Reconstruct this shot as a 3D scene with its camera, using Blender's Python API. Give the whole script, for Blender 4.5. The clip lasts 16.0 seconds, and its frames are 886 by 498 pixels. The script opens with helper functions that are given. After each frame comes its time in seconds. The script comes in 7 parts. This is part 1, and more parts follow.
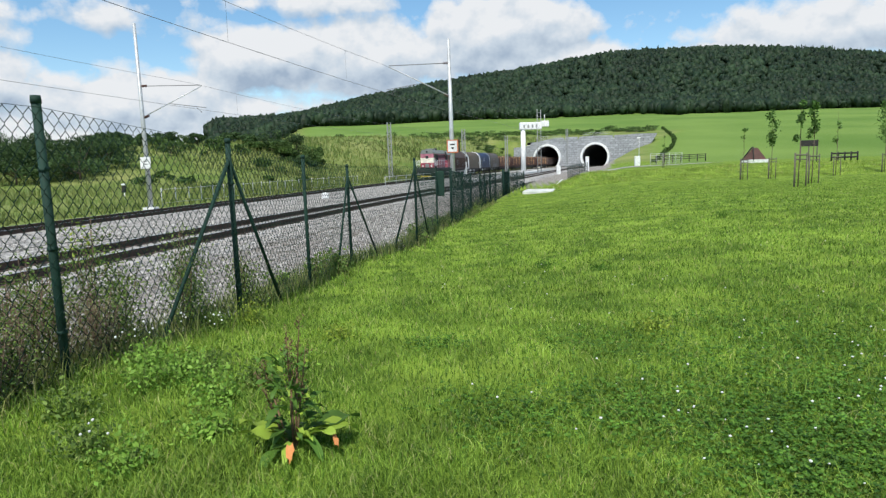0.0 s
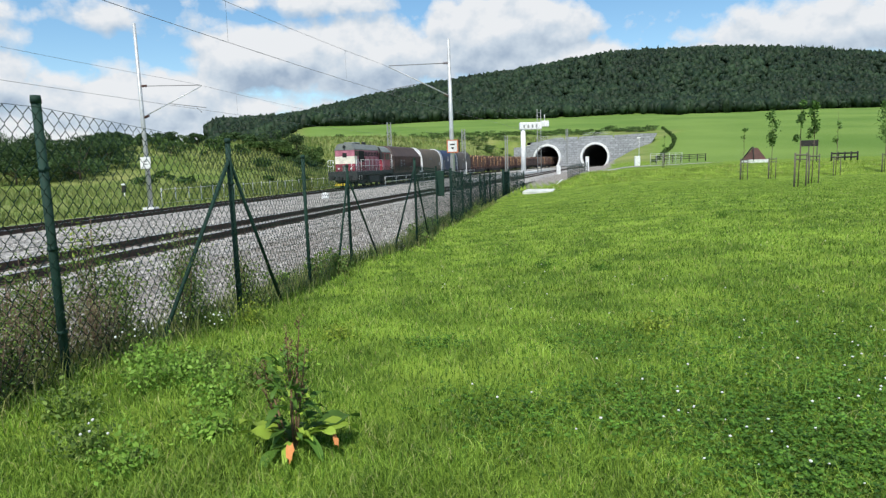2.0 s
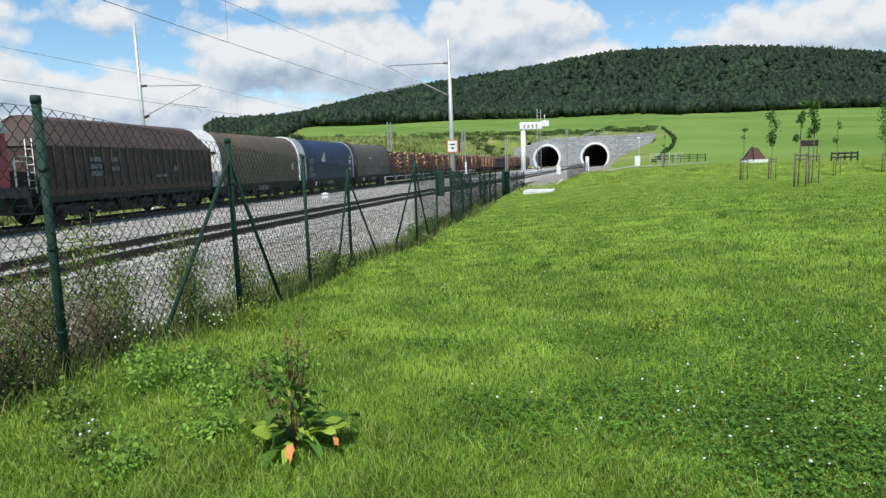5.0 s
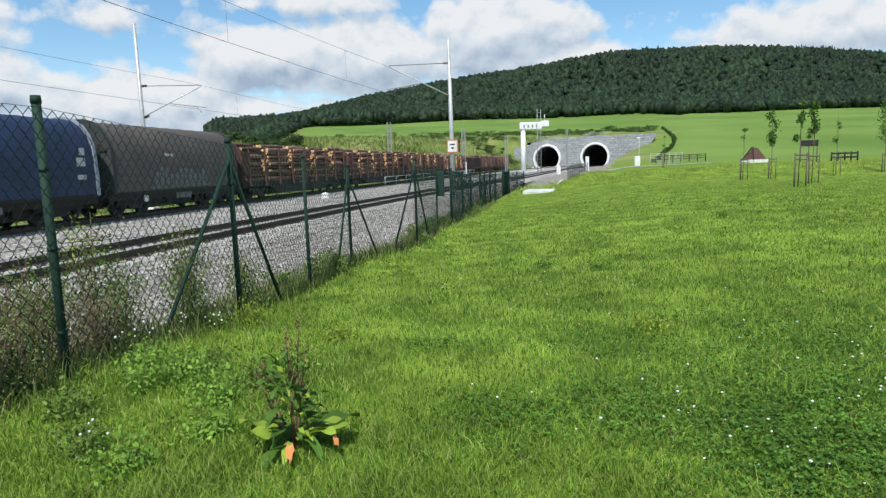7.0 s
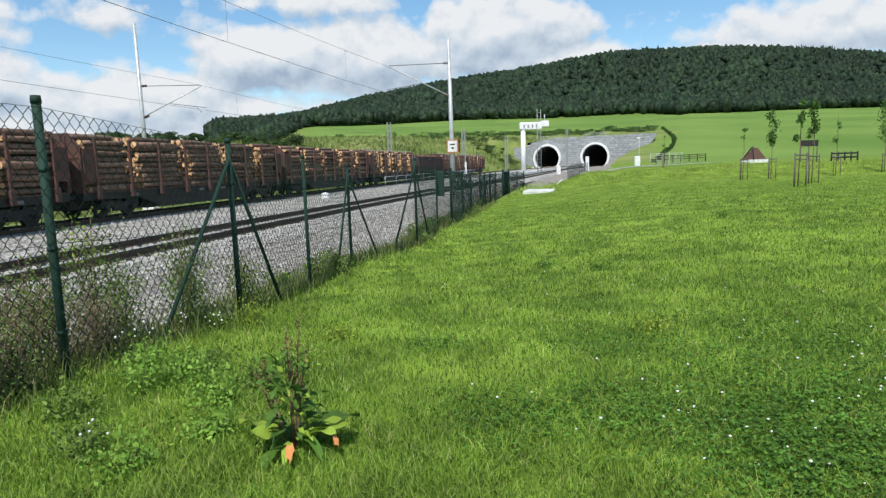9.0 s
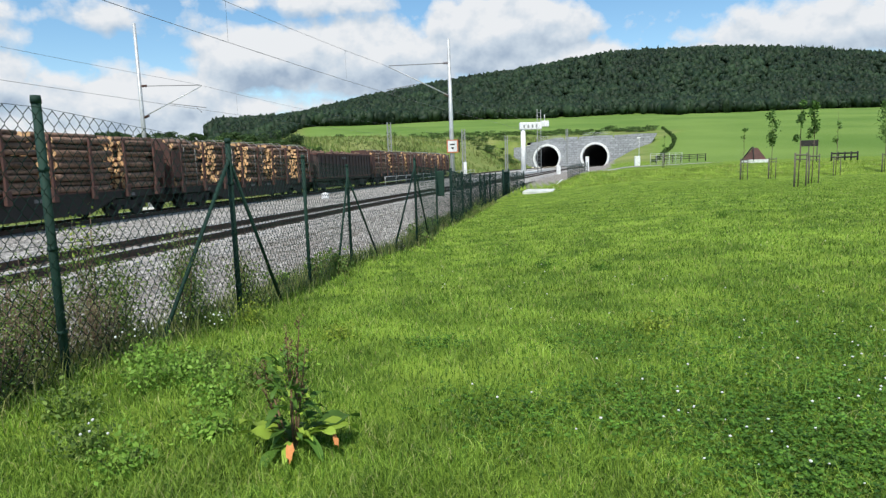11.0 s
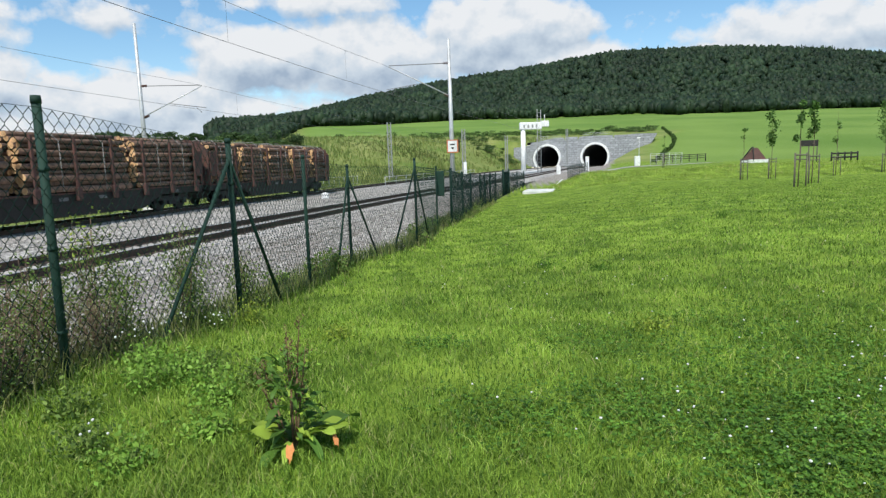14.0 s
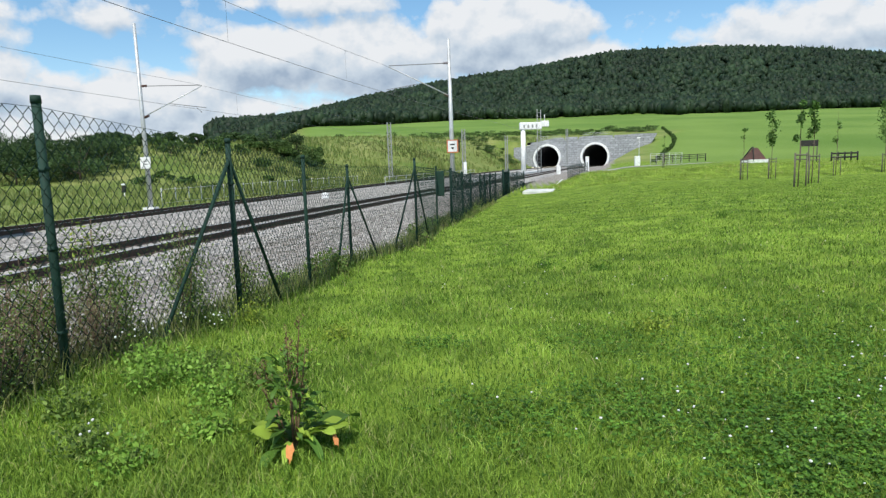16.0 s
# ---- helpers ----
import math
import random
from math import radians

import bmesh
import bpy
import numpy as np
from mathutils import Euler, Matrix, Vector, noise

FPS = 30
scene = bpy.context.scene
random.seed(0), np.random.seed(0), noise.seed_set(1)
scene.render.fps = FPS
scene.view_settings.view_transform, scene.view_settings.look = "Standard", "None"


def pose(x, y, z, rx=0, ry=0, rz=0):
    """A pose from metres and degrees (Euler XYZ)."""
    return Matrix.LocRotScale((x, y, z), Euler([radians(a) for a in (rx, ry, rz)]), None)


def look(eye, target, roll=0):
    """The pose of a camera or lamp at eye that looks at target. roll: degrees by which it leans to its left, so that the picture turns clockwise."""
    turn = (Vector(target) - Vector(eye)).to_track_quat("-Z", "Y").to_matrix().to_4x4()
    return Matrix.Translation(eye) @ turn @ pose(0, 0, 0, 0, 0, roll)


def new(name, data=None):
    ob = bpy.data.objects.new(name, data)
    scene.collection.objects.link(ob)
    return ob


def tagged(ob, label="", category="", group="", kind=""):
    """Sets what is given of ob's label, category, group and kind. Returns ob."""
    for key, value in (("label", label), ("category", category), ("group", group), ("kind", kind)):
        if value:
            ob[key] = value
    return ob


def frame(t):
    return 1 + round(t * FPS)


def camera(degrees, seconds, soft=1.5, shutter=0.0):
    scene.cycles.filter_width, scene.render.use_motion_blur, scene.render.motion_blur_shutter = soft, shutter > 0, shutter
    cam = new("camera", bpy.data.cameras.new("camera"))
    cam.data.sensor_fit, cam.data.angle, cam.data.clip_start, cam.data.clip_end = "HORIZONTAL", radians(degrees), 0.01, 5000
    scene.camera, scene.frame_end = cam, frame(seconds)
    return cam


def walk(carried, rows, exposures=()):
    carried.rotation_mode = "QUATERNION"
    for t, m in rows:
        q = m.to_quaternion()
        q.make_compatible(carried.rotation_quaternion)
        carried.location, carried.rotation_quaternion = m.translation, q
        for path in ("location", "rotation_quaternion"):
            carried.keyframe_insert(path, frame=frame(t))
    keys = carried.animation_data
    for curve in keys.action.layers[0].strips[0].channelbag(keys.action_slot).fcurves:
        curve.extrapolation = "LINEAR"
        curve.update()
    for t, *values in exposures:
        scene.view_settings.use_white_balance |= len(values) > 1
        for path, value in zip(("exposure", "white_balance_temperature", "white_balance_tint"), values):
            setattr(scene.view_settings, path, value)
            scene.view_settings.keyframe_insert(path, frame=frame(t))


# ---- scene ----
EYE = Vector((0.0, 0.0, 1.90))
cam = camera(70.0, 16.0, soft=1.35)
CAM = Matrix.Translation(EYE) @ pose(0, 0, 0, 90 - 7.606, 0, 0) @ pose(0, 0, 0, 0, 0, -1.841)
walk(cam, [(0.0, CAM), (16.0, CAM)], [(0.0, 0.0, 6250, 9), (16.0, 0.0, 6250, 9)])

# ---- sky and sun ----
SUN_DIR = Vector((-0.115, -0.545, 0.83)).normalized()
world = bpy.data.worlds.new("sky")
scene.world = world
world.use_nodes = True
wn, wl = world.node_tree.nodes, world.node_tree.links
wn.clear()


def wnode(kind):
    return wn.new(kind)


def build_sky():
    sky = wnode("ShaderNodeTexSky")
    sky.sky_type, sky.sun_disc = "NISHITA", False
    sky.sun_elevation = math.asin(SUN_DIR.z)
    sky.sun_rotation = math.atan2(SUN_DIR.x, SUN_DIR.y)
    sky.air_density, sky.dust_density, sky.ozone_density = 1.0, 0.3, 1.5
    tc = wnode("ShaderNodeTexCoord")

    def vec(op, a, b):
        v = wnode("ShaderNodeVectorMath")
        v.operation = op
        wl.new(a, v.inputs[0])
        v.inputs[1].default_value = b
        return v

    def calc(op, a, b, clamp=False):
        v = wnode("ShaderNodeMath")
        v.operation, v.use_clamp = op, clamp
        for i, k in enumerate((a, b)):
            if isinstance(k, (int, float)):
                v.inputs[i].default_value = k
            else:
                wl.new(k, v.inputs[i])
        return v.outputs[0]

    def noise(src, scale, detail, rough, flat=1.6):
        nz = wnode("ShaderNodeTexNoise")
        wl.new(vec("MULTIPLY", src, (1.0, 1.0, flat)).outputs[0], nz.inputs["Vector"])
        nz.inputs["Scale"].default_value, nz.inputs["Detail"].default_value = scale, detail
        nz.inputs["Roughness"].default_value = rough
        return nz.outputs["Fac"]

    def cover(shift, detail):
        """How thick the cloud is: heaped banks ahead, drifting fields of cloud all round."""
        src = vec("ADD", tc.outputs["Generated"], shift).outputs[0]
        banks = None
        for az, up, wide, tall, thick in CLOUD_BANKS:
            c = Vector((az, 1.0, up)).normalized()
            d = vec("MULTIPLY", vec("SUBTRACT", src, c).outputs[0], (1 / wide, 1 / wide, 1 / tall))
            ln = vec("LENGTH", d.outputs[0], (0, 0, 0)).outputs["Value"]
            b = calc("MULTIPLY", calc("SUBTRACT", 1.0, ln), thick)
            banks = b if banks is None else calc("MAXIMUM", banks, b)
        banks = calc("MAXIMUM", banks, -0.50)
        sp = wnode("ShaderNodeSeparateXYZ")
        wl.new(src, sp.inputs[0])
        ahead = calc("MULTIPLY", calc("SUBTRACT", sp.outputs["Y"], 0.45), 4.0, True)
        field = calc("MULTIPLY", calc("SUBTRACT", noise(src, 2.2, 4, 0.5), 0.54), 3.0)
        mx = wnode("ShaderNodeMix")
        wl.new(ahead, mx.inputs[0])
        wl.new(field, mx.inputs[2])
        wl.new(banks, mx.inputs[3])
        big = calc("MULTIPLY", calc("SUBTRACT", noise(src, 10.0, 2, 0.5, 1.25), 0.5), 1.25)
        fine = calc("MULTIPLY", calc("SUBTRACT", noise(src, 30.0, detail, 0.58, 1.2), 0.5), 0.75)
        return calc("ADD", mx.outputs[0], calc("ADD", big, fine))

    here = cover((0, 0, 0), 8)
    body, above = cover((0, 0, 0), 3), cover((-0.004, 0.0, 0.017), 3)
    ramp = wnode("ShaderNodeValToRGB")
    ramp.color_ramp.elements[0].position, ramp.color_ramp.elements[1].position = 0.0, 0.26
    ramp.color_ramp.elements.new(0.09).color = (0.42, 0.42, 0.42, 1)
    wl.new(here, ramp.inputs[0])
    # tops stand bright in the sun, undersides are grey
    lit = calc("ADD", calc("MULTIPLY", calc("SUBTRACT", body, above), 1.05), calc("SUBTRACT", 0.60, calc("MULTIPLY", body, 0.13)), True)
    shade = wnode("ShaderNodeValToRGB")
    shade.color_ramp.elements[0].color = (0.44, 0.54, 0.67, 1)
    shade.color_ramp.elements[1].color = (1.0, 1.0, 1.0, 1)
    shade.color_ramp.elements[0].position, shade.color_ramp.elements[1].position = 0.05, 0.80
    shade.color_ramp.elements.new(0.45).color = (0.71, 0.79, 0.87, 1)
    wl.new(lit, shade.inputs[0])
    b1 = wnode("ShaderNodeBackground")
    b1.inputs["Strength"].default_value = SKY_BLUE
    deep = wnode("ShaderNodeHueSaturation")
    deep.inputs["Saturation"].default_value, deep.inputs["Hue"].default_value = 1.15, 0.492
    wl.new(sky.outputs[0], deep.inputs["Color"])
    wl.new(deep.outputs[0], b1.inputs["Color"])
    b2 = wnode("ShaderNodeBackground")
    b2.inputs["Strength"].default_value = SKY_CLOUD
    wl.new(shade.outputs[0], b2.inputs["Color"])
    mix = wnode("ShaderNodeMixShader")
    wl.new(ramp.outputs[0], mix.inputs[0])
    wl.new(b1.outputs[0], mix.inputs[1])
    wl.new(b2.outputs[0], mix.inputs[2])
    out = wnode("ShaderNodeOutputWorld")
    wl.new(mix.outputs[0], out.inputs["Surface"])


# banks of cumulus ahead: sideways and up per metre ahead, half width, half height, thickness
CLOUD_BANKS = [(-0.70, 0.150, 0.10, 0.05, 0.9), (-0.50, 0.105, 0.17, 0.062, 1.1), (-0.62, 0.05, 0.34, 0.06, 0.9), (-0.25, 0.168, 0.14, 0.055, 1.2), (-0.10, 0.165, 0.16, 0.065, 1.2), (-0.27, 0.09, 0.16, 0.03, 0.5),
               (0.09, 0.195, 0.15, 0.07, 1.2), (0.22, 0.15, 0.12, 0.035, 0.8), (0.42, 0.150, 0.10, 0.03, 0.8), (0.62, 0.190, 0.24, 0.05, 0.7), (-0.50, 0.235, 0.15, 0.025, 0.35), (-0.22, 0.250, 0.15, 0.022, 0.4),
               (0.45, 0.36, 0.25, 0.06, 0.6), (-0.35, 0.42, 0.4, 0.07, 0.6), (0.1, 0.44, 0.3, 0.07, 0.6), (-1.1, 0.2, 0.3, 0.14, 0.9), (1.1, 0.2, 0.3, 0.14, 0.9)]
SKY_BLUE, SKY_CLOUD = 0.145, 0.85
build_sky()
sun = new("sun", bpy.data.lights.new("sun", "SUN"))
sun.data.energy, sun.data.angle, sun.data.color = 4.85, radians(0.53), (1.0, 0.95, 0.87)
sun.matrix_basis = look(SUN_DIR * 50, (0, 0, 0))


# ---- materials ----
def material(name, base, dark=None, rough=0.8, metal=0.0, scale=6.0, fine=60.0, bump=0.25, depth=0.01, vary=0.0, light=None, spread=(0.35, 0.65)):
    """A surface with stains (scale) and grain (fine), per metre, and a fine relief."""
    m = bpy.data.materials.new(name)
    m.use_nodes = True
    nt = m.node_tree
    n, l = nt.nodes, nt.links
    bs = n["Principled BSDF"]
    tc = n.new("ShaderNodeTexCoord")
    n1, n2 = n.new("ShaderNodeTexNoise"), n.new("ShaderNodeTexNoise")
    n1.inputs["Scale"].default_value, n1.inputs["Detail"].default_value = scale, 6
    n2.inputs["Scale"].default_value, n2.inputs["Detail"].default_value = fine, 4
    l.new(tc.outputs["Object"], n1.inputs["Vector"])
    l.new(tc.outputs["Object"], n2.inputs["Vector"])
    dark = dark or tuple(c * 0.7 for c in base)
    light = light or tuple(min(1, c * 1.25) for c in base)
    r1 = n.new("ShaderNodeValToRGB")
    r1.color_ramp.elements[0].position, r1.color_ramp.elements[1].position = spread
    r1.color_ramp.elements[0].color, r1.color_ramp.elements[1].color = (*dark, 1), (*base, 1)
    l.new(n1.outputs["Fac"], r1.inputs[0])
    mx = n.new("ShaderNodeMix")
    mx.data_type, mx.blend_type = "RGBA", "MIX"
    mx.inputs[7].default_value = (*light, 1)
    r2 = n.new("ShaderNodeValToRGB")
    r2.color_ramp.elements[0].position, r2.color_ramp.elements[1].position = 0.45, 0.8
    l.new(n2.outputs["Fac"], r2.inputs[0])
    l.new(r2.outputs[0], mx.inputs[0])
    l.new(r1.outputs[0], mx.inputs[6])
    col = mx.outputs[2]
    if vary:
        info = n.new("ShaderNodeNewGeometry")
        ob = n.new("ShaderNodeObjectInfo")
        add = n.new("ShaderNodeMath")
        l.new(info.outputs["Random Per Island"], add.inputs[0])
        l.new(ob.outputs["Random"], add.inputs[1])
        fr = n.new("ShaderNodeMath")
        fr.operation = "FRACT"
        l.new(add.outputs[0], fr.inputs[0])
        mr = n.new("ShaderNodeMapRange")
        mr.inputs["To Min"].default_value, mr.inputs["To Max"].default_value = 1 - vary, 1 + vary
        l.new(fr.outputs[0], mr.inputs["Value"])
        hs = n.new("ShaderNodeHueSaturation")
        l.new(mr.outputs[0], hs.inputs["Value"])
        l.new(col, hs.inputs["Color"])
        col = hs.outputs[0]
    l.new(col, bs.inputs["Base Color"])
    bs.inputs["Roughness"].default_value, bs.inputs["Metallic"].default_value = rough, metal
    bp = n.new("ShaderNodeBump")
    bp.inputs["Strength"].default_value, bp.inputs["Distance"].default_value = bump, depth
    l.new(n2.outputs["Fac"], bp.inputs["Height"])
    l.new(bp.outputs[0], bs.inputs["Normal"])
    return m


def leafy(name, a, b, vary=0.3, rough=0.6, sub=0.25, dry=None, slow=0.0, span=(0.65, 1.3)):
    """Leaves and blades: coloured per piece, letting some light through."""
    m = bpy.data.materials.new(name)
    m.use_nodes = True
    n, l = m.node_tree.nodes, m.node_tree.links
    bs = n["Principled BSDF"]
    geo = n.new("ShaderNodeNewGeometry")
    ramp = n.new("ShaderNodeValToRGB")
    ramp.color_ramp.elements[0].color, ramp.color_ramp.elements[1].color = (*a, 1), (*b, 1)
    if dry:
        ramp.color_ramp.elements[1].position = 0.92
        ramp.color_ramp.elements.new(0.97).color = (*dry, 1)
    l.new(geo.outputs["Random Per Island"], ramp.inputs[0])
    tc, nz = n.new("ShaderNodeTexCoord"), n.new("ShaderNodeTexNoise")
    nz.inputs["Scale"].default_value = vary
    l.new(tc.outputs["Object"], nz.inputs["Vector"])
    mr = n.new("ShaderNodeMapRange")
    mr.inputs["From Min"].default_value, mr.inputs["From Max"].default_value = 0.3, 0.7
    mr.inputs["To Min"].default_value, mr.inputs["To Max"].default_value = span
    l.new(nz.outputs["Fac"], mr.inputs["Value"])
    value = mr.outputs[0]
    if slow:
        nz2, mr2, mu = n.new("ShaderNodeTexNoise"), n.new("ShaderNodeMapRange"), n.new("ShaderNodeMath")
        nz2.inputs["Scale"].default_value, nz2.inputs["Detail"].default_value = slow, 4
        l.new(tc.outputs["Object"], nz2.inputs["Vector"])
        mr2.inputs["From Min"].default_value, mr2.inputs["From Max"].default_value = 0.35, 0.65
        mr2.inputs["To Min"].default_value, mr2.inputs["To Max"].default_value = 0.86, 1.16
        l.new(nz2.outputs["Fac"], mr2.inputs["Value"])
        mu.operation = "MULTIPLY"
        l.new(value, mu.inputs[0])
        l.new(mr2.outputs[0], mu.inputs[1])
        value = mu.outputs[0]
    hs = n.new("ShaderNodeHueSaturation")
    l.new(value, hs.inputs["Value"])
    l.new(ramp.outputs[0], hs.inputs["Color"])
    l.new(hs.outputs[0], bs.inputs["Base Color"])
    bs.inputs["Roughness"].default_value = rough
    bs.inputs["Specular IOR Level"].default_value = 0.25
    if sub:
        tr, mx = n.new("ShaderNodeBsdfTranslucent"), n.new("ShaderNodeMixShader")
        l.new(hs.outputs[0], tr.inputs["Color"])
        mx.inputs[0].default_value = sub
        l.new(bs.outputs[0], mx.inputs[1])
        l.new(tr.outputs[0], mx.inputs[2])
        l.new(mx.outputs[0], n["Material Output"].inputs["Surface"])
    return m


# ---- mesh helpers ----
def part(name, bm, mat, parent=None, label=""):
    me = bpy.data.meshes.new(name)
    bm.to_mesh(me)
    bm.free()
    for m in (mat if isinstance(mat, (list, tuple)) else [mat]):
        me.materials.append(m)
    ob = new(name, me)
    if parent is not None:
        ob.parent = parent
    if label:
        tagged(ob, label)
    return ob


def raw(name, verts, faces, mat, parent=None, smooth=False):
    me = bpy.data.meshes.new(name)
    me.from_pydata([tuple(v) for v in verts], [], faces)
    for m in (mat if isinstance(mat, (list, tuple)) else [mat]):
        me.materials.append(m)
    if smooth:
        me.polygons.foreach_set("use_smooth", [True] * len(me.polygons))
    ob = new(name, me)
    if parent is not None:
        ob.parent = parent
    return ob


def arrays(name, verts, loops, size, mat, smooth=False):
    """A big mesh of equal polygons (size corners each) straight from arrays."""
    me = bpy.data.meshes.new(name)
    nv, nf = len(verts), len(loops) // size
    me.vertices.add(nv)
    me.vertices.foreach_set("co", np.asarray(verts, np.float32).ravel())
    me.loops.add(len(loops))
    me.loops.foreach_set("vertex_index", np.asarray(loops, np.int32))
    me.polygons.add(nf)
    me.polygons.foreach_set("loop_start", np.arange(0, nf * size, size, dtype=np.int32))
    if smooth:
        me.polygons.foreach_set("use_smooth", np.ones(nf, bool))
    me.update(calc_edges=True)
    me.validate()
    for m in (mat if isinstance(mat, (list, tuple)) else [mat]):
        me.materials.append(m)
    return new(name, me)


def box(bm, x0, x1, y0, y1, z0, z1, bevel=0.0, mi=0):
    m = Matrix.Translation(((x0 + x1) / 2, (y0 + y1) / 2, (z0 + z1) / 2)) @ Matrix.Diagonal((x1 - x0, y1 - y0, z1 - z0, 1))
    g = bmesh.ops.create_cube(bm, size=1.0, matrix=m)
    es = {e for v in g["verts"] for e in v.link_edges}
    fs = {f for v in g["verts"] for f in v.link_faces}
    for f in fs:
        f.material_index = mi
    if bevel:
        bmesh.ops.bevel(bm, geom=list(es), offset=bevel, segments=1, affect="EDGES", profile=0.5)
    return bm


def rod(bm, a, b, r, r2=None, seg=8, mi=0):
    a, b = Vector(a), Vector(b)
    d = b - a
    m = Matrix.Translation((a + b) / 2) @ d.to_track_quat("Z", "Y").to_matrix().to_4x4()
    g = bmesh.ops.create_cone(bm, cap_ends=True, segments=seg, radius1=r, radius2=r if r2 is None else r2, depth=d.length, matrix=m)
    for f in {f for v in g["verts"] for f in v.link_faces}:
        f.material_index = mi
        f.smooth = len(f.verts) == 4
    return bm


def extrude_x(bm, profile, x0, x1, mi=0):
    """A closed profile of (y, z) drawn out along x."""
    a = [bm.verts.new((x0, y, z)) for y, z in profile]
    b = [bm.verts.new((x1, y, z)) for y, z in profile]
    n = len(profile)
    fs = [bm.faces.new((a[i], a[(i + 1) % n], b[(i + 1) % n], b[i])) for i in range(n)]
    fs += [bm.faces.new(a[::-1]), bm.faces.new(b)]
    for f in fs:
        f.material_index = mi
    bmesh.ops.recalc_face_normals(bm, faces=fs)
    return fs


def B():
    return bmesh.new()


def empty(name, m, label, category, group="", kind=""):
    ob = new(name)
    ob.matrix_basis = m
    ob.empty_display_size = 0.1
    return tagged(ob, label, category, group, kind)


def smooth01(a, b, x):
    t = np.clip((x - a) / (b - a), 0, 1)
    return t * t * (3 - 2 * t)


# ---- the lie of the land ----
TRACK_S = np.arange(-260.0, 330.0, 0.5)
_sc = np.clip(TRACK_S, -35, 245)
TRACK_H = 0.165753 + 1.48107e-3 * _sc - 2.3885e-5 * _sc ** 2 / 2 + 2.8097e-7 * _sc ** 3 / 6
_i0 = int(np.argmin(abs(TRACK_S)))
TRACK_X = np.cumsum(np.sin(TRACK_H)) * 0.5
TRACK_Y = np.cumsum(np.cos(TRACK_H)) * 0.5
TRACK_X += -16.601 - TRACK_X[_i0]
TRACK_Y += 25.0 - TRACK_Y[_i0]


def spread(s):
    """Distance between the two track centres."""
    s = np.asarray(s, float)
    a = 11.379 + 0.062766 * np.clip(s, -60, 40) + 0.00048369 * np.clip(s, -60, 40) ** 2
    return a + np.where(s > 40, 2.8 * (1 - np.exp(-np.maximum(s - 40, 0) / 28)), 0)


def track(s, lat=0.0):
    """Plan position and heading beside the far track; lat counts towards the fence."""
    h = np.interp(s, TRACK_S, TRACK_H)
    x, y = np.interp(s, TRACK_S, TRACK_X), np.interp(s, TRACK_S, TRACK_Y)
    return x + lat * np.cos(h), y - lat * np.sin(h), h


def rail_z(s, near=False):
    z = -0.0014 * np.clip(s, -60, 260)
    return z + (0.28 * (1 - smooth01(60, 220, np.asarray(s, float))) if near else 0)


def along(x, y):
    """Place along the far track and distance to its right."""
    x, y = np.asarray(x, float), np.asarray(y, float)
    s = y - 25.0
    for _ in range(4):
        tx, ty, h = track(s)
        s = s + (x - tx) * np.sin(h) + (y - ty) * np.cos(h)
    tx, ty, h = track(s)
    return s, (x - tx) * np.cos(h) - (y - ty) * np.sin(h)


FENCE = [(-40, -9.3), (4.4, -2.73), (7.09, -2.34), (9.64, -2.06), (12.3, -1.78), (15.3, -0.62), (20.4, -0.2), (27.1, 0.91), (38, 2.63), (44.5, 3.83), (60, 7.85), (75, 15.0), (90, 22), (235, 68)]
FENCE_Y, FENCE_X = [a for a, b in FENCE], [b for a, b in FENCE]
EDGE_Y = [-40, 4.4, 7.1, 9.6, 12.3, 15.3, 20.4, 27.1, 33.6, 38, 61, 75, 100]
EDGE_Z = [0.6, 0.44, 0.25, 0.10, 0.0, -0.05, -0.15, -0.45, -0.63, -0.70, -0.97, -0.4, 0.1]


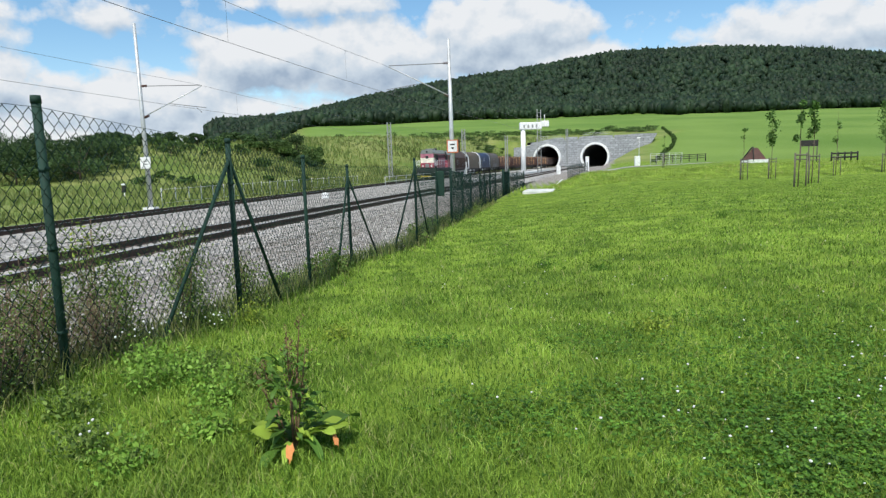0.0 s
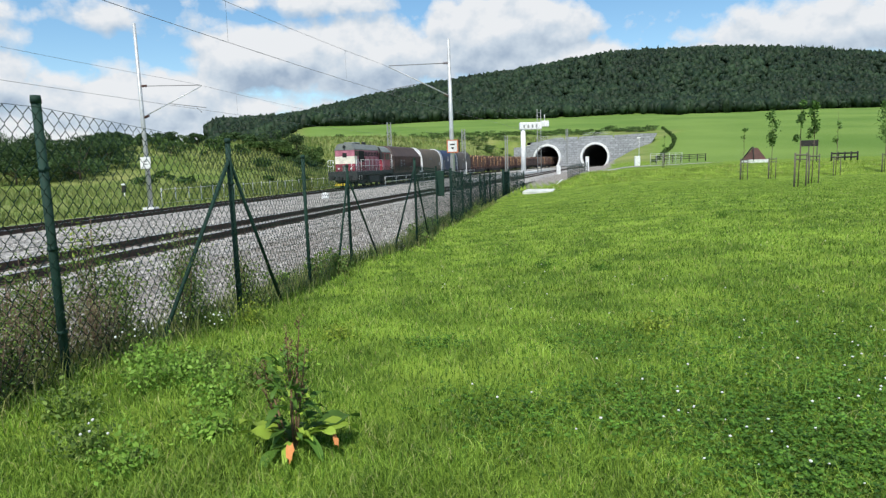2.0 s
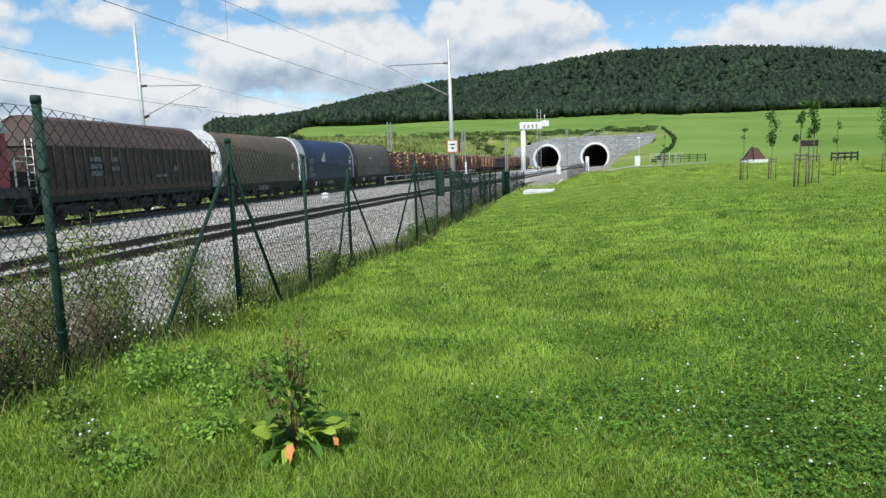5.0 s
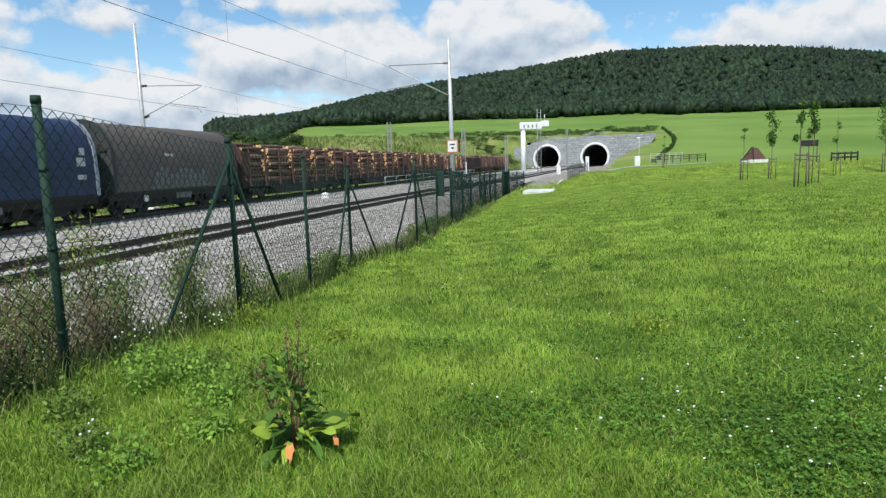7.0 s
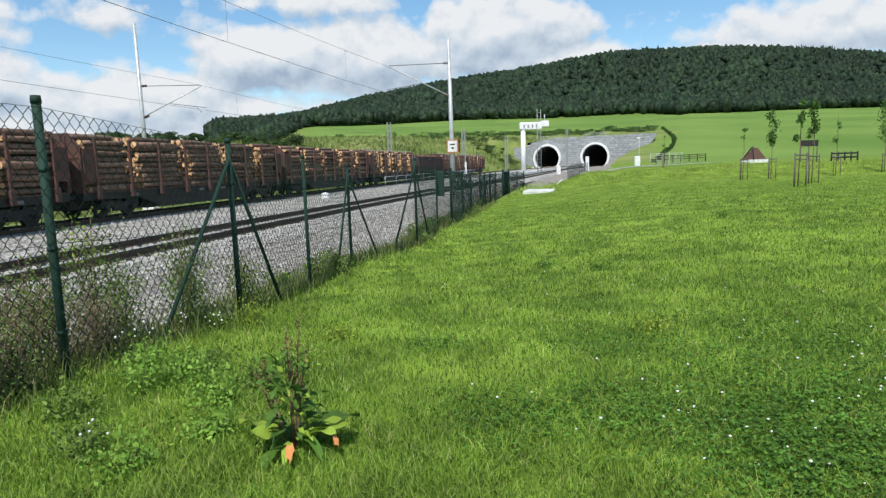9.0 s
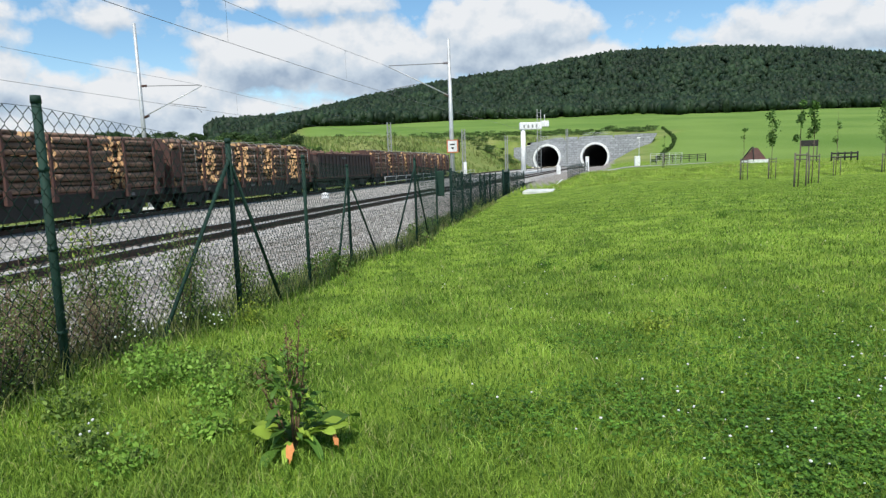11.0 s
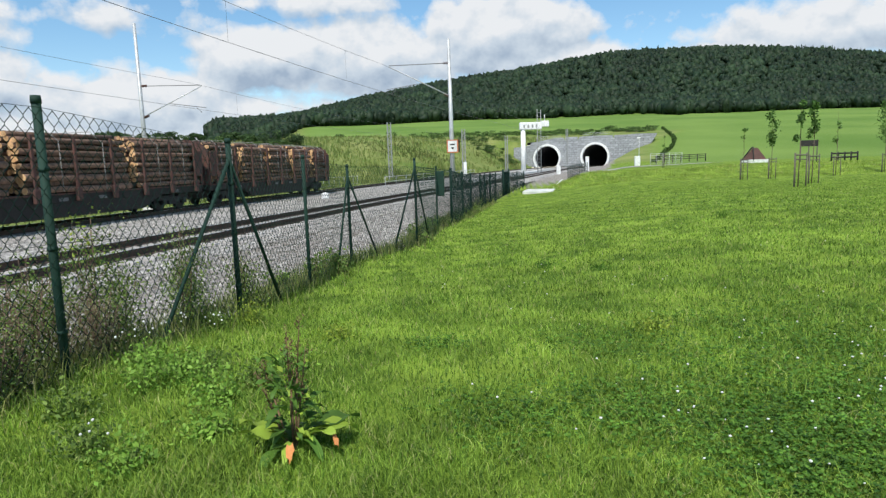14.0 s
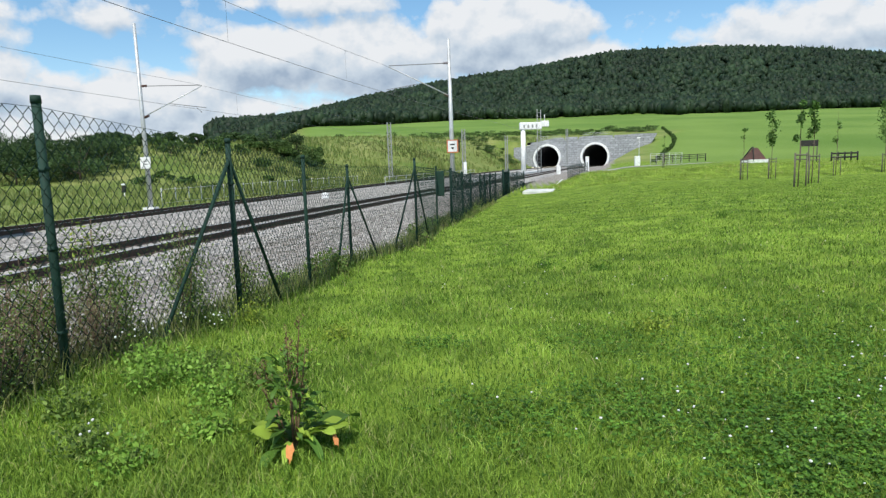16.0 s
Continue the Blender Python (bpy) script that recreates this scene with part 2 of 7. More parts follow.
def ground_z(x, y):
    x, y = np.asarray(x, float), np.asarray(y, float)
    fx = np.interp(y, FENCE_Y, FENCE_X)
    s, lat = along(x, y)
    D = spread(s)
    # lawn
    edge = np.interp(y, EDGE_Y, EDGE_Z)
    right = 0.42 - 0.55 * smooth01(15, 55, y) + 0.55 * smooth01(80, 150, y)
    w = smooth01(0, 11, x - fx)
    lawn = edge * (1 - w) + right * w
    # low bank up to the terrace with the service road
    bank = smooth01(56.5, 69, y + 1.2 * np.sin(x * 0.21)) * smooth01(0.5, 4.5, x - fx)
    lawn = lawn + (0.50 + 0.25 * smooth01(0.3, 0.5, x / np.maximum(y, 1.0)) - lawn) * bank
    # track bed
    bed = -0.27 + rail_z(s) + 0.28 * smooth01(2, 9, lat) * (1 - smooth01(60, 220, s))
    k = smooth01(0, 1, (lat - D - 2.6) / np.maximum(1.0, fx - track(s, D + 2.6)[0]))
    z = np.where(x > fx, lawn, bed * (1 - k) + edge * k)
    # beyond the far track
    z = np.where(lat < -3, bed + 0.5 * smooth01(-3, -25, lat), z)
    a = x / np.maximum(y, 1.0)
    swell = 0.096 * (np.clip(y, 45, 120) - 45) * (1 - smooth01(150, 290, y)) * (0.45 + 0.55 * smooth01(-0.66, -0.50, a))
    z = z + np.where(y > 45, swell * smooth01(-8, -42, lat), 0)
    # hillside with the cutting in it
    part_l = 0.22 + 0.78 * smooth01(-0.40, -0.20, a)
    yy = y - 125
    hill = 0.09 * np.where(yy > 0, yy - 12 * (1 - np.exp(-np.maximum(yy, 0) / 12)), 0) * part_l
    out = np.maximum(np.maximum(-lat - 5, lat - D - 8), 0)
    cut = np.where(s < 221, np.minimum(hill, out * 0.5), hill)
    r = np.hypot(x, y)
    dome = np.maximum(0.176 - 0.19 * (a - 0.38) ** 2, 0.0) * smooth01(-0.46, -0.37, a) * 1000 - 108 + 75 * smooth01(-0.20, -0.37, a) + 12 * smooth01(0.1, 0.3, a)
    up = smooth01(600, 1010, y) * np.maximum(dome, 0)
    return z + np.where(y > 60, cut, 0) + up - np.where(y > 1100, (y - 1100) * 0.10, 0)


def gz(x, y):
    return float(ground_z(np.array([x]), np.array([y]))[0])


# ---- surfaces of this place ----
M_RAIL = material("rusty rail steel", (0.078, 0.052, 0.039), rough=0.95, scale=3, fine=40)
M_RAILTOP = material("polished rail head", (0.45, 0.44, 0.43), rough=0.3, metal=0.9, scale=3, fine=40)
M_SLEEPER = material("concrete sleeper", (0.42, 0.40, 0.37), rough=0.9, scale=5, fine=80)
M_STONE = material("ballast stone", (0.375, 0.355, 0.325), dark=(0.23, 0.22, 0.20), rough=0.95, scale=3, fine=30, vary=0.5)
M_GREEN = material("green coated steel", (0.003, 0.031, 0.018), rough=0.8, scale=12, fine=90, bump=0.1)
M_MAST = material("galvanised steel", (0.55, 0.56, 0.56), rough=0.5, metal=0.35, scale=4, fine=60)
M_WHITE = material("white paint", (0.80, 0.80, 0.78), rough=0.6, scale=3, fine=50)
M_BARK = material("bark", (0.12, 0.09, 0.065), rough=0.95, scale=14, fine=80)
M_WOOD = material("weathered stake wood", (0.13, 0.115, 0.09), rough=0.9, scale=10, fine=80)
M_CONC = material("pale concrete", (0.62, 0.62, 0.60), rough=0.9, scale=1.2, fine=30)
M_WIRE = material("dark copper wire", (0.17, 0.17, 0.17), rough=0.6)
M_FOREST = leafy("forest leaves", (0.010, 0.024, 0.011), (0.027, 0.050, 0.020), vary=0.03, sub=0.12, slow=0.006)
M_BUSH = leafy("bush leaves", (0.034, 0.075, 0.017), (0.115, 0.185, 0.044), vary=0.25)
M_BLADE = leafy("grass blades", (0.036, 0.098, 0.008), (0.345, 0.500, 0.074), vary=2.2, sub=0.38, dry=(0.42, 0.42, 0.16), slow=0.25, span=(0.78, 1.22))
M_TREE = leafy("tree leaves", (0.032, 0.064, 0.022), (0.085, 0.145, 0.044), vary=0.35)


def ground_material():
    """Short lawn, rough meadow and crop field, mixed by the zones stored with the mesh, and bare gravel soil by the line."""
    m = bpy.data.materials.new("grassland")
    m.use_nodes = True
    n, l = m.node_tree.nodes, m.node_tree.links
    bs = n["Principled BSDF"]
    tc = n.new("ShaderNodeTexCoord")

    def noisy(scale, detail, c0, c1, p0=0.35, p1=0.65):
        t, r = n.new("ShaderNodeTexNoise"), n.new("ShaderNodeValToRGB")
        t.inputs["Scale"].default_value, t.inputs["Detail"].default_value = scale, detail
        l.new(tc.outputs["Object"], t.inputs["Vector"])
        r.color_ramp.elements[0].position, r.color_ramp.elements[1].position = p0, p1
        r.color_ramp.elements[0].color, r.color_ramp.elements[1].color = (*c0, 1), (*c1, 1)
        l.new(t.outputs["Fac"], r.inputs[0])
        return r.outputs[0], t.outputs["Fac"]

    def mix(f, a, b):
        x = n.new("ShaderNodeMix")
        x.data_type = "RGBA"
        l.new(f, x.inputs[0])
        l.new(a, x.inputs[6])
        l.new(b, x.inputs[7])
        return x.outputs[2]

    def zone(name):
        at = n.new("ShaderNodeAttribute")
        at.attribute_name = name
        return at.outputs["Fac"]

    lawn, fine = noisy(1.1, 13, (0.075, 0.135, 0.012), (0.245, 0.345, 0.042), 0.36, 0.66)
    meadow, _ = noisy(0.12, 10, (0.125, 0.185, 0.036), (0.25, 0.265, 0.085), 0.35, 0.7)
    crop, _ = noisy(0.02, 12, (0.105, 0.185, 0.030), (0.165, 0.250, 0.050), 0.35, 0.65)
    soil, _ = noisy(3.0, 8, (0.17, 0.15, 0.12), (0.36, 0.33, 0.30))
    c = mix(zone("meadow"), lawn, meadow)
    c = mix(zone("crop"), c, crop)
    c = mix(zone("soil"), c, soil)
    # ground below the forest: a nearly black brown green in place of the crop
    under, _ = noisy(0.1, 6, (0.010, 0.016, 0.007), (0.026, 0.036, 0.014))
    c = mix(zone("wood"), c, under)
    l.new(c, bs.inputs["Base Color"])
    bs.inputs["Roughness"].default_value = 0.9
    bs.inputs["Specular IOR Level"].default_value = 0.15
    gr = n.new("ShaderNodeTexNoise")
    gr.inputs["Scale"].default_value, gr.inputs["Detail"].default_value = 25, 6
    l.new(tc.outputs["Object"], gr.inputs["Vector"])
    bp = n.new("ShaderNodeBump")
    bp.inputs["Strength"].default_value, bp.inputs["Distance"].default_value = 0.8, 0.05
    l.new(gr.outputs["Fac"], bp.inputs["Height"])
    l.new(bp.outputs[0], bs.inputs["Normal"])
    return m


PORTAL_S = 219.0


def build_ground():
    az = np.radians(np.concatenate([np.arange(-180, -46, 4.0), np.arange(-46, 46, 0.3), np.arange(46, 180, 4.0)]))
    rr = [0.05]
    while rr[-1] < 4300:
        r = rr[-1]
        rr.append(r + (max(0.25, r * 0.035) if not 150 < r < 300 else 2.0))
    rr = np.array(rr)
    A, R = np.meshgrid(az, rr)
    X, Y = (0.3 + np.sin(A) * R).ravel(), (np.cos(A) * R - 0.7).ravel()
    Z = ground_z(X, Y)
    na, nr = len(az), len(rr)
    i, j = np.meshgrid(np.arange(nr - 1), np.arange(na))
    i, j = i.ravel(), j.ravel()
    j2 = (j + 1) % na
    quads = np.stack([i * na + j, i * na + j2, (i + 1) * na + j2, (i + 1) * na + j], 1)
    # the hillside is open where the two tubes enter it
    s, lat = along(X, Y)
    D = spread(s)
    hole = (s > PORTAL_S - 1) & (s < PORTAL_S + 12) & (lat > -7) & (lat < D + 7)
    quads = quads[~hole[quads].any(1)][:, ::-1]
    verts = np.stack([X, Y, Z], 1)
    ob = arrays("ground", np.vstack([verts, [[0, 0, gz(0, 0)]]]), quads.ravel(), 4, ground_material(), smooth=True)
    me = ob.data
    s = np.append(s, 0)
    lat = np.append(lat, 30)
    D = np.append(D, 11)
    X, Y = np.append(X, 0), np.append(Y, 0)
    fx = np.interp(Y, FENCE_Y, FENCE_X)
    soil = np.where((lat > -2.9) & (X < fx - 0.3) & (s < 240), 1.0, 0.0) * np.where(lat > -2.9, 1, 0)
    meadow = np.where((lat <= -2.9), 1.0, 0.0) * 1.0
    meadow = np.maximum(meadow, np.where((Y > 140) & (lat < D + 24), 1.0, 0.0))
    a = X / np.maximum(Y, 1)
    crop = smooth01(0, 8, Y - (118 + 10 * a)) * smooth01(18, 26, lat - D) * (Y > 60)
    crop = np.maximum(crop, smooth01(0, 8, Y - (290 + 40 * (0.15 - a))) * smooth01(-0.225, -0.19, a))
    # zone of the very dark ground, from the forest's foot up the hill
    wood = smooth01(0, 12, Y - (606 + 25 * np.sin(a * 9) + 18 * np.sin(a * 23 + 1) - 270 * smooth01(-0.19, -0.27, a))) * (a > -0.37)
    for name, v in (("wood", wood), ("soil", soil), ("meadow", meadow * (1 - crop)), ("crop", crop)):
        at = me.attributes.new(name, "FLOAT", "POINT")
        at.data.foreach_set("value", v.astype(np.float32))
    return tagged(ob, "green lawn, rough meadow and crop field rising to a wooded hill", "ground", kind="structure")


build_ground()


# ---- the line ----
def sweep(name, profile, s0, s1, step, near, mats, parent, lat0):
    """A rail: a closed profile (sideways, up from the rail head) led along a track."""
    s = np.arange(s0, s1 + 0.1, step)
    base = spread(s) if near else 0 * s
    z = rail_z(s, near)
    verts, faces = [], []
    n = len(profile)
    for a, b in profile:
        x, y, _ = track(s, base + lat0 + a)
        verts.append(np.stack([x, y, z + b], 1))
    V = np.stack(verts, 1).reshape(-1, 3)
    for k in range(len(s) - 1):
        for i in range(n):
            i2 = (i + 1) % n
            faces.append((k * n + i, k * n + i2, (k + 1) * n + i2, (k + 1) * n + i))
    ob = raw(name, V, faces, mats, parent)
    for p in ob.data.polygons:
        p.material_index = 1 if p.index % n == 0 else 0
    return ob


RAIL_PROFILE = [(-0.036, 0.0), (0.036, 0.0), (0.036, -0.035), (0.010, -0.05), (0.010, -0.145), (0.075, -0.16), (0.075, -0.172), (-0.075, -0.172), (-0.075, -0.16), (-0.010, -0.145), (-0.010, -0.05), (-0.036, -0.035)]


def build_tracks():
    for near in (False, True):
        t = empty("railway_track", Matrix(), "railway track of rusty steel rails on concrete sleepers in grey ballast", "railway track", "railway tracks", "structure")
        for lat in (-0.7535, 0.7535):
            sweep("rail", RAIL_PROFILE, -240, 300, 1.0, near, [M_RAIL, M_RAILTOP], t, lat)
        bm = B()
        extrude_x(bm, [(-0.15, -0.39), (0.15, -0.39), (0.13, -0.18), (-0.13, -0.18)], -1.3, 1.3)
        for f in bm.faces:
            for v in f.verts:
                if abs(v.co.x) < 0.2 and v.co.z > -0.2:
                    v.co.z -= 0.03
        first = None
        for k in range(190):
            s = -22 + 0.61 * k
            lat = float(spread(s)) if near else 0.0
            x, y, h = track(s, lat)
            m = pose(x, y, float(rail_z(s, near)), 0, 0, -math.degrees(h))
            if first is None:
                first = part("sleeper", bm, M_SLEEPER, t)
                ob = first
            else:
                ob = bpy.data.objects.new("sleeper", first.data)
                scene.collection.objects.link(ob)
                ob.parent = t
            ob.matrix_basis = m


build_tracks()


# ---- train ----
M_RED = material("faded red loco paint", (0.30, 0.045, 0.068), dark=(0.20, 0.035, 0.05), rough=0.5, scale=1.5, fine=25, bump=0.05)
M_PINK = material("sun-bleached pink red paint", (0.44, 0.165, 0.215), dark=(0.27, 0.085, 0.115), rough=0.55, scale=1.5, fine=25, bump=0.05)
M_CREAM = material("cream paint", (0.78, 0.74, 0.60), rough=0.55, scale=2, fine=30, bump=0.05)
M_ROOF = material("grey roof paint", (0.185, 0.20, 0.185), rough=0.6, scale=1.5, fine=20)
M_FRAME = material("grimy dark grey steel", (0.021, 0.019, 0.017), rough=0.8, scale=2, fine=25)
M_BLACK = material("black running gear", (0.018, 0.018, 0.018), rough=0.8, scale=3, fine=30)
M_GLASSD = material("dark window glass", (0.012, 0.014, 0.016), rough=0.3, scale=2, fine=20, bump=0.0)
M_YELLOW = material("yellow paint", (0.75, 0.55, 0.03), rough=0.5, scale=4, fine=40)
M_BROWNV = material("dusty brown wagon steel", (0.075, 0.048, 0.040), dark=(0.045, 0.032, 0.028), rough=0.75, scale=0.9, fine=18)
M_TARP_O = material("olive brown tarpaulin", (0.115, 0.085, 0.055), dark=(0.075, 0.060, 0.044), rough=0.65, scale=0.7, fine=12)
M_TARP_B = material("dark blue tarpaulin", (0.018, 0.034, 0.092), dark=(0.010, 0.018, 0.040), rough=0.6, scale=0.7, fine=12)
M_TARP_G = material("grey brown tarpaulin", (0.098, 0.080, 0.066), dark=(0.065, 0.056, 0.048), rough=0.65, scale=0.7, fine=12)
M_RUSTW = material("rust brown wagon steel", (0.110, 0.048, 0.036), dark=(0.060, 0.034, 0.028), rough=0.8, scale=1.2, fine=20)
M_GOND = material("grey brown wagon steel", (0.075, 0.050, 0.044), dark=(0.045, 0.034, 0.031), rough=0.8, scale=1.0, fine=18)
M_LOG = material("log bark", (0.225, 0.135, 0.092), dark=(0.060, 0.042, 0.033), rough=0.95, scale=5, fine=30, vary=0.35, bump=0.5, depth=0.02)
M_LOGEND = material("sawn log end", (0.62, 0.40, 0.20), dark=(0.46, 0.25, 0.11), rough=0.9, scale=7, fine=40, vary=0.3)
M_ENDW = material("pale blue grey end wall paint", (0.30, 0.34, 0.40), dark=(0.17, 0.19, 0.22), rough=0.7, scale=1.5, fine=20)
V = 17.0177


def rows_for(s0, half):
    """Rows for a vehicle whose middle is at s0 when 3.5 s have passed; its bogies keep to the far track."""
    rows = []
    for i in range(33):
        t = 0.5 * i
        s = s0 - V * (t - 3.5)
        xa, ya, _ = track(s - half)
        xb, yb, _ = track(s + half)
        h = math.degrees(math.atan2(xb - xa, yb - ya))
        rows.append((t, pose((xa + xb) / 2, (ya + yb) / 2, float(rail_z(s)), 0, 0, 90 - h)))
    return rows


MOVING = []


M_HAND = material("white handrail paint", (0.78, 0.78, 0.75), rough=0.5, scale=6, fine=50)
M_MARK = material("white lettering paint", (0.45, 0.45, 0.44), rough=0.7, scale=8, fine=40, spread=(0.3, 0.5))
M_GRAF = material("pale grey spray paint", (0.15, 0.15, 0.15), rough=0.7, scale=4, fine=30)
M_SIDE = material("dusty grey frame", (0.040, 0.043, 0.042), rough=0.8, scale=1.5, fine=20)
M_LAMP = material("clear lamp glass", (0.75, 0.75, 0.72), rough=0.15, scale=5, fine=40, bump=0.0)
M_STRAP = material("pale load strap", (0.30, 0.29, 0.27), rough=0.8, scale=6, fine=40)


def bogie(thing, x, base=1.8, r=0.46, heavy=False):
    """A two-axle bogie with side frames, springs and axle boxes, and its wheels as pieces."""
    bm = B()
    half = base / 2
    for y in (-1.02, 1.02):
        zb = 0.42
        prof = [(-half - 0.45, 0.55), (-half - 0.3, 0.78), (-0.45, 0.78), (-0.3, 0.70), (0.3, 0.70), (0.45, 0.78), (half + 0.3, 0.78), (half + 0.45, 0.55), (half - 0.4, 0.5), (0.45, 0.30), (-0.45, 0.30), (-half + 0.4, 0.5)]
        a = [bm.verts.new((px, y - 0.07, pz)) for px, pz in prof]
        b = [bm.verts.new((px, y + 0.07, pz)) for px, pz in prof]
        n = len(prof)
        for i in range(n):
            bm.faces.new((a[i], a[(i + 1) % n], b[(i + 1) % n], b[i]))
        bm.faces.new(a[::-1]), bm.faces.new(b)
        for sx in (-half, half):
            box(bm, sx - 0.15, sx + 0.15, y - 0.13, y + 0.13, 0.32, 0.62, 0.02)
            rod(bm, (sx, y - 0.16, 0.46), (sx, y + 0.16, 0.46), 0.11, seg=10)
        for k in (-0.18, 0.0, 0.18):
            rod(bm, (k, y, 0.32), (k, y, 0.68), 0.075, seg=8)
        if heavy:
            rod(bm, (-half * 0.6, y * 1.08, 0.34), (-half * 0.2, y * 1.08, 0.9), 0.06)
            box(bm, half - 0.2, half + 0.7, y - 0.05, y + 0.12, 0.2, 0.3, 0.02)
    box(bm, -0.25, 0.25, -1.0, 1.0, 0.5, 0.82, 0.03)
    bmesh.ops.recalc_face_normals(bm, faces=bm.faces[:])
    bg = part("bogie", bm, M_BLACK, thing, "grimy black steel bogie")
    bg.matrix_basis = pose(x, 0, 0)
    first = None
    for sx in (-half, half):
        for sy in (-0.75, 0.75):
            if first is None:
                w = B()
                rod(w, (0, -0.065, 0), (0, 0.065, 0), r, seg=24)
                rod(w, (0, -0.085 , 0), (0, -0.055, 0), r + 0.028, seg=24)
                rod(w, (0, -0.10, 0), (0, 0.10, 0), 0.14, seg=12)
                first = part("wheel", w, M_BLACK, bg)
                ob = first
            else:
                ob = bpy.data.objects.new("wheel", first.data)
                scene.collection.objects.link(ob)
                ob.parent = bg
            ob.matrix_basis = pose(sx, sy, r, 0, 0, 180 if sy < 0 else 0)
    return bg


def buffers(thing, half, z=1.05):
    first = None
    for sx in (-1, 1):
        for sy in (-0.875, 0.875):
            if first is None:
                b = B()
                rod(b, (0, 0, 0), (0.38, 0, 0), 0.10, seg=12)
                rod(b, (0.36, 0, 0), (0.56, 0, 0), 0.075, seg=12)
                rod(b, (0.56, 0, 0), (0.60, 0, 0), 0.22, 0.20, seg=16)
                first = part("buffer", b, M_BLACK, thing)
                ob = first
            else:
                ob = bpy.data.objects.new("buffer", first.data)
                scene.collection.objects.link(ob)
                ob.parent = thing
            ob.matrix_basis = pose(sx * half, sy, z, 0, 0, 0 if sx > 0 else 180)


def coupling(thing, x, d):
    b = B()
    rod(b, (x, 0, 1.05), (x + d * 0.35, 0, 1.0), 0.045)
    rod(b, (x + d * 0.35, 0, 1.0), (x + d * 0.30, 0, 0.65), 0.04)
    part("coupling_hook", b, M_BLACK, thing)


def underframe(thing, half, z0=0.9, z1=1.22, sag=0.0):
    bm = B()
    for y in (-1.2, 1.2):
        box(bm, -half, half, y - 0.08, y + 0.08, z0, z1, 0.015)
        if sag:
            k = half * 0.62
            prof = [(-k, z0 + 0.02), (k, z0 + 0.02), (k * 0.72, z0 - sag), (-k * 0.72, z0 - sag)]
            a = [bm.verts.new((px, y - 0.05, pz)) for px, pz in prof]
            b = [bm.verts.new((px, y + 0.05, pz)) for px, pz in prof]
            for i in range(4):
                bm.faces.new((a[i], a[(i + 1) % 4], b[(i + 1) % 4], b[i]))
            bm.faces.new(a[::-1]), bm.faces.new(b)
    box(bm, -half + 0.1, half - 0.1, -0.45, 0.45, 0.45, z1 - 0.02, 0.03)
    box(bm, -half * 0.52, half * 0.52, -0.8, 0.8, 0.26, 0.7, 0.04)
    for x in (-half * 0.32, half * 0.12):
        rod(bm, (x - 0.6, -0.75, 0.62), (x + 0.5, -0.75, 0.62), 0.2, seg=12)
        box(bm, x + 0.7, x + 1.15, -1.05, -0.55, 0.4, z0 + 0.02, 0.03)
        box(bm, x - 1.3, x - 0.8, 0.5, 1.0, 0.4, z0 + 0.02, 0.03)
    for x in (-half + 0.08, -half * 0.5, 0, half * 0.5, half - 0.08):
        box(bm, x - 0.08, x + 0.08, -1.2, 1.2, z0, z1 - 0.01)
    bmesh.ops.recalc_face_normals(bm, faces=bm.faces[:])
    return part("underframe", bm, M_FRAME, thing)


def vehicle(name, a, b, label, category, group=""):
    e = empty(name, Matrix(), label, category, group)
    MOVING.append((e, rows_for((a + b) / 2, (b - a) * 0.33)))
    return e, (b - a) / 2


def rails(bm, pts, r=0.022):
    for p, q in zip(pts, pts[1:]):
        rod(bm, p, q, r, seg=6)


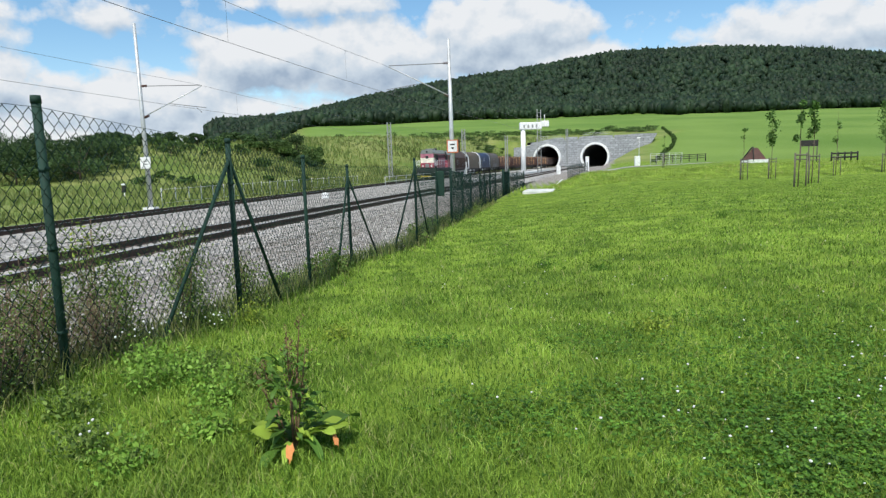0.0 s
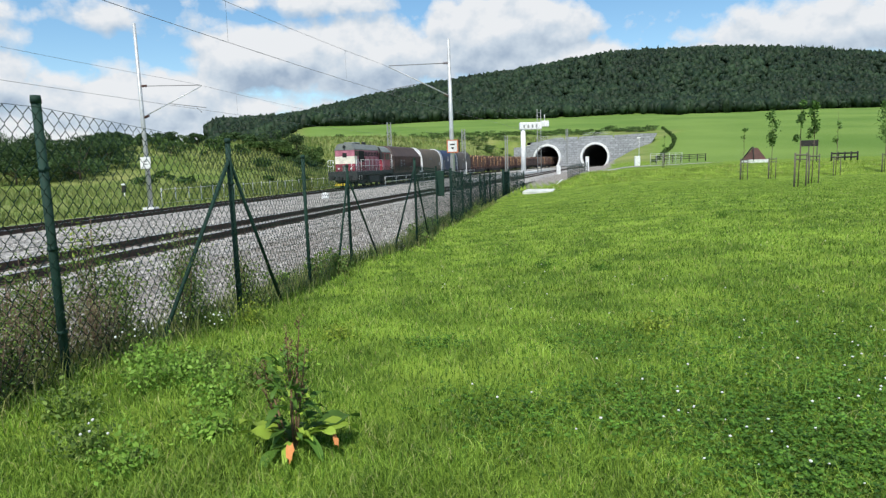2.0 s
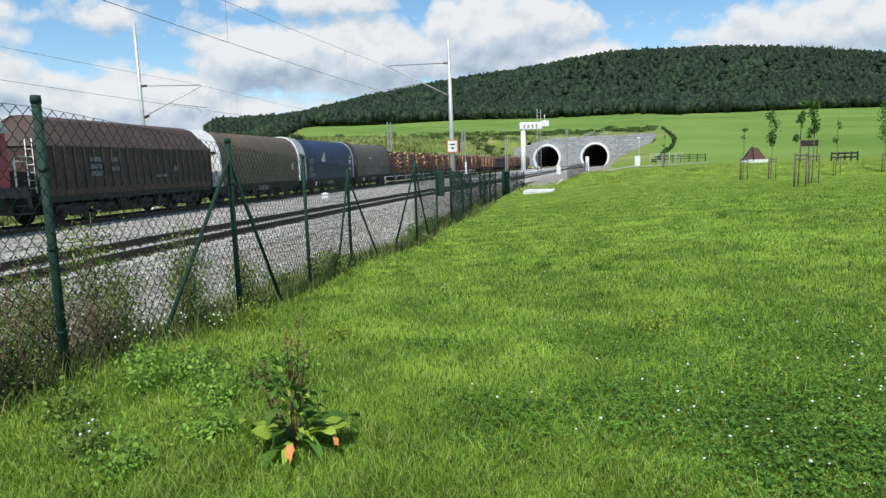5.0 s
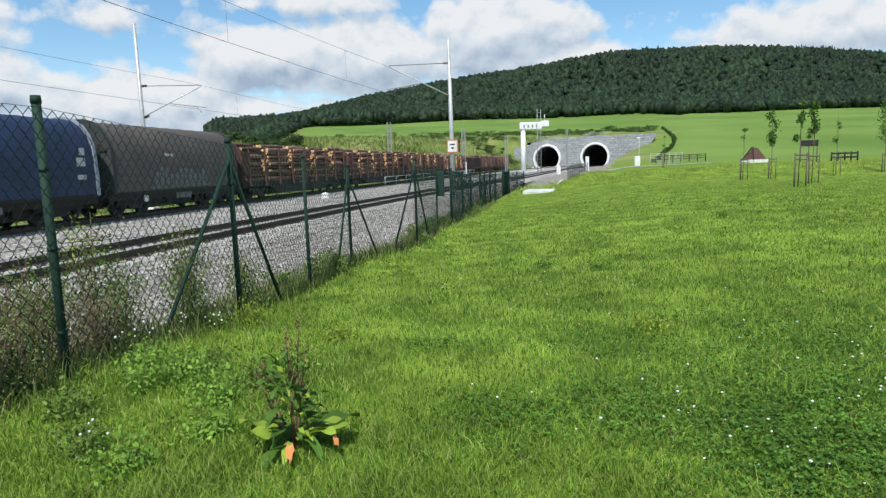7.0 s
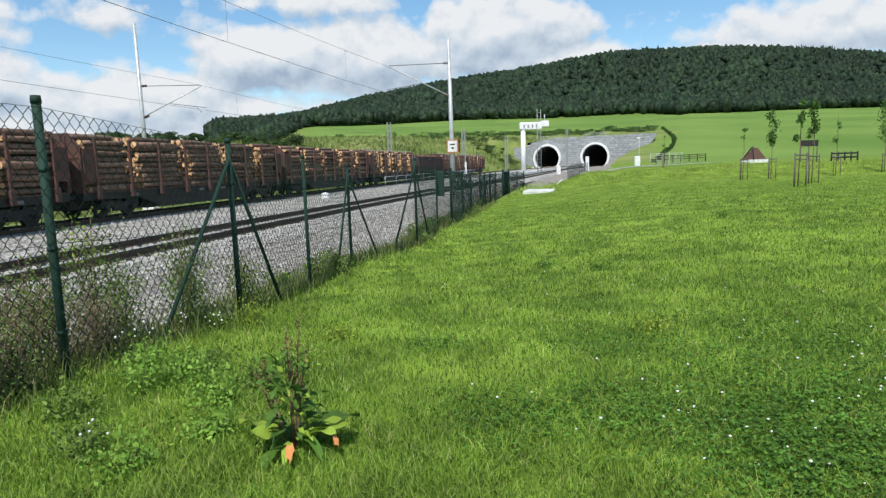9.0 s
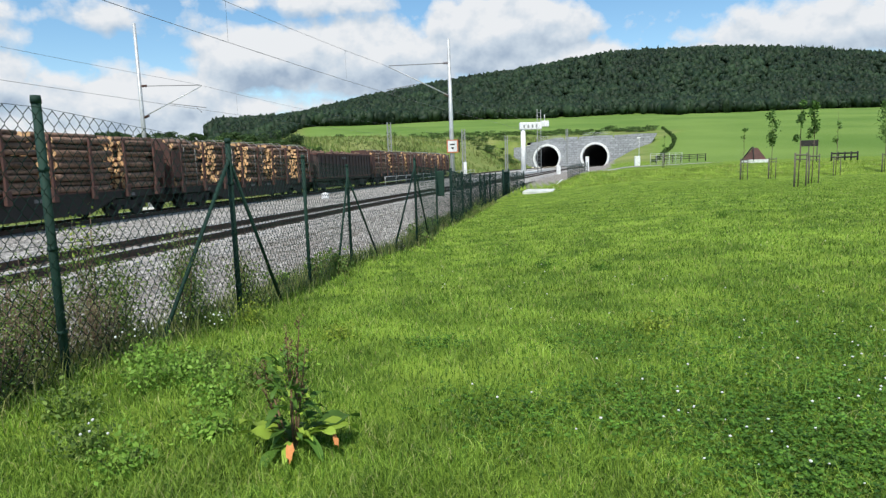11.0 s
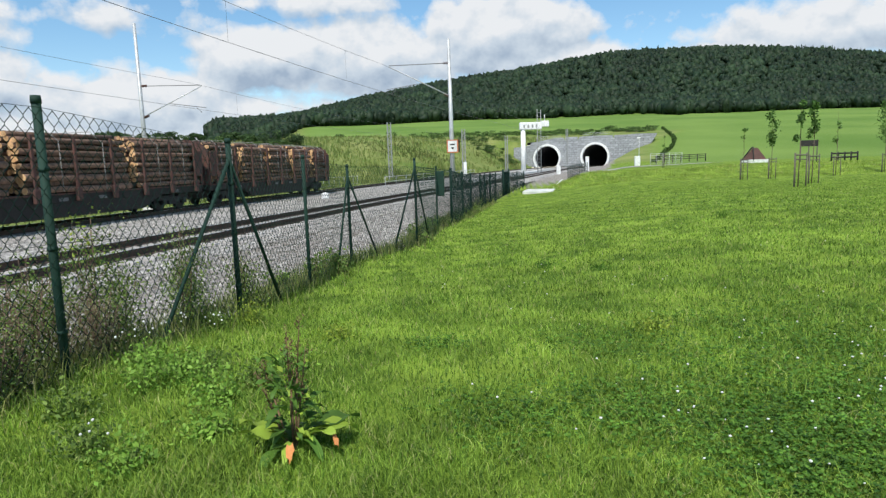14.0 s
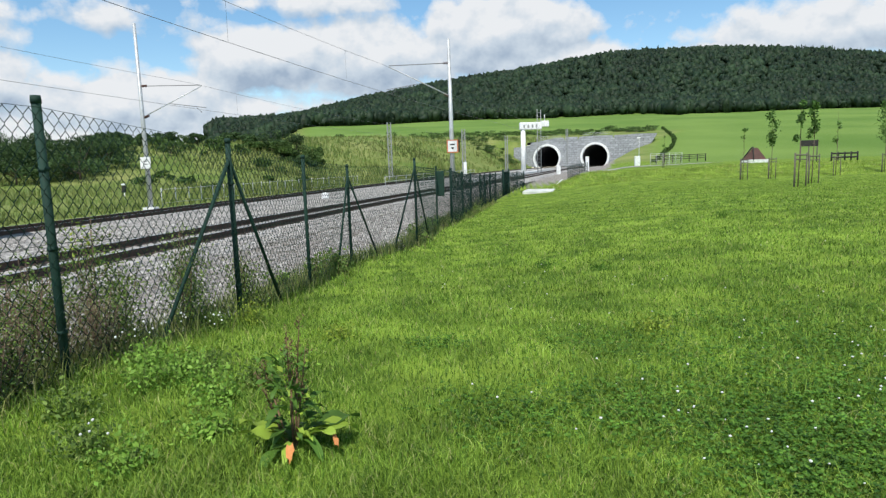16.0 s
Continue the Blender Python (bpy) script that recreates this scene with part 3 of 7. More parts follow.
def locomotive(a, b):
    e, h = vehicle("locomotive", a, b, "red and cream diesel shunting locomotive with grey roof and white handrails", "locomotive")
    # main frame with footplate
    bm = B()
    box(bm, -h, h, -1.5, 1.5, 1.18, 1.55, 0.03)
    for x in (-h, h - 0.12):
        box(bm, x - 0.02, x + 0.14, -1.5, 1.5, 0.72, 1.6, 0.03)
    box(bm, -h + 0.2, h - 0.2, -0.85, 0.85, 0.55, 1.2)
    part("main_frame", bm, M_SIDE, e, "dusty dark grey frame")
    # hood: front face with bleached paint, sides, curved grey roof
    x0, x1 = -5.35, 2.45
    bm = B()
    extrude_x(bm, [(-1.0, 1.55), (1.0, 1.55), (1.0, 3.68), (-1.0, 3.68)], x0, x1)
    part("hood", bm, M_PINK, e, "faded pinkish red engine hood")
    roof = [(-1.06, 3.66), (1.06, 3.66), (1.05, 3.76), (0.72, 4.20), (0.62, 4.27), (0, 4.31), (-0.62, 4.27), (-0.72, 4.20), (-1.05, 3.76)]
    bm = B()
    extrude_x(bm, roof, x0 - 0.03, x1 + 0.3)
    part("hood_roof", bm, M_ROOF, e, "ribbed grey hood roof")
    for k in range(13):
        x = x0 + 0.5 + k * 0.6
        bm = B()
        extrude_x(bm, [(y * 1.012, 3.66 + (z - 3.66) * 1.02) for y, z in roof], x, x + 0.05)
        part("roof_rib", bm, M_ROOF, e)
    bm = B()
    box(bm, x0 - 0.02, x0 + 0.05, -1.015, 1.015, 2.32, 3.05, 0.01)
    for y in (-1.02, 1.0):
        box(bm, x0, x0 + 0.75, y, y + 0.02, 2.32, 3.05)
    part("front_band", bm, M_CREAM, e, "cream front band")
    bm = B()
    box(bm, x0 - 0.03, x0 + 0.04, -1.02, 1.02, 2.2, 2.31, 0.01)
    box(bm, x0 - 0.05, x0 + 0.03, -1.02, -0.28, 1.60, 2.21, 0.03)
    box(bm, x0 - 0.05, x0 + 0.03, 0.28, 1.02, 1.60, 2.21, 0.03)
    part("headlight_panel", bm, M_RED, e, "red lower headlight panels")
    bm = B()
    box(bm, x0 - 0.045, x0 + 0.03, -0.27, 0.27, 1.58, 2.18, 0.02)
    part("front_grille", bm, M_ROOF, e, "grey front door panel")
    for y in (-0.65, 0.65):
        bm = B()
        rod(bm, (x0 - 0.12, y, 1.86), (x0 - 0.02, y, 1.86), 0.12, seg=14)
        part("headlight", bm, M_LAMP, e, "round clear headlight")
    bm = B()
    rod(bm, (x0 - 0.12, 0, 3.98), (x0 + 0.0, 0, 3.98), 0.15, seg=16)
    part("headlight", bm, M_GLASSD, e, "dark top headlight")
    bm = B()
    box(bm, x0 - 0.05, x0, -0.22, 0.22, 2.95, 3.38, 0.03)
    part("front_window", bm, M_GLASSD, e)
    # louvres and side doors, a row on each flank
    for side in (-1, 1):
        y = side * 1.0
        for k in range(2):
            bm = B()
            xa = x0 + 0.2 + k * 0.5
            box(bm, xa, xa + 0.42, min(y, y + side * 0.03), max(y, y + side * 0.03), 3.08, 3.58, 0.01)
            part("side_window", bm, M_GLASSD, e)
        bm = B()
        xa = -4.1
        box(bm, xa, xa + 1.7, min(y, y + side * 0.02), max(y, y + side * 0.02), 2.5, 3.58)
        for k in range(12):
            z = 2.55 + k * 0.085
            box(bm, xa + 0.05, xa + 1.65, min(y, y + side * 0.06), max(y, y + side * 0.06), z, z + 0.035)
        part("radiator_louvre", bm, M_BLACK, e, "dark radiator louvres")
        for k in range(9):
            bm = B()
            xa = -2.3 + k * 0.5
            box(bm, xa, xa + 0.45, min(y, y + side * 0.025), max(y, y + side * 0.025), 1.62, 3.0, 0.008)
            part("side_door", bm, M_PINK if k % 3 else M_RED, e)
            bm = B()
            box(bm, xa + 0.08, xa + 0.37, min(y, y + side * 0.03), max(y, y + side * 0.03), 3.05, 3.5, 0.01)
            part("side_window", bm, M_BLACK, e)
        for k in range(5):
            bm = B()
            xa = -4.1 + k * 0.36
            box(bm, xa, xa + 0.32, min(y, y + side * 0.025), max(y, y + side * 0.025), 1.62, 2.44, 0.008)
            part("side_door", bm, M_RED, e)
    # cab
    c0, c1 = 2.45, 5.35
    bm = B()
    extrude_x(bm, [(-1.42, 1.55), (1.42, 1.55), (1.42, 3.5), (-1.42, 3.5)], c0, c1)
    part("cab", bm, M_RED, e, "red driver's cab")
    croof = [(-1.5, 3.48), (1.5, 3.48), (1.45, 3.62), (1.05, 4.02), (0.6, 4.2), (0, 4.26), (-0.6, 4.2), (-1.05, 4.02), (-1.45, 3.62)]
    bm = B()
    extrude_x(bm, croof, c0 - 0.15, c1 + 0.15)
    part("cab_roof", bm, M_ROOF, e, "grey cab roof")
    bm = B()
    extrude_x(bm, [(-1.44, 2.55), (-1.40, 2.55), (-1.0, 4.0), (-0.95, 4.08), (-1.1, 4.05), (-1.44, 3.5)], c0 - 0.17, c0 - 0.02)
    part("cab_gutter", bm, M_BLACK, e)
    for side in (-1, 1):
        y = side * 1.42
        for xa, w, z0, z1 in ((c0 + 0.15, 0.5, 2.75, 3.4), (c0 + 1.15, 0.7, 2.7, 3.35), (c0 + 1.95, 0.7, 2.7, 3.35)):
            bm = B()
            box(bm, xa, xa + w, min(y, y + side * 0.03), max(y, y + side * 0.03), z0, z1, 0.02)
            part("side_window", bm, M_GLASSD, e)
        bm = B()
        box(bm, c0 + 0.02, c0 + 0.75, min(y, y + side * 0.02), max(y, y + side * 0.02), 1.6, 2.62, 0.01)
        part("cab_door", bm, M_PINK, e, "sun-bleached cab door")
        bm = B()
        box(bm, c0 - 0.03, c0, min(side * 1.05, side * 1.38), max(side * 1.05, side * 1.38), 2.75, 3.4, 0.02)
        part("cab_window", bm, M_GLASSD, e)
    # roof kit
    bm = B()
    box(bm, -3.9, -2.2, -0.6, 0.6, 4.28, 4.47, 0.05)
    part("fan_housing", bm, M_ROOF, e)
    bm = B()
    rod(bm, (0.4, 0, 4.28), (0.4, 0, 4.62), 0.22, 0.19, seg=14)
    part("exhaust_stack", bm, M_BLACK, e)
    for x in (1.2, 1.6):
        bm = B()
        rod(bm, (x, 0.2, 4.3), (x, 0.2, 4.48), 0.07)
        rod(bm, (x - 0.1, 0.2, 4.46), (x + 0.2, 0.2, 4.46), 0.05)
        part("horn", bm, M_BLACK, e)
    bm = B()
    rod(bm, (2.1, -0.2, 4.3), (2.1, -0.2, 4.75), 0.03)
    part("aerial", bm, M_BLACK, e)
    # handrails on both flanks and ends
    for side in (-1, 1):
        y = side * 1.46
        bm = B()
        rails(bm, [(-4.75, y, 1.55), (-4.75, y, 2.68), (2.35, y, 2.68), (2.35, y, 1.55)])
        rails(bm, [(-4.75, y, 2.1), (2.35, y, 2.1)], 0.018)
        for x in (-3.4, -2.2, -1.1, 0.0, 1.1):
            rails(bm, [(x, y, 1.55), (x, y, 2.68)], 0.02)
        part("handrail", bm, M_HAND, e, "white tubular handrail")
        bm = B()
        rails(bm, [(-h, side * 0.95, 1.55), (-h, side * 0.95, 2.68), (-h, y, 2.68), (-5.5, y, 2.68), (-5.5, y, 0.75)])
        rails(bm, [(-h, y, 1.55), (-h, y, 2.68)])
        rails(bm, [(-h, side * 0.95, 2.1), (-h, y, 2.1), (-5.5, y, 2.1)], 0.018)
        rails(bm, [(-4.78, y, 1.55), (-4.78, y, 0.75)])
        part("handrail", bm, M_HAND, e, "white tubular handrail")
        bm = B()
        rails(bm, [(h, side * 0.95, 1.55), (h, side * 0.95, 2.68), (h, y, 2.68), (h, y, 1.0)])
        rails(bm, [(5.55, y, 1.55), (5.55, y, 2.5), (h, y, 2.5)])
        part("handrail", bm, M_HAND, e, "white tubular handrail")
        for z in (0.55, 0.85, 1.15):
            for xa, xb in ((-5.5, -4.78), (5.4, h)):
                bm = B()
                box(bm, xa, xb, y - 0.02 - (0.25 if side > 0 else 0), y + 0.02 + (0.25 if side < 0 else 0), z, z + 0.04)
                part("step", bm, M_SIDE, e)
    bm = B()
    box(bm, -1.7, 1.7, -1.25, 1.25, 0.35, 1.15, 0.08)
    part("fuel_tank", bm, M_SIDE, e, "dusty grey fuel tank")
    for y in (-0.85, 0.05):
        bm = B()
        box(bm, -h - 0.12, -h + 0.02, y, y + 0.8, 0.22, 0.42, 0.02)
        part("rail_guard", bm, M_YELLOW, e, "yellow painted rail guard")
    for y in (-0.35, 0.0, 0.35):
        bm = B()
        rails(bm, [(-h - 0.05, y, 1.15), (-h - 0.16, y, 0.85), (-h - 0.06, y, 0.55)], 0.03)
        part("brake_hose", bm, M_BLACK, e)
    buffers(e, h - 0.02)
    coupling(e, -h, -1), coupling(e, h, 1)
    bogie(e, -3.35, 2.4, 0.5, True), bogie(e, 3.35, 2.4, 0.5, True)


def van_wagon(a, b):
    e, h = vehicle("covered_wagon", a, b, "dusty dark brown ribbed steel covered wagon with sloping roof", "goods wagon")
    bm = B()
    prof = [(-1.3, 1.15), (1.3, 1.15), (1.42, 1.4), (1.42, 3.15), (-1.42, 3.15), (-1.42, 1.4)]
    extrude_x(bm, prof, -h + 0.15, h - 0.15)
    part("body", bm, M_BROWNV, e)
    roof = [(-1.46, 3.13), (1.46, 3.13), (0.75, 4.2), (0.3, 4.36), (-0.3, 4.36), (-0.75, 4.2)]
    bm = B()
    fs = extrude_x(bm, roof, -h + 0.1, h - 0.1)
    for v in bm.verts:
        if v.co.z > 3.5:
            v.co.x *= (h - 0.75) / h
    part("roof", bm, M_BROWNV, e, "sloping brown roof")
    bm = B()
    n = 22
    for side in (-1, 1):
        for k in range(n + 1):
            x = -h + 0.25 + k * (2 * h - 0.5) / n
            box(bm, x - 0.03, x + 0.03, min(side * 1.42, side * 1.50), max(side * 1.42, side * 1.50), 1.4, 3.12)
    tagged(part("side_rib", bm, M_BROWNV, e), kind="stuff")
    for side in (-1.505, 1.495):
        for x, z, w, hh in ((-3.6, 2.5, 0.7, 0.2), (-3.6, 2.2, 0.7, 0.2), (-3.6, 1.9, 0.7, 0.2), (-2.3, 2.5, 0.5, 0.2), (-2.3, 2.1, 0.5, 0.2), (0.8, 1.75, 0.9, 0.12), (2.4, 2.0, 0.4, 0.3)):
            bm = B()
            box(bm, x, x + w, side, side + 0.01, z, z + hh)
            part("marking", bm, M_GRAF, e, "faded pale marking panel")
    for x in (-h + 0.1, h - 0.1):
        for y in (-1.15, 0.85):
            bm = B()
            rails(bm, [(x, y, 1.3), (x, y, 3.4)], 0.02)
            rails(bm, [(x, y + 0.3, 1.3), (x, y + 0.3, 3.4)], 0.02)
            for k in range(6):
                rails(bm, [(x, y, 1.5 + 0.3 * k), (x, y + 0.3, 1.5 + 0.3 * k)], 0.015)
            part("ladder", bm, M_HAND, e)
    underframe(e, h)
    buffers(e, h - 0.35), coupling(e, h - 0.3, 1)
    bogie(e, -h + 2.3), bogie(e, h - 2.3)


def tarp_wagon(a, b, mat, label, ends, marks):
    e, h = vehicle("coil_wagon", a, b, label, "goods wagon", "coil wagons with tarpaulin hoods")
    arc = [(1.46, 1.05), (1.47, 2.0), (1.42, 3.0), (1.25, 3.55), (0.98, 3.95), (0.6, 4.22), (0.2, 4.33)]
    prof = arc + [(-y, z) for y, z in arc[::-1]]
    bm = B()
    # cloth drawn over hoops: each bay sags a little between them
    n = 9
    xs, sc = [], []
    for k in range(n):
        for t, g in ((0.0, 1.0), (0.25, 0.992), (0.5, 0.988), (0.75, 0.992)):
            xs.append(-h + 0.3 + (k + t) * (2 * h - 0.6) / n)
            sc.append(g)
    xs.append(h - 0.3), sc.append(1.0)
    ringsv = [[bm.verts.new((x, y * g, 1.05 + (z - 1.05) * (1 - (1 - g) * 0.6))) for y, z in prof] for x, g in zip(xs, sc)]
    for r0, r1 in zip(ringsv, ringsv[1:]):
        for i in range(len(prof) - 1):
            f = bm.faces.new((r0[i], r0[i + 1], r1[i + 1], r1[i]))
            f.smooth = True
    bm.faces.new(ringsv[0][::-1]), bm.faces.new(ringsv[-1])
    bmesh.ops.recalc_face_normals(bm, faces=bm.faces[:])
    part("tarpaulin", bm, mat, e, "taut tarpaulin hood")
    for x in (-h + 0.12, h - 0.3):
        bm = B()
        big = [(y * 1.035, 1.0 + (z - 1.0) * 1.025) for y, z in prof]
        extrude_x(bm, big, x, x + 0.18)
        part("end_wall", bm, ends, e, "arched steel end wall")
        bm = B()
        for y in (-0.9, 0.9):
            box(bm, x - 0.06 if x < 0 else x + 0.18, x if x < 0 else x + 0.24, y - 0.06, y + 0.06, 1.1, 3.3, 0.01)
        box(bm, x - 0.05 if x < 0 else x + 0.18, x if x < 0 else x + 0.23, -1.3, 1.3, 2.95, 3.1, 0.01)
        part("end_post", bm, M_FRAME, e)
    for name, mm, items in marks:
        for x, z, w, hh in items:
            for y in (-1.485, 1.475):
                bm = B()
                box(bm, x, x + w, y, y + 0.01, z, z + hh)
                part(name, bm, mm, e, "pale painted marking")
    bm = B()
    for y in (-1.42, 1.42):
        box(bm, -h + 0.2, h - 0.2, y - 0.05, y + 0.05, 0.98, 1.12, 0.01)
    part("side_rail", bm, M_FRAME, e)
    for y in (-1.3, 1.3):
        bm = B()
        box(bm, -0.7, 0.7, y - 0.02, y + 0.02, 0.62, 0.92)
        part("notice_board", bm, M_GRAF, e, "pale notice board")
    for y in (-1.30, 1.30):
        bm = B()
        rod(bm, (-h + 2.5, y, 0.75), (-h + 2.5, y + (0.06 if y > 0 else -0.06), 0.75), 0.16, seg=14)
        part("brake_wheel", bm, M_HAND, e)
    underframe(e, h, 0.72, 1.05)
    buffers(e, h - 0.02), coupling(e, h, 1)
    bogie(e, -h + 2.0), bogie(e, h - 2.0)


def log_wagon(a, b, seed, rows, lit):
    """A bogie stake wagon; its stacks of logs are things of their own that ride along."""
    rnd = random.Random(seed)
    e, h = vehicle("log_wagon", a, b, "rust brown stake wagon with steel stanchions and end walls", "goods wagon", "log wagons")
    underframe(e, h - 0.1, 0.86, 1.2, 0.58)
    bm = B()
    box(bm, -h + 0.1, h - 0.1, -1.32, 1.32, 1.18, 1.24, 0.01)
    part("floor", bm, M_RUSTW, e)
    first = None
    n = 9
    for side in (-1, 1):
        for k in range(n):
            x = -h + 0.9 + k * (2 * h - 1.8) / (n - 1)
            if first is None:
                bm = B()
                box(bm, -0.07, 0.07, -0.05, 0.05, 0.95, 3.5, 0.015)
                box(bm, -0.13, 0.13, -0.09, 0.07, 0.9, 1.45, 0.02)
                first = part("stanchion", bm, M_RUSTW, e)
                ob = first
            else:
                ob = bpy.data.objects.new("stanchion", first.data)
                scene.collection.objects.link(ob)
                ob.parent = e
            ob.matrix_basis = pose(x, side * 1.40, 0, 0, 0, 0 if side < 0 else 180)
    for sx in (-1, 1):
        bm = B()
        prof = [(-1.35, 1.2), (1.35, 1.2), (1.35, 3.1), (0.75, 3.72), (-0.75, 3.72), (-1.35, 3.1)]
        xa = sx * (h - 0.14)
        extrude_x(bm, prof, xa - 0.04, xa + 0.04)
        wall = part("end_wall", bm, M_RUSTW, e, "rust brown steel end wall")
        for y in (-1.3, -0.65, 0, 0.65, 1.3):
            bm = B()
            box(bm, xa - 0.09, xa + 0.09, y - 0.05, y + 0.05, 1.2, 3.1 if abs(y) > 1 else 3.6, 0.01)
            part("wall_rib", bm, M_RUSTW, wall)
        for z in (1.9, 2.7):
            bm = B()
            box(bm, xa - 0.07, xa + 0.07, -1.38, 1.38, z - 0.05, z + 0.05, 0.01)
            part("wall_rib", bm, M_RUSTW, wall)
        for y in (-1.39, 1.39):
            bm = B()
            box(bm, min(xa, xa - sx * 0.75), max(xa, xa - sx * 0.75), y - 0.02, y + 0.02, 1.7, 3.05, 0.01)
            part("corner_plate", bm, M_RUSTW, e)
    for y in (-1.29, 1.29):
        for x in (-h + 3.2, -1.0, 1.3, h - 3.0):
            bm = B()
            box(bm, x, x + 0.5, y - 0.015, y + 0.015, 0.92, 1.06)
            part("notice_plate", bm, M_GRAF, e)
    buffers(e, h - 0.02), coupling(e, h, 1)
    bogie(e, -h + 2.6), bogie(e, h - 2.6)
    # logs
    x = -h + 0.5
    for ln in rows:
        stack = empty("log_stack", Matrix(), "stack of sawn spruce logs loaded between stanchions", "logs", "log stacks on the train")
        MOVING.append((stack, rows_for((a + b) / 2, (b - a) * 0.33)))
        base = LOGS[round(ln, 1)] if round(ln, 1) in LOGS else None
        if base is None:
            base = LOGS[round(ln, 1)] = [log_mesh(ln, rnd) for _ in range(5)]
        z, row = 1.24 + 0.14, 0
        while z < 3.75:
            wide = 1.22 if z < 3.3 else 1.22 - (z - 3.3) * 1.5
            y = -wide + rnd.uniform(0, 0.05)
            while y <= wide + 0.01:
                r = rnd.uniform(0.085, 0.150)
                if abs(y) > 0.45 or z > 3.0 or rnd.random() < 0.6:
                    ob = bpy.data.objects.new("log", rnd.choice(base))
                    scene.collection.objects.link(ob)
                    ob.parent = stack
                    ob.matrix_basis = Matrix.Translation((x + ln / 2 + rnd.gauss(0, 0.10), y + (0.12 if row % 2 else 0), z + rnd.uniform(-0.03, 0.03))) @ pose(0, 0, 0, rnd.uniform(0, 360), rnd.gauss(0, 0.35), rnd.gauss(0, 0.35) + (180 if rnd.random() < 0.5 else 0)) @ Matrix.Diagonal((1, r / 0.14, r / 0.14, 1))
                y += 2 * r * 1.03
            z += 0.245
            row += 1
        if lit:
            for xs in (ln * 0.3, ln * 0.72):
                bm = B()
                for side in (-1, 1):
                    rod(bm, (x + xs, side * 1.40, 1.3), (x + xs, side * 1.38, 3.3), 0.014, seg=5)
                    rod(bm, (x + xs, side * 1.38, 3.3), (x + xs + 0.1, side * 0.75, 3.80), 0.014, seg=5)
                rod(bm, (x + xs + 0.1, -0.75, 3.80), (x + xs + 0.1, 0.75, 3.80), 0.014, seg=5)
                part("load_strap", bm, M_STRAP, stack, "pale lashing strap")
        x += ln + (2 * h - 1.0 - sum(rows)) / max(1, len(rows) - 1)


LOGS = {}


def log_mesh(ln, rnd):
    bm = B()
    seg = 9
    ringsv = []
    for i, t in enumerate((-0.5, -0.17, 0.17, 0.5)):
        dy, dz = rnd.gauss(0, 0.015), rnd.gauss(0, 0.015)
        r = 0.14 * (1 - 0.10 * t) * rnd.uniform(0.96, 1.04)
        ringsv.append([bm.verts.new((t * ln, dy + r * math.cos(2 * math.pi * k / seg), dz + r * math.sin(2 * math.pi * k / seg))) for k in range(seg)])
    for a, b in zip(ringsv, ringsv[1:]):
        for k in range(seg):
            f = bm.faces.new((a[k], a[(k + 1) % seg], b[(k + 1) % seg], b[k]))
            f.smooth = True
    for cap in (ringsv[0], ringsv[-1][::-1]):
        f = bm.faces.new(cap)
        f.material_index = 1
    bmesh.ops.recalc_face_normals(bm, faces=bm.faces[:])
    me = bpy.data.meshes.new("log")
    bm.to_mesh(me)
    bm.free()
    me.materials.append(M_LOG)
    me.materials.append(M_LOGEND)
    return me


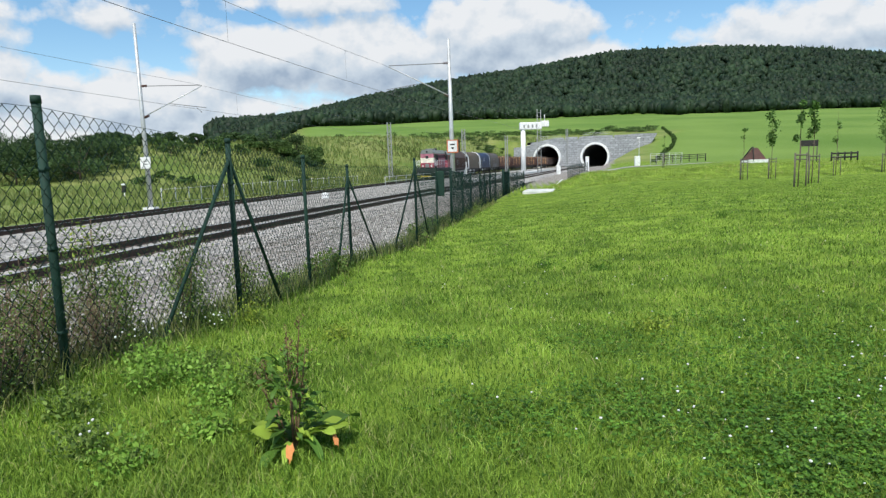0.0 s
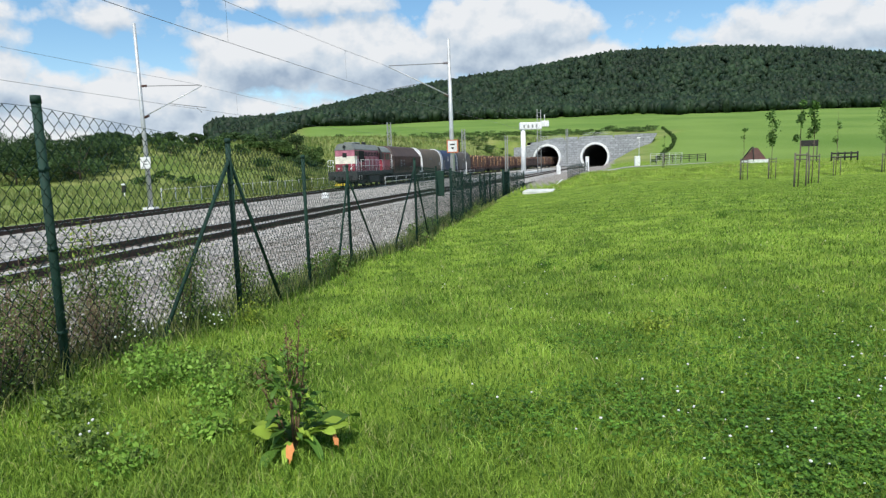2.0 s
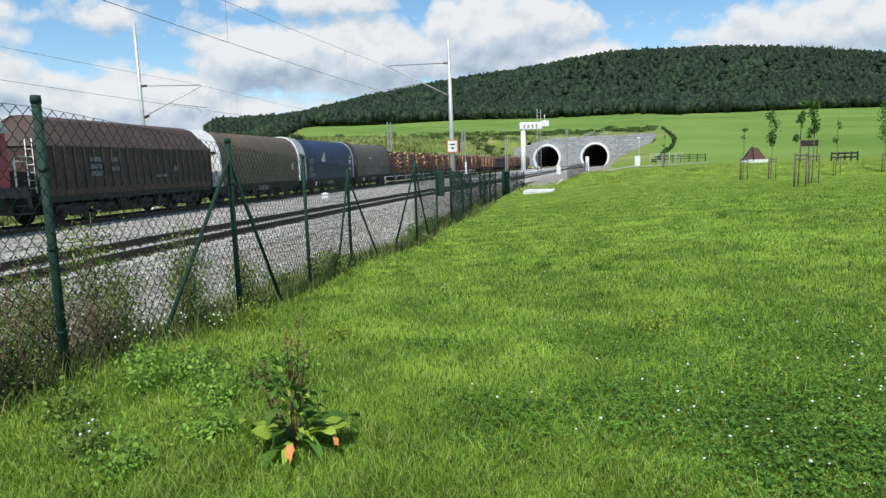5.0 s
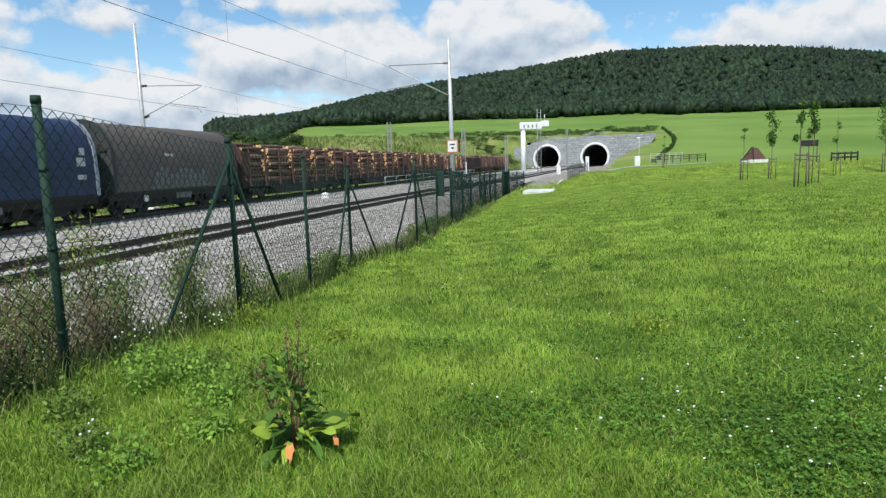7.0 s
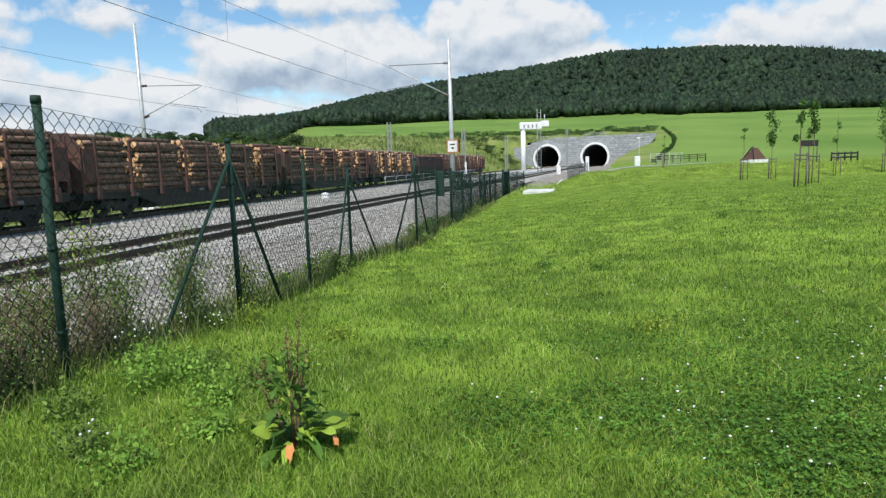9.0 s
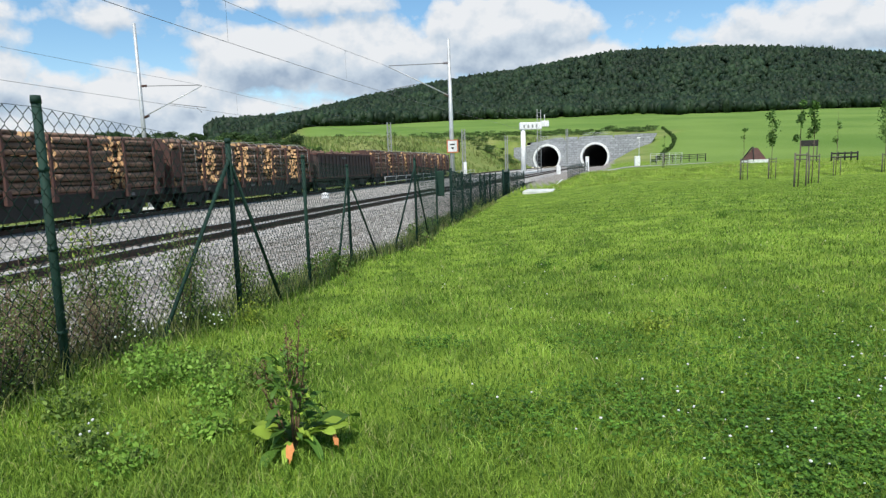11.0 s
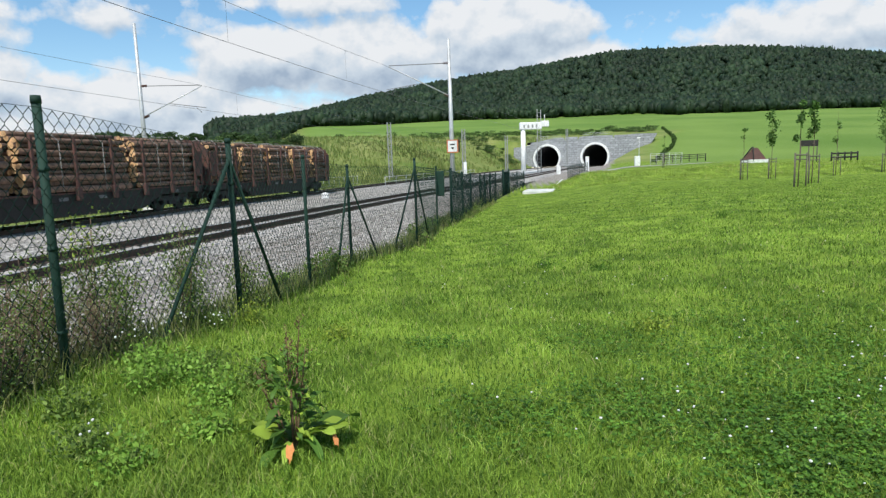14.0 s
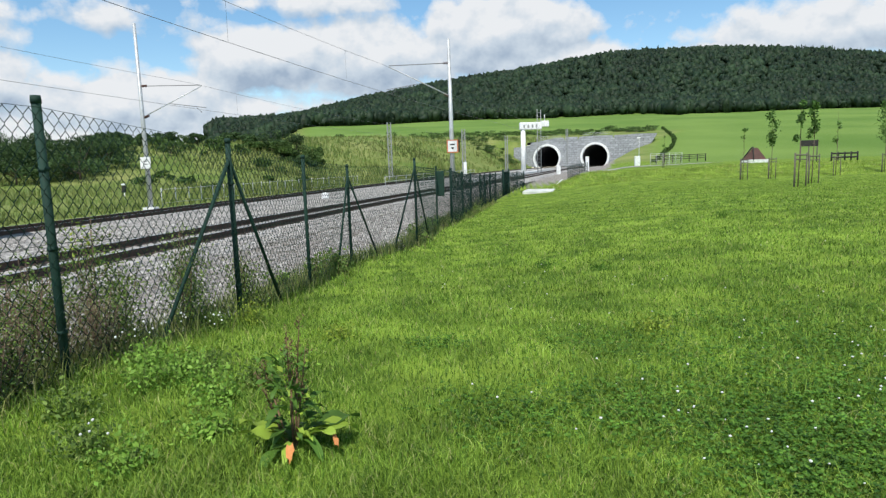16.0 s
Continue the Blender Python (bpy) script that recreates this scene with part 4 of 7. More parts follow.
def gondola(a, b):
    e, h = vehicle("open_wagon", a, b, "rust brown high-sided open wagon with ribbed steel sides", "goods wagon")
    bm = B()
    for y in (-1.36, 1.36):
        box(bm, -h + 0.15, h - 0.15, y - 0.03, y + 0.03, 1.2, 3.1)
    for x in (-h + 0.15, h - 0.15):
        box(bm, x - 0.03, x + 0.03, -1.38, 1.38, 1.2, 3.1)
    box(bm, -h + 0.15, h - 0.15, -1.36, 1.36, 1.15, 1.21)
    part("body", bm, M_GOND, e)
    bm = B()
    for y in (-1.4, 1.4):
        box(bm, -h + 0.1, h - 0.1, y - 0.08, y + 0.06, 3.06, 3.2, 0.02)
        box(bm, -h + 0.1, h - 0.1, y - 0.05, y + 0.05, 1.1, 1.24, 0.02)
    for x in (-h + 0.13, h - 0.13):
        box(bm, x - 0.07, x + 0.07, -1.42, 1.42, 3.06, 3.2, 0.02)
    part("rim", bm, M_RUSTW, e, "rusty top rim")
    first = None
    for side in (-1, 1):
        for k in range(17):
            x = -h + 0.3 + k * (2 * h - 0.6) / 16
            if first is None:
                bm = B()
                box(bm, -0.06, 0.06, -0.10, 0.0, 1.1, 3.08, 0.02)
                first = part("rib", bm, M_GOND, e)
                ob = first
            else:
                ob = bpy.data.objects.new("rib", first.data)
                scene.collection.objects.link(ob)
                ob.parent = e
            ob.matrix_basis = pose(x, side * 1.39, 0, 0, 0, 0 if side < 0 else 180)
    bm = B()
    rnd = random.Random(5)
    for k in range(260):
        x, y = rnd.uniform(-h + 0.3, h - 0.3), rnd.uniform(-1.25, 1.25)
        z = 2.95 + 0.35 * (1 - (abs(y) / 1.3) ** 2) + rnd.uniform(-0.1, 0.1)
        d = Vector((rnd.gauss(0, 1), rnd.gauss(0, 0.4), rnd.gauss(0, 0.1))).normalized() * rnd.uniform(0.3, 0.9)
        rod(bm, Vector((x, y, z)) - d / 2, Vector((x, y, z)) + d / 2, rnd.uniform(0.03, 0.10), seg=5)
    load = tagged(part("scrap_wood_load", bm, M_LOG), "heap of broken bark and logs filling the open wagon", "wood load", kind="stuff")
    MOVING.append((load, rows_for((a + b) / 2, (b - a) * 0.33)))
    for y in (-1.50, 1.49):
        for x, z, w in ((-1.4, 2.75, 0.35), (-0.9, 2.75, 0.6)):
            bm = B()
            box(bm, x, x + w, y, y + 0.01, z, z + 0.16)
            part("marking", bm, M_GRAF, e)
    underframe(e, h)
    buffers(e, h - 0.02), coupling(e, h, 1)
    bogie(e, -h + 2.0), bogie(e, h - 2.0)


def build_train():
    locomotive(12.2, 24.5)
    van_wagon(25.1, 37.7)
    tarp_wagon(38.3, 50.1, M_TARP_O, "coil wagon with olive brown tarpaulin and white end walls", M_WHITE,
               [("marking", M_MARK, [(4.3, 1.9, 0.35, 0.45)]), ("lettering", M_GRAF, [(-1.5, 2.75, 0.3, 0.25), (-1.0, 2.75, 0.2, 0.25), (-0.6, 2.75, 0.3, 0.25)])])
    tarp_wagon(50.9, 62.4, M_TARP_B, "coil wagon with dark blue tarpaulin and pale grey end walls", M_ENDW,
               [("marking", M_MARK, [(-2.2, 2.5, 0.8, 0.28), (-2.0, 2.82, 0.6, 0.12), (-1.85, 2.96, 0.42, 0.14), (-1.7, 3.12, 0.2, 0.14), (4.4, 2.3, 0.5, 0.35), (4.4, 1.75, 0.5, 0.2), (4.6, 2.75, 0.3, 0.3)]),
                ("number_panel", M_GRAF, [(-4.9, 1.3, 1.3, 0.28), (-4.9, 1.7, 0.8, 0.5), (-4.9, 2.3, 1.1, 0.4)])])
    tarp_wagon(63.1, 74.6, M_TARP_G, "coil wagon with grey brown tarpaulin and sprayed lettering", M_SIDE,
               [("lettering", M_MARK, [(-1.7, 2.78, 0.18, 0.16), (-1.48, 2.78, 0.14, 0.12), (-1.3, 2.78, 0.12, 0.12), (-1.14, 2.76, 0.14, 0.14)]),
                ("graffiti", M_GRAF, [(-2.6 + 0.42 * k, 1.25 + 0.05 * (k % 3), 0.3, 0.75 + 0.18 * math.sin(k * 1.3)) for k in range(11)] + [(-3.0, 1.2, 5.2, 0.1)])])
    log_wagon(75.4, 94.9, 1, (2.6, 3.25, 3.25, 3.25, 2.6), False)
    log_wagon(95.5, 115.2, 2, (2.6, 3.2, 3.2, 3.2, 2.6), False)
    log_wagon(115.8, 135.4, 3, (2.6, 3.2, 3.2, 3.2, 2.6), False)
    log_wagon(135.9, 155.1, 4, (2.5, 2.5, 2.4, 2.5, 2.4), True)
    gondola(155.6, 169.9)
    log_wagon(170.4, 190.0, 5, (6.0, 6.0, 5.2), True)
    log_wagon(190.6, 209.6, 6, (3.0, 3.1, 3.1, 3.1, 2.8), True)


build_train()


# ---- track bed ----
def bed_material():
    m = material("grey ballast", (0.41, 0.395, 0.365), dark=(0.28, 0.27, 0.25), rough=0.95, scale=0.6, fine=16, bump=0.9, depth=0.05)
    n, l = m.node_tree.nodes, m.node_tree.links
    bs = n["Principled BSDF"]
    vo, tc = n.new("ShaderNodeTexVoronoi"), n.new("ShaderNodeTexCoord")
    vo.inputs["Scale"].default_value = 8
    l.new(tc.outputs["Object"], vo.inputs["Vector"])
    src = bs.inputs["Base Color"].links[0].from_socket
    mx = n.new("ShaderNodeMix")
    mx.data_type, mx.blend_type = "RGBA", "MULTIPLY"
    mx.inputs[0].default_value = 1.0
    rp = n.new("ShaderNodeValToRGB")
    rp.color_ramp.elements[0].color, rp.color_ramp.elements[1].color = (0.18, 0.18, 0.18, 1), (1.5, 1.48, 1.45, 1)
    l.new(vo.outputs["Color"], rp.inputs[0])
    l.new(src, mx.inputs[6])
    l.new(rp.outputs[0], mx.inputs[7])
    l.new(mx.outputs[2], bs.inputs["Base Color"])
    bp = n.new("ShaderNodeBump")
    bp.inputs["Strength"].default_value, bp.inputs["Distance"].default_value, bp.invert = 1.0, 0.06, True
    l.new(vo.outputs["Distance"], bp.inputs["Height"])
    l.new(bp.outputs[0], bs.inputs["Normal"])
    return m


M_BED = bed_material()


def build_bed():
    s = np.concatenate([np.arange(-60, 60, 0.5), np.arange(60, 300, 3.0)])
    t = np.linspace(0, 1, 60)
    S, T = np.meshgrid(s, t, indexing="ij")
    D = spread(S)
    L = -3.1 + T * (D + 5.9)
    X, Y, _ = track(S, L)
    Z = -0.235 + rail_z(S) + 0.28 * smooth01(2, 9, L) * (1 - smooth01(60, 220, S))
    edge = np.minimum(L + 3.1, D + 2.8 - L)
    Z = Z - 0.10 * (1 - smooth01(0, 0.6, edge))
    Z += 0.02 * np.sin(X * 7.1 + Y * 3.3) * np.sin(Y * 5.7 - X * 2.9)
    V3 = np.stack([X, Y, Z], -1).reshape(-1, 3)
    n, k = len(t), len(s)
    i, j = np.meshgrid(np.arange(k - 1), np.arange(n - 1))
    i, j = i.ravel(), j.ravel()
    q = np.stack([i * n + j, i * n + j + 1, (i + 1) * n + j + 1, (i + 1) * n + j], 1)[:, ::-1]
    tagged(arrays("track_bed", V3, q.ravel(), 4, M_BED, True), "grey crushed stone ballast bed under both tracks", "track bed", kind="structure")


def build_stones():
    """Loose ballast stones near the fence, one heap of small angular stones."""
    rng = np.random.default_rng(3)
    n = 60000
    y = 3.0 + rng.random(n) ** 1.5 * 34
    fx = np.interp(y, FENCE_Y, FENCE_X)
    x = fx - 0.1 - rng.random(n) ** 1.15 * 9.5
    far = np.arange(n) >= n - 20000
    y = np.where(far, 16 + 44 * rng.random(n), y)
    x = np.where(far, np.interp(y, FENCE_Y, FENCE_X) - rng.random(n) * 16, x)
    s, lat = along(x, y)
    ok = (lat > -2.6) & (np.abs(lat) > 1.35)
    grow = np.where(far, 1.7, 1.0)[ok]
    x, y, s, lat = x[ok], y[ok], s[ok], lat[ok]
    D = spread(s)
    z = ground_z(x, y)
    onbed = lat < D + 2.8
    z = np.where(onbed, -0.235 + rail_z(s) + 0.28 * smooth01(2, 9, lat), z)
    n = len(x)
    base = np.array([(1, 0, 0), (-1, 0, 0), (0, 1, 0), (0, -1, 0), (0, 0, 1), (0, 0, -1)], float)
    tri = np.array([(0, 2, 4), (2, 1, 4), (1, 3, 4), (3, 0, 4), (2, 0, 5), (1, 2, 5), (3, 1, 5), (0, 3, 5)])
    V3 = base[None] * (1 + rng.normal(0, 0.25, (n, 6, 1))) + rng.normal(0, 0.18, (n, 6, 3))
    a = rng.random(n) * 6.28
    ca, sa = np.cos(a), np.sin(a)
    V3 = np.stack([V3[..., 0] * ca[:, None] - V3[..., 1] * sa[:, None], V3[..., 0] * sa[:, None] + V3[..., 1] * ca[:, None], V3[..., 2] * 0.75], -1)
    V3 *= (grow * (0.016 + 0.022 * rng.random(n)))[:, None, None]
    V3 += np.stack([x, y, z + 0.012], 1)[:, None]
    F = (tri[None] + 6 * np.arange(n)[:, None, None]).reshape(-1)
    tagged(arrays("ballast_stones", V3.reshape(-1, 3), F, 3, M_STONE), "loose angular grey ballast stones", "stones", kind="stuff")


build_bed()
build_stones()


# ---- twin tunnel mouths ----
M_GABION = material("grey stone facing", (0.30, 0.31, 0.315), dark=(0.20, 0.21, 0.215), rough=0.95, scale=1.3, fine=5, bump=0.6, depth=0.12)


def coursed(m, wide, high):
    """Shallow courses of stone in the facing."""
    n, l = m.node_tree.nodes, m.node_tree.links
    bs = n["Principled BSDF"]
    tc, sp, cb, br = n.new("ShaderNodeTexCoord"), n.new("ShaderNodeSeparateXYZ"), n.new("ShaderNodeCombineXYZ"), n.new("ShaderNodeTexBrick")
    l.new(tc.outputs["Object"], sp.inputs[0])
    l.new(sp.outputs["X"], cb.inputs["X"])
    l.new(sp.outputs["Z"], cb.inputs["Y"])
    l.new(cb.outputs[0], br.inputs["Vector"])
    br.inputs["Scale"].default_value, br.inputs["Brick Width"].default_value, br.inputs["Row Height"].default_value = 1.0, wide, high
    br.inputs["Mortar Size"].default_value = 0.05
    br.inputs["Color1"].default_value, br.inputs["Color2"].default_value, br.inputs["Mortar"].default_value = (1.12, 1.12, 1.12, 1), (0.82, 0.82, 0.82, 1), (0.55, 0.55, 0.55, 1)
    mx = n.new("ShaderNodeMix")
    mx.data_type, mx.blend_type = "RGBA", "MULTIPLY"
    mx.inputs[0].default_value = 1.0
    l.new(bs.inputs["Base Color"].links[0].from_socket, mx.inputs[6])
    l.new(br.outputs["Color"], mx.inputs[7])
    l.new(mx.outputs[2], bs.inputs["Base Color"])


coursed(M_GABION, 1.6, 0.8)
# lining inside the tubes: one very dark grey all the way in
M_TUBE = material("dark tunnel concrete", (0.055, 0.055, 0.055), rough=0.9, scale=0.5, fine=8)


def portal_point(u, v, w):
    """Sideways, inwards and up from the middle of the far tube's mouth."""
    x, y, h = track(PORTAL_S, u)
    return Vector((x + v * math.sin(h), y + v * math.cos(h), w - 0.3))


def arch(r, n=28, c=3.2):
    a0 = math.asin(min(0.95, c / r))
    return [(r * math.cos(-a0 + (math.pi + 2 * a0) * k / n), c + r * math.sin(-a0 + (math.pi + 2 * a0) * k / n)) for k in range(n + 1)]


def build_tunnel():
    D = float(spread(PORTAL_S))
    e = empty("tunnel_portal", Matrix(), "grey stone faced twin tunnel portal with white rings", "tunnel portal", kind="structure")
    bm = B()

    def top(u):
        return 7.6 + 3.0 * float(smooth01(-11, 4, u))

    def P(u, w):
        return bm.verts.new(portal_point(u, 1.3 * w / 10, w))

    outline = arch(4.6)
    for uc in (0.0, D):
        lo, hi = uc - 6.5, uc + 6.5
        inner = [P(uc + a, b) for a, b in outline]
        outer = []
        for a, b in outline:
            k = max(abs(a) / 6.5, (b - 3.2) / (top(uc + a) - 3.2) if b > 3.2 else 0, (3.2 - b) / 3.2 if b < 3.2 else 0)
            outer.append(P(uc + a / k, max(0, 3.2 + (b - 3.2) / k)))
        for i in range(len(outline) - 1):
            bm.faces.new((inner[i], inner[i + 1], outer[i + 1], outer[i]))
    edges = [-13, -10, -6.5], [6.5, D / 2, D - 6.5], [D + 6.5, D + 10, D + 14]
    for us in edges:
        for u0, u1 in zip(us, us[1:]):
            for w0, w1 in ((0, 0.33), (0.33, 0.67), (0.67, 1)):
                bm.faces.new([P(u0, w0 * top(u0)), P(u1, w0 * top(u1)), P(u1, w1 * top(u1)), P(u0, w1 * top(u0))])
    # the facing runs out to a slanting end beside the road
    bm.faces.new([P(D + 14, 0), P(D + 15, 0), P(D + 21, top(30)), P(D + 14, top(30))])
    bmesh.ops.remove_doubles(bm, verts=bm.verts[:], dist=0.01)
    bmesh.ops.recalc_face_normals(bm, faces=bm.faces[:])
    w = part("facing_wall", bm, M_GABION, e, "grey stone facing wall")
    sol = w.modifiers.new("thick", "SOLIDIFY")
    sol.thickness, sol.offset = 0.5, 0
    for uc in (0.0, D):
        bm = B()
        o, i = arch(5.15), arch(4.45)
        for va, vb in ((-0.9, 0.9),):
            A = [bm.verts.new(portal_point(uc + a, va, b)) for a, b in o]
            A2 = [bm.verts.new(portal_point(uc + a, vb, b)) for a, b in o]
            I = [bm.verts.new(portal_point(uc + a, va, b)) for a, b in i]
            I2 = [bm.verts.new(portal_point(uc + a, vb, b)) for a, b in i]
            for k in range(len(o) - 1):
                bm.faces.new((A[k], A[k + 1], I[k + 1], I[k]))
                bm.faces.new((A[k], A[k + 1], A2[k + 1], A2[k]))
                bm.faces.new((I[k], I[k + 1], I2[k + 1], I2[k]))
        bmesh.ops.recalc_face_normals(bm, faces=bm.faces[:])
        part("portal_ring", bm, M_WHITE, e, "white concrete portal ring")
        bm = B()
        last = None
        for v in range(0, 90, 6):
            s = PORTAL_S + 0.5 + v
            ring = []
            for a, b in arch(4.5):
                x, y, _ = track(s, uc + a)
                ring.append(bm.verts.new((x, y, b - 0.3)))
            if last:
                for k in range(len(ring) - 1):
                    bm.faces.new((last[k], last[k + 1], ring[k + 1], ring[k]))
            last = ring
        bm.faces.new(last)
        t = part("tunnel_tube", bm, M_TUBE, e, "dark tunnel lining")
        bm = B()
        for k in range(14):
            u = uc - 4.6 + k * 0.71
            rod(bm, portal_point(u, 1.6, 9.4 if uc == 0 else 10.3), portal_point(u, 1.6, 11.3 if uc == 0 else 11.9), 0.035, seg=5)
        for w_ in (0.0, 0.5, 1.0):
            a = 11.3 if uc == 0 else 11.9
            rod(bm, portal_point(uc - 4.6, 1.6, a - 1.2 * w_), portal_point(uc + 4.7, 1.6, a - 1.2 * w_), 0.035, seg=5)
        part("guard_rail", bm, M_MAST, e, "galvanised guard rail above the mouth")


build_tunnel()


# ---- fence ----
POSTS = [(-3.15, 1.7, 2.0), (-2.73, 4.4, 2.0), (-2.34, 7.09, 2.0), (-2.07, 9.64, 2.0), (-1.80, 12.3, 1.95), (-0.62, 15.3, 2.12), (-0.15, 20.4, 2.0), (0.35, 22.6, 2.0), (0.91, 27.1, 2.0), (1.45, 31.0, 2.0), (2.15, 35.0, 2.0), (2.63, 38.0, 2.0), (3.17, 41.0, 2.0), (3.83, 44.5, 2.0), (4.65, 48.0, 2.0), (5.54, 51.5, 2.1), (6.72, 56.0, 2.0), (7.85, 60.0, 2.0)]


def build_fence():
    f = empty("chain_link_fence", Matrix(), "green coated chain-link fence with round posts and slanting braces", "fence")
    tops = []
    for k, (x, y, h) in enumerate(POSTS):
        z = float(np.interp(y, EDGE_Y, EDGE_Z))
        bm = B()
        r = 0.030 if k in (1, 2, 5) else (0.046 if k > 6 else 0.028)
        rod(bm, (x, y, z - 0.3), (x, y, z + h), r, seg=12)
        rod(bm, (x, y, z + h - 0.04), (x, y, z + h + 0.012), r + 0.006, r + 0.002, seg=12)
        for c in (0.35, 0.95, 1.5):
            rod(bm, (x, y, z + c), (x, y, z + c + 0.025), r + 0.006, seg=12)
        part("post", bm, M_GREEN, f)
        tops.append((Vector((x, y, z)), h))

    def brace(k, dx, dy, dz=-0.05):
        p, h = tops[k]
        bm = B()
        zb = float(np.interp(p.y + dy, EDGE_Y, EDGE_Z)) + dz
        rod(bm, p + Vector((0, 0, h - 0.22)), (p.x + dx, p.y + dy, zb), 0.021, seg=10)
        part("brace", bm, M_GREEN, f, "slanting green brace")

    brace(2, -0.30, -1.42), brace(2, 0.22, 1.05)
    brace(4, -0.16, -0.75), brace(4, 0.42, 1.2)
    brace(5, -0.5, -1.3), brace(5, 0.28, 1.3)
    brace(15, -0.3, -1.5)
    # woven wire, panel by panel, and three straining wires
    verts, faces = [], []

    def wire(a, b, r):
        a, b = Vector(a), Vector(b)
        d = (b - a).normalized()
        n1 = d.orthogonal().normalized()
        n2 = d.cross(n1)
        i = len(verts)
        for p in (a, b):
            for k in range(3):
                t = 2.094 * k
                verts.append(p + (n1 * math.cos(t) + n2 * math.sin(t)) * r)
        for k in range(3):
            k2 = (k + 1) % 3
            faces.append((i + k, i + k2, i + 3 + k2, i + 3 + k))

    off = Vector((0.03, -0.005, 0))
    hgt = 1.93
    for (p, h0), (q, h1) in zip(tops, tops[1:]):
        L = (q - p).length
        n = 2 * max(4, round(L / 0.106))
        cell, far = L / n, p.y > 20
        rows = 15

        def at(u, v):
            g = p.lerp(q, u / L) + off
            return g + Vector((0, 0, 0.03 + v))

        dv = (hgt - 0.03) / rows
        if far:
            for d in (1, -1):
                for k in range(-rows, n // 2 + rows):
                    u0, v1, u1 = 2 * k * cell, rows * dv, 2 * (k + rows) * cell
                    if d < 0:
                        u0, u1 = u1, u0
                    du = u1 - u0
                    ta, tb = (0 - u0) / du, (L - u0) / du
                    lo, hi = max(0.0, min(ta, tb)), min(1.0, max(ta, tb))
                    if hi - lo > 0.01:
                        wire(at(u0 + du * lo, v1 * lo), at(u0 + du * hi, v1 * hi), 0.0042)
        else:
            # each strand zigzags between its neighbours and is twisted round them
            for k in range(n):
                mid, side, prev = (k + 0.5) * cell, 1 if k % 2 else -1, None
                for j in range(2 * rows + 1):
                    vv = j * dv / 2
                    for dz in (-0.055, 0.055):
                        cur = at(mid + side * cell * 0.5, min(max(vv + dz * dv, 0.0), rows * dv))
                        if prev is not None and (cur - prev).length > 0.002:
                            wire(prev, cur, 0.0031 if p.y < 14 else 0.0029)
                        prev = cur
                    side = -side
        for v in (0.06, 0.97, hgt - 0.03):
            wire(at(0, v), at(L, v), 0.0022)
    raw("wire_mesh", verts, faces, M_GREEN, f)
    tagged(f.children[-1], kind="stuff")
    bm = B()
    x, y, h = POSTS[6]
    z = gz(x + 0.1, y)
    box(bm, x - 0.02, x + 0.26, y - 0.12, y - 0.03, z + 1.05, z + 1.85, 0.02)
    b = part("cabinet", bm, M_GREEN, None)
    tagged(b, "small dark green control box fixed to a fence post", "control box")


build_fence()


def build_gate():
    """Barred gate in the fence and the concrete kerb that runs on from its end."""
    a, b = Vector((4.72, 48.25, 0)), Vector((5.47, 51.2, 0))
    z = float(np.interp(49.7, EDGE_Y, EDGE_Z))
    g = empty("metal_gate", Matrix(), "dark green barred steel gate standing in the fence", "gate")
    for p in (a, b):
        bm = B()
        rod(bm, p + Vector((0, 0, z - 0.3)), p + Vector((0, 0, z + 2.2)), 0.075, seg=12)
        rod(bm, p + Vector((0, 0, z + 2.2)), p + Vector((0, 0, z + 2.23)), 0.08, 0.06, seg=12)
        part("gate_post", bm, M_GREEN, g)
    for zz in (0.15, 1.05, 2.0):
        bm = B()
        rod(bm, a + Vector((0, 0, z + zz)), b + Vector((0, 0, z + zz)), 0.032, seg=8)
        part("gate_rail", bm, M_GREEN, g)
    for k in range(1, 22):
        p = a.lerp(b, k / 22)
        bm = B()
        rod(bm, p + Vector((0, 0, z + 0.1)), p + Vector((0, 0, z + 2.05)), 0.017, seg=6)
        part("gate_bar", bm, M_GREEN, g)
    pts = [Vector((10.2 + 0.21 * k + 0.006 * k * k, 57.6 + 1.25 * k, 0)) for k in range(15)]
    bm = B()
    prev = None
    for k, p in enumerate(pts):
        d = (pts[min(k + 1, 14)] - pts[max(k - 1, 0)]).normalized()
        side = Vector((d.y, -d.x, 0)) * 0.09
        zt = gz(p.x, p.y) + 0.05
        row = [bm.verts.new((c.x, c.y, h)) for c, h in ((p - side, zt - 0.5), (p - side, zt), (p + side, zt), (p + side, zt - 0.5))]
        if prev:
            for i in range(4):
                bm.faces.new((prev[i], prev[(i + 1) % 4], row[(i + 1) % 4], row[i]))
        else:
            bm.faces.new(row)
        prev = row
    bm.faces.new(prev[::-1])
    bmesh.ops.recalc_face_normals(bm, faces=bm.faces[:])
    tagged(part("kerb", bm, M_CONC), "pale concrete kerb curving along the foot of the bank", "kerb", kind="structure")


build_gate()


# ---- masts, wires and signals ----
M_ORANGE = material("orange red sign paint", (0.55, 0.16, 0.06), rough=0.6, scale=6, fine=50)
M_LATT = material("weathered lattice steel", (0.30, 0.31, 0.30), rough=0.7, metal=0.2, scale=3, fine=40)


def mast(x, y, z, h, lean, label):
    e = empty("catenary_mast", pose(x, y, z), label, "catenary mast", "catenary masts")
    bm = B()
    rod(bm, (0, 0, -0.5), (lean, 0, h), 0.155, 0.085, seg=14)
    part("pole", bm, M_MAST, e)
    bm = B()
    box(bm, -0.35, 0.35, -0.35, 0.35, -0.6, 0.12, 0.04)
    part("footing", bm, M_CONC, e)
    return e


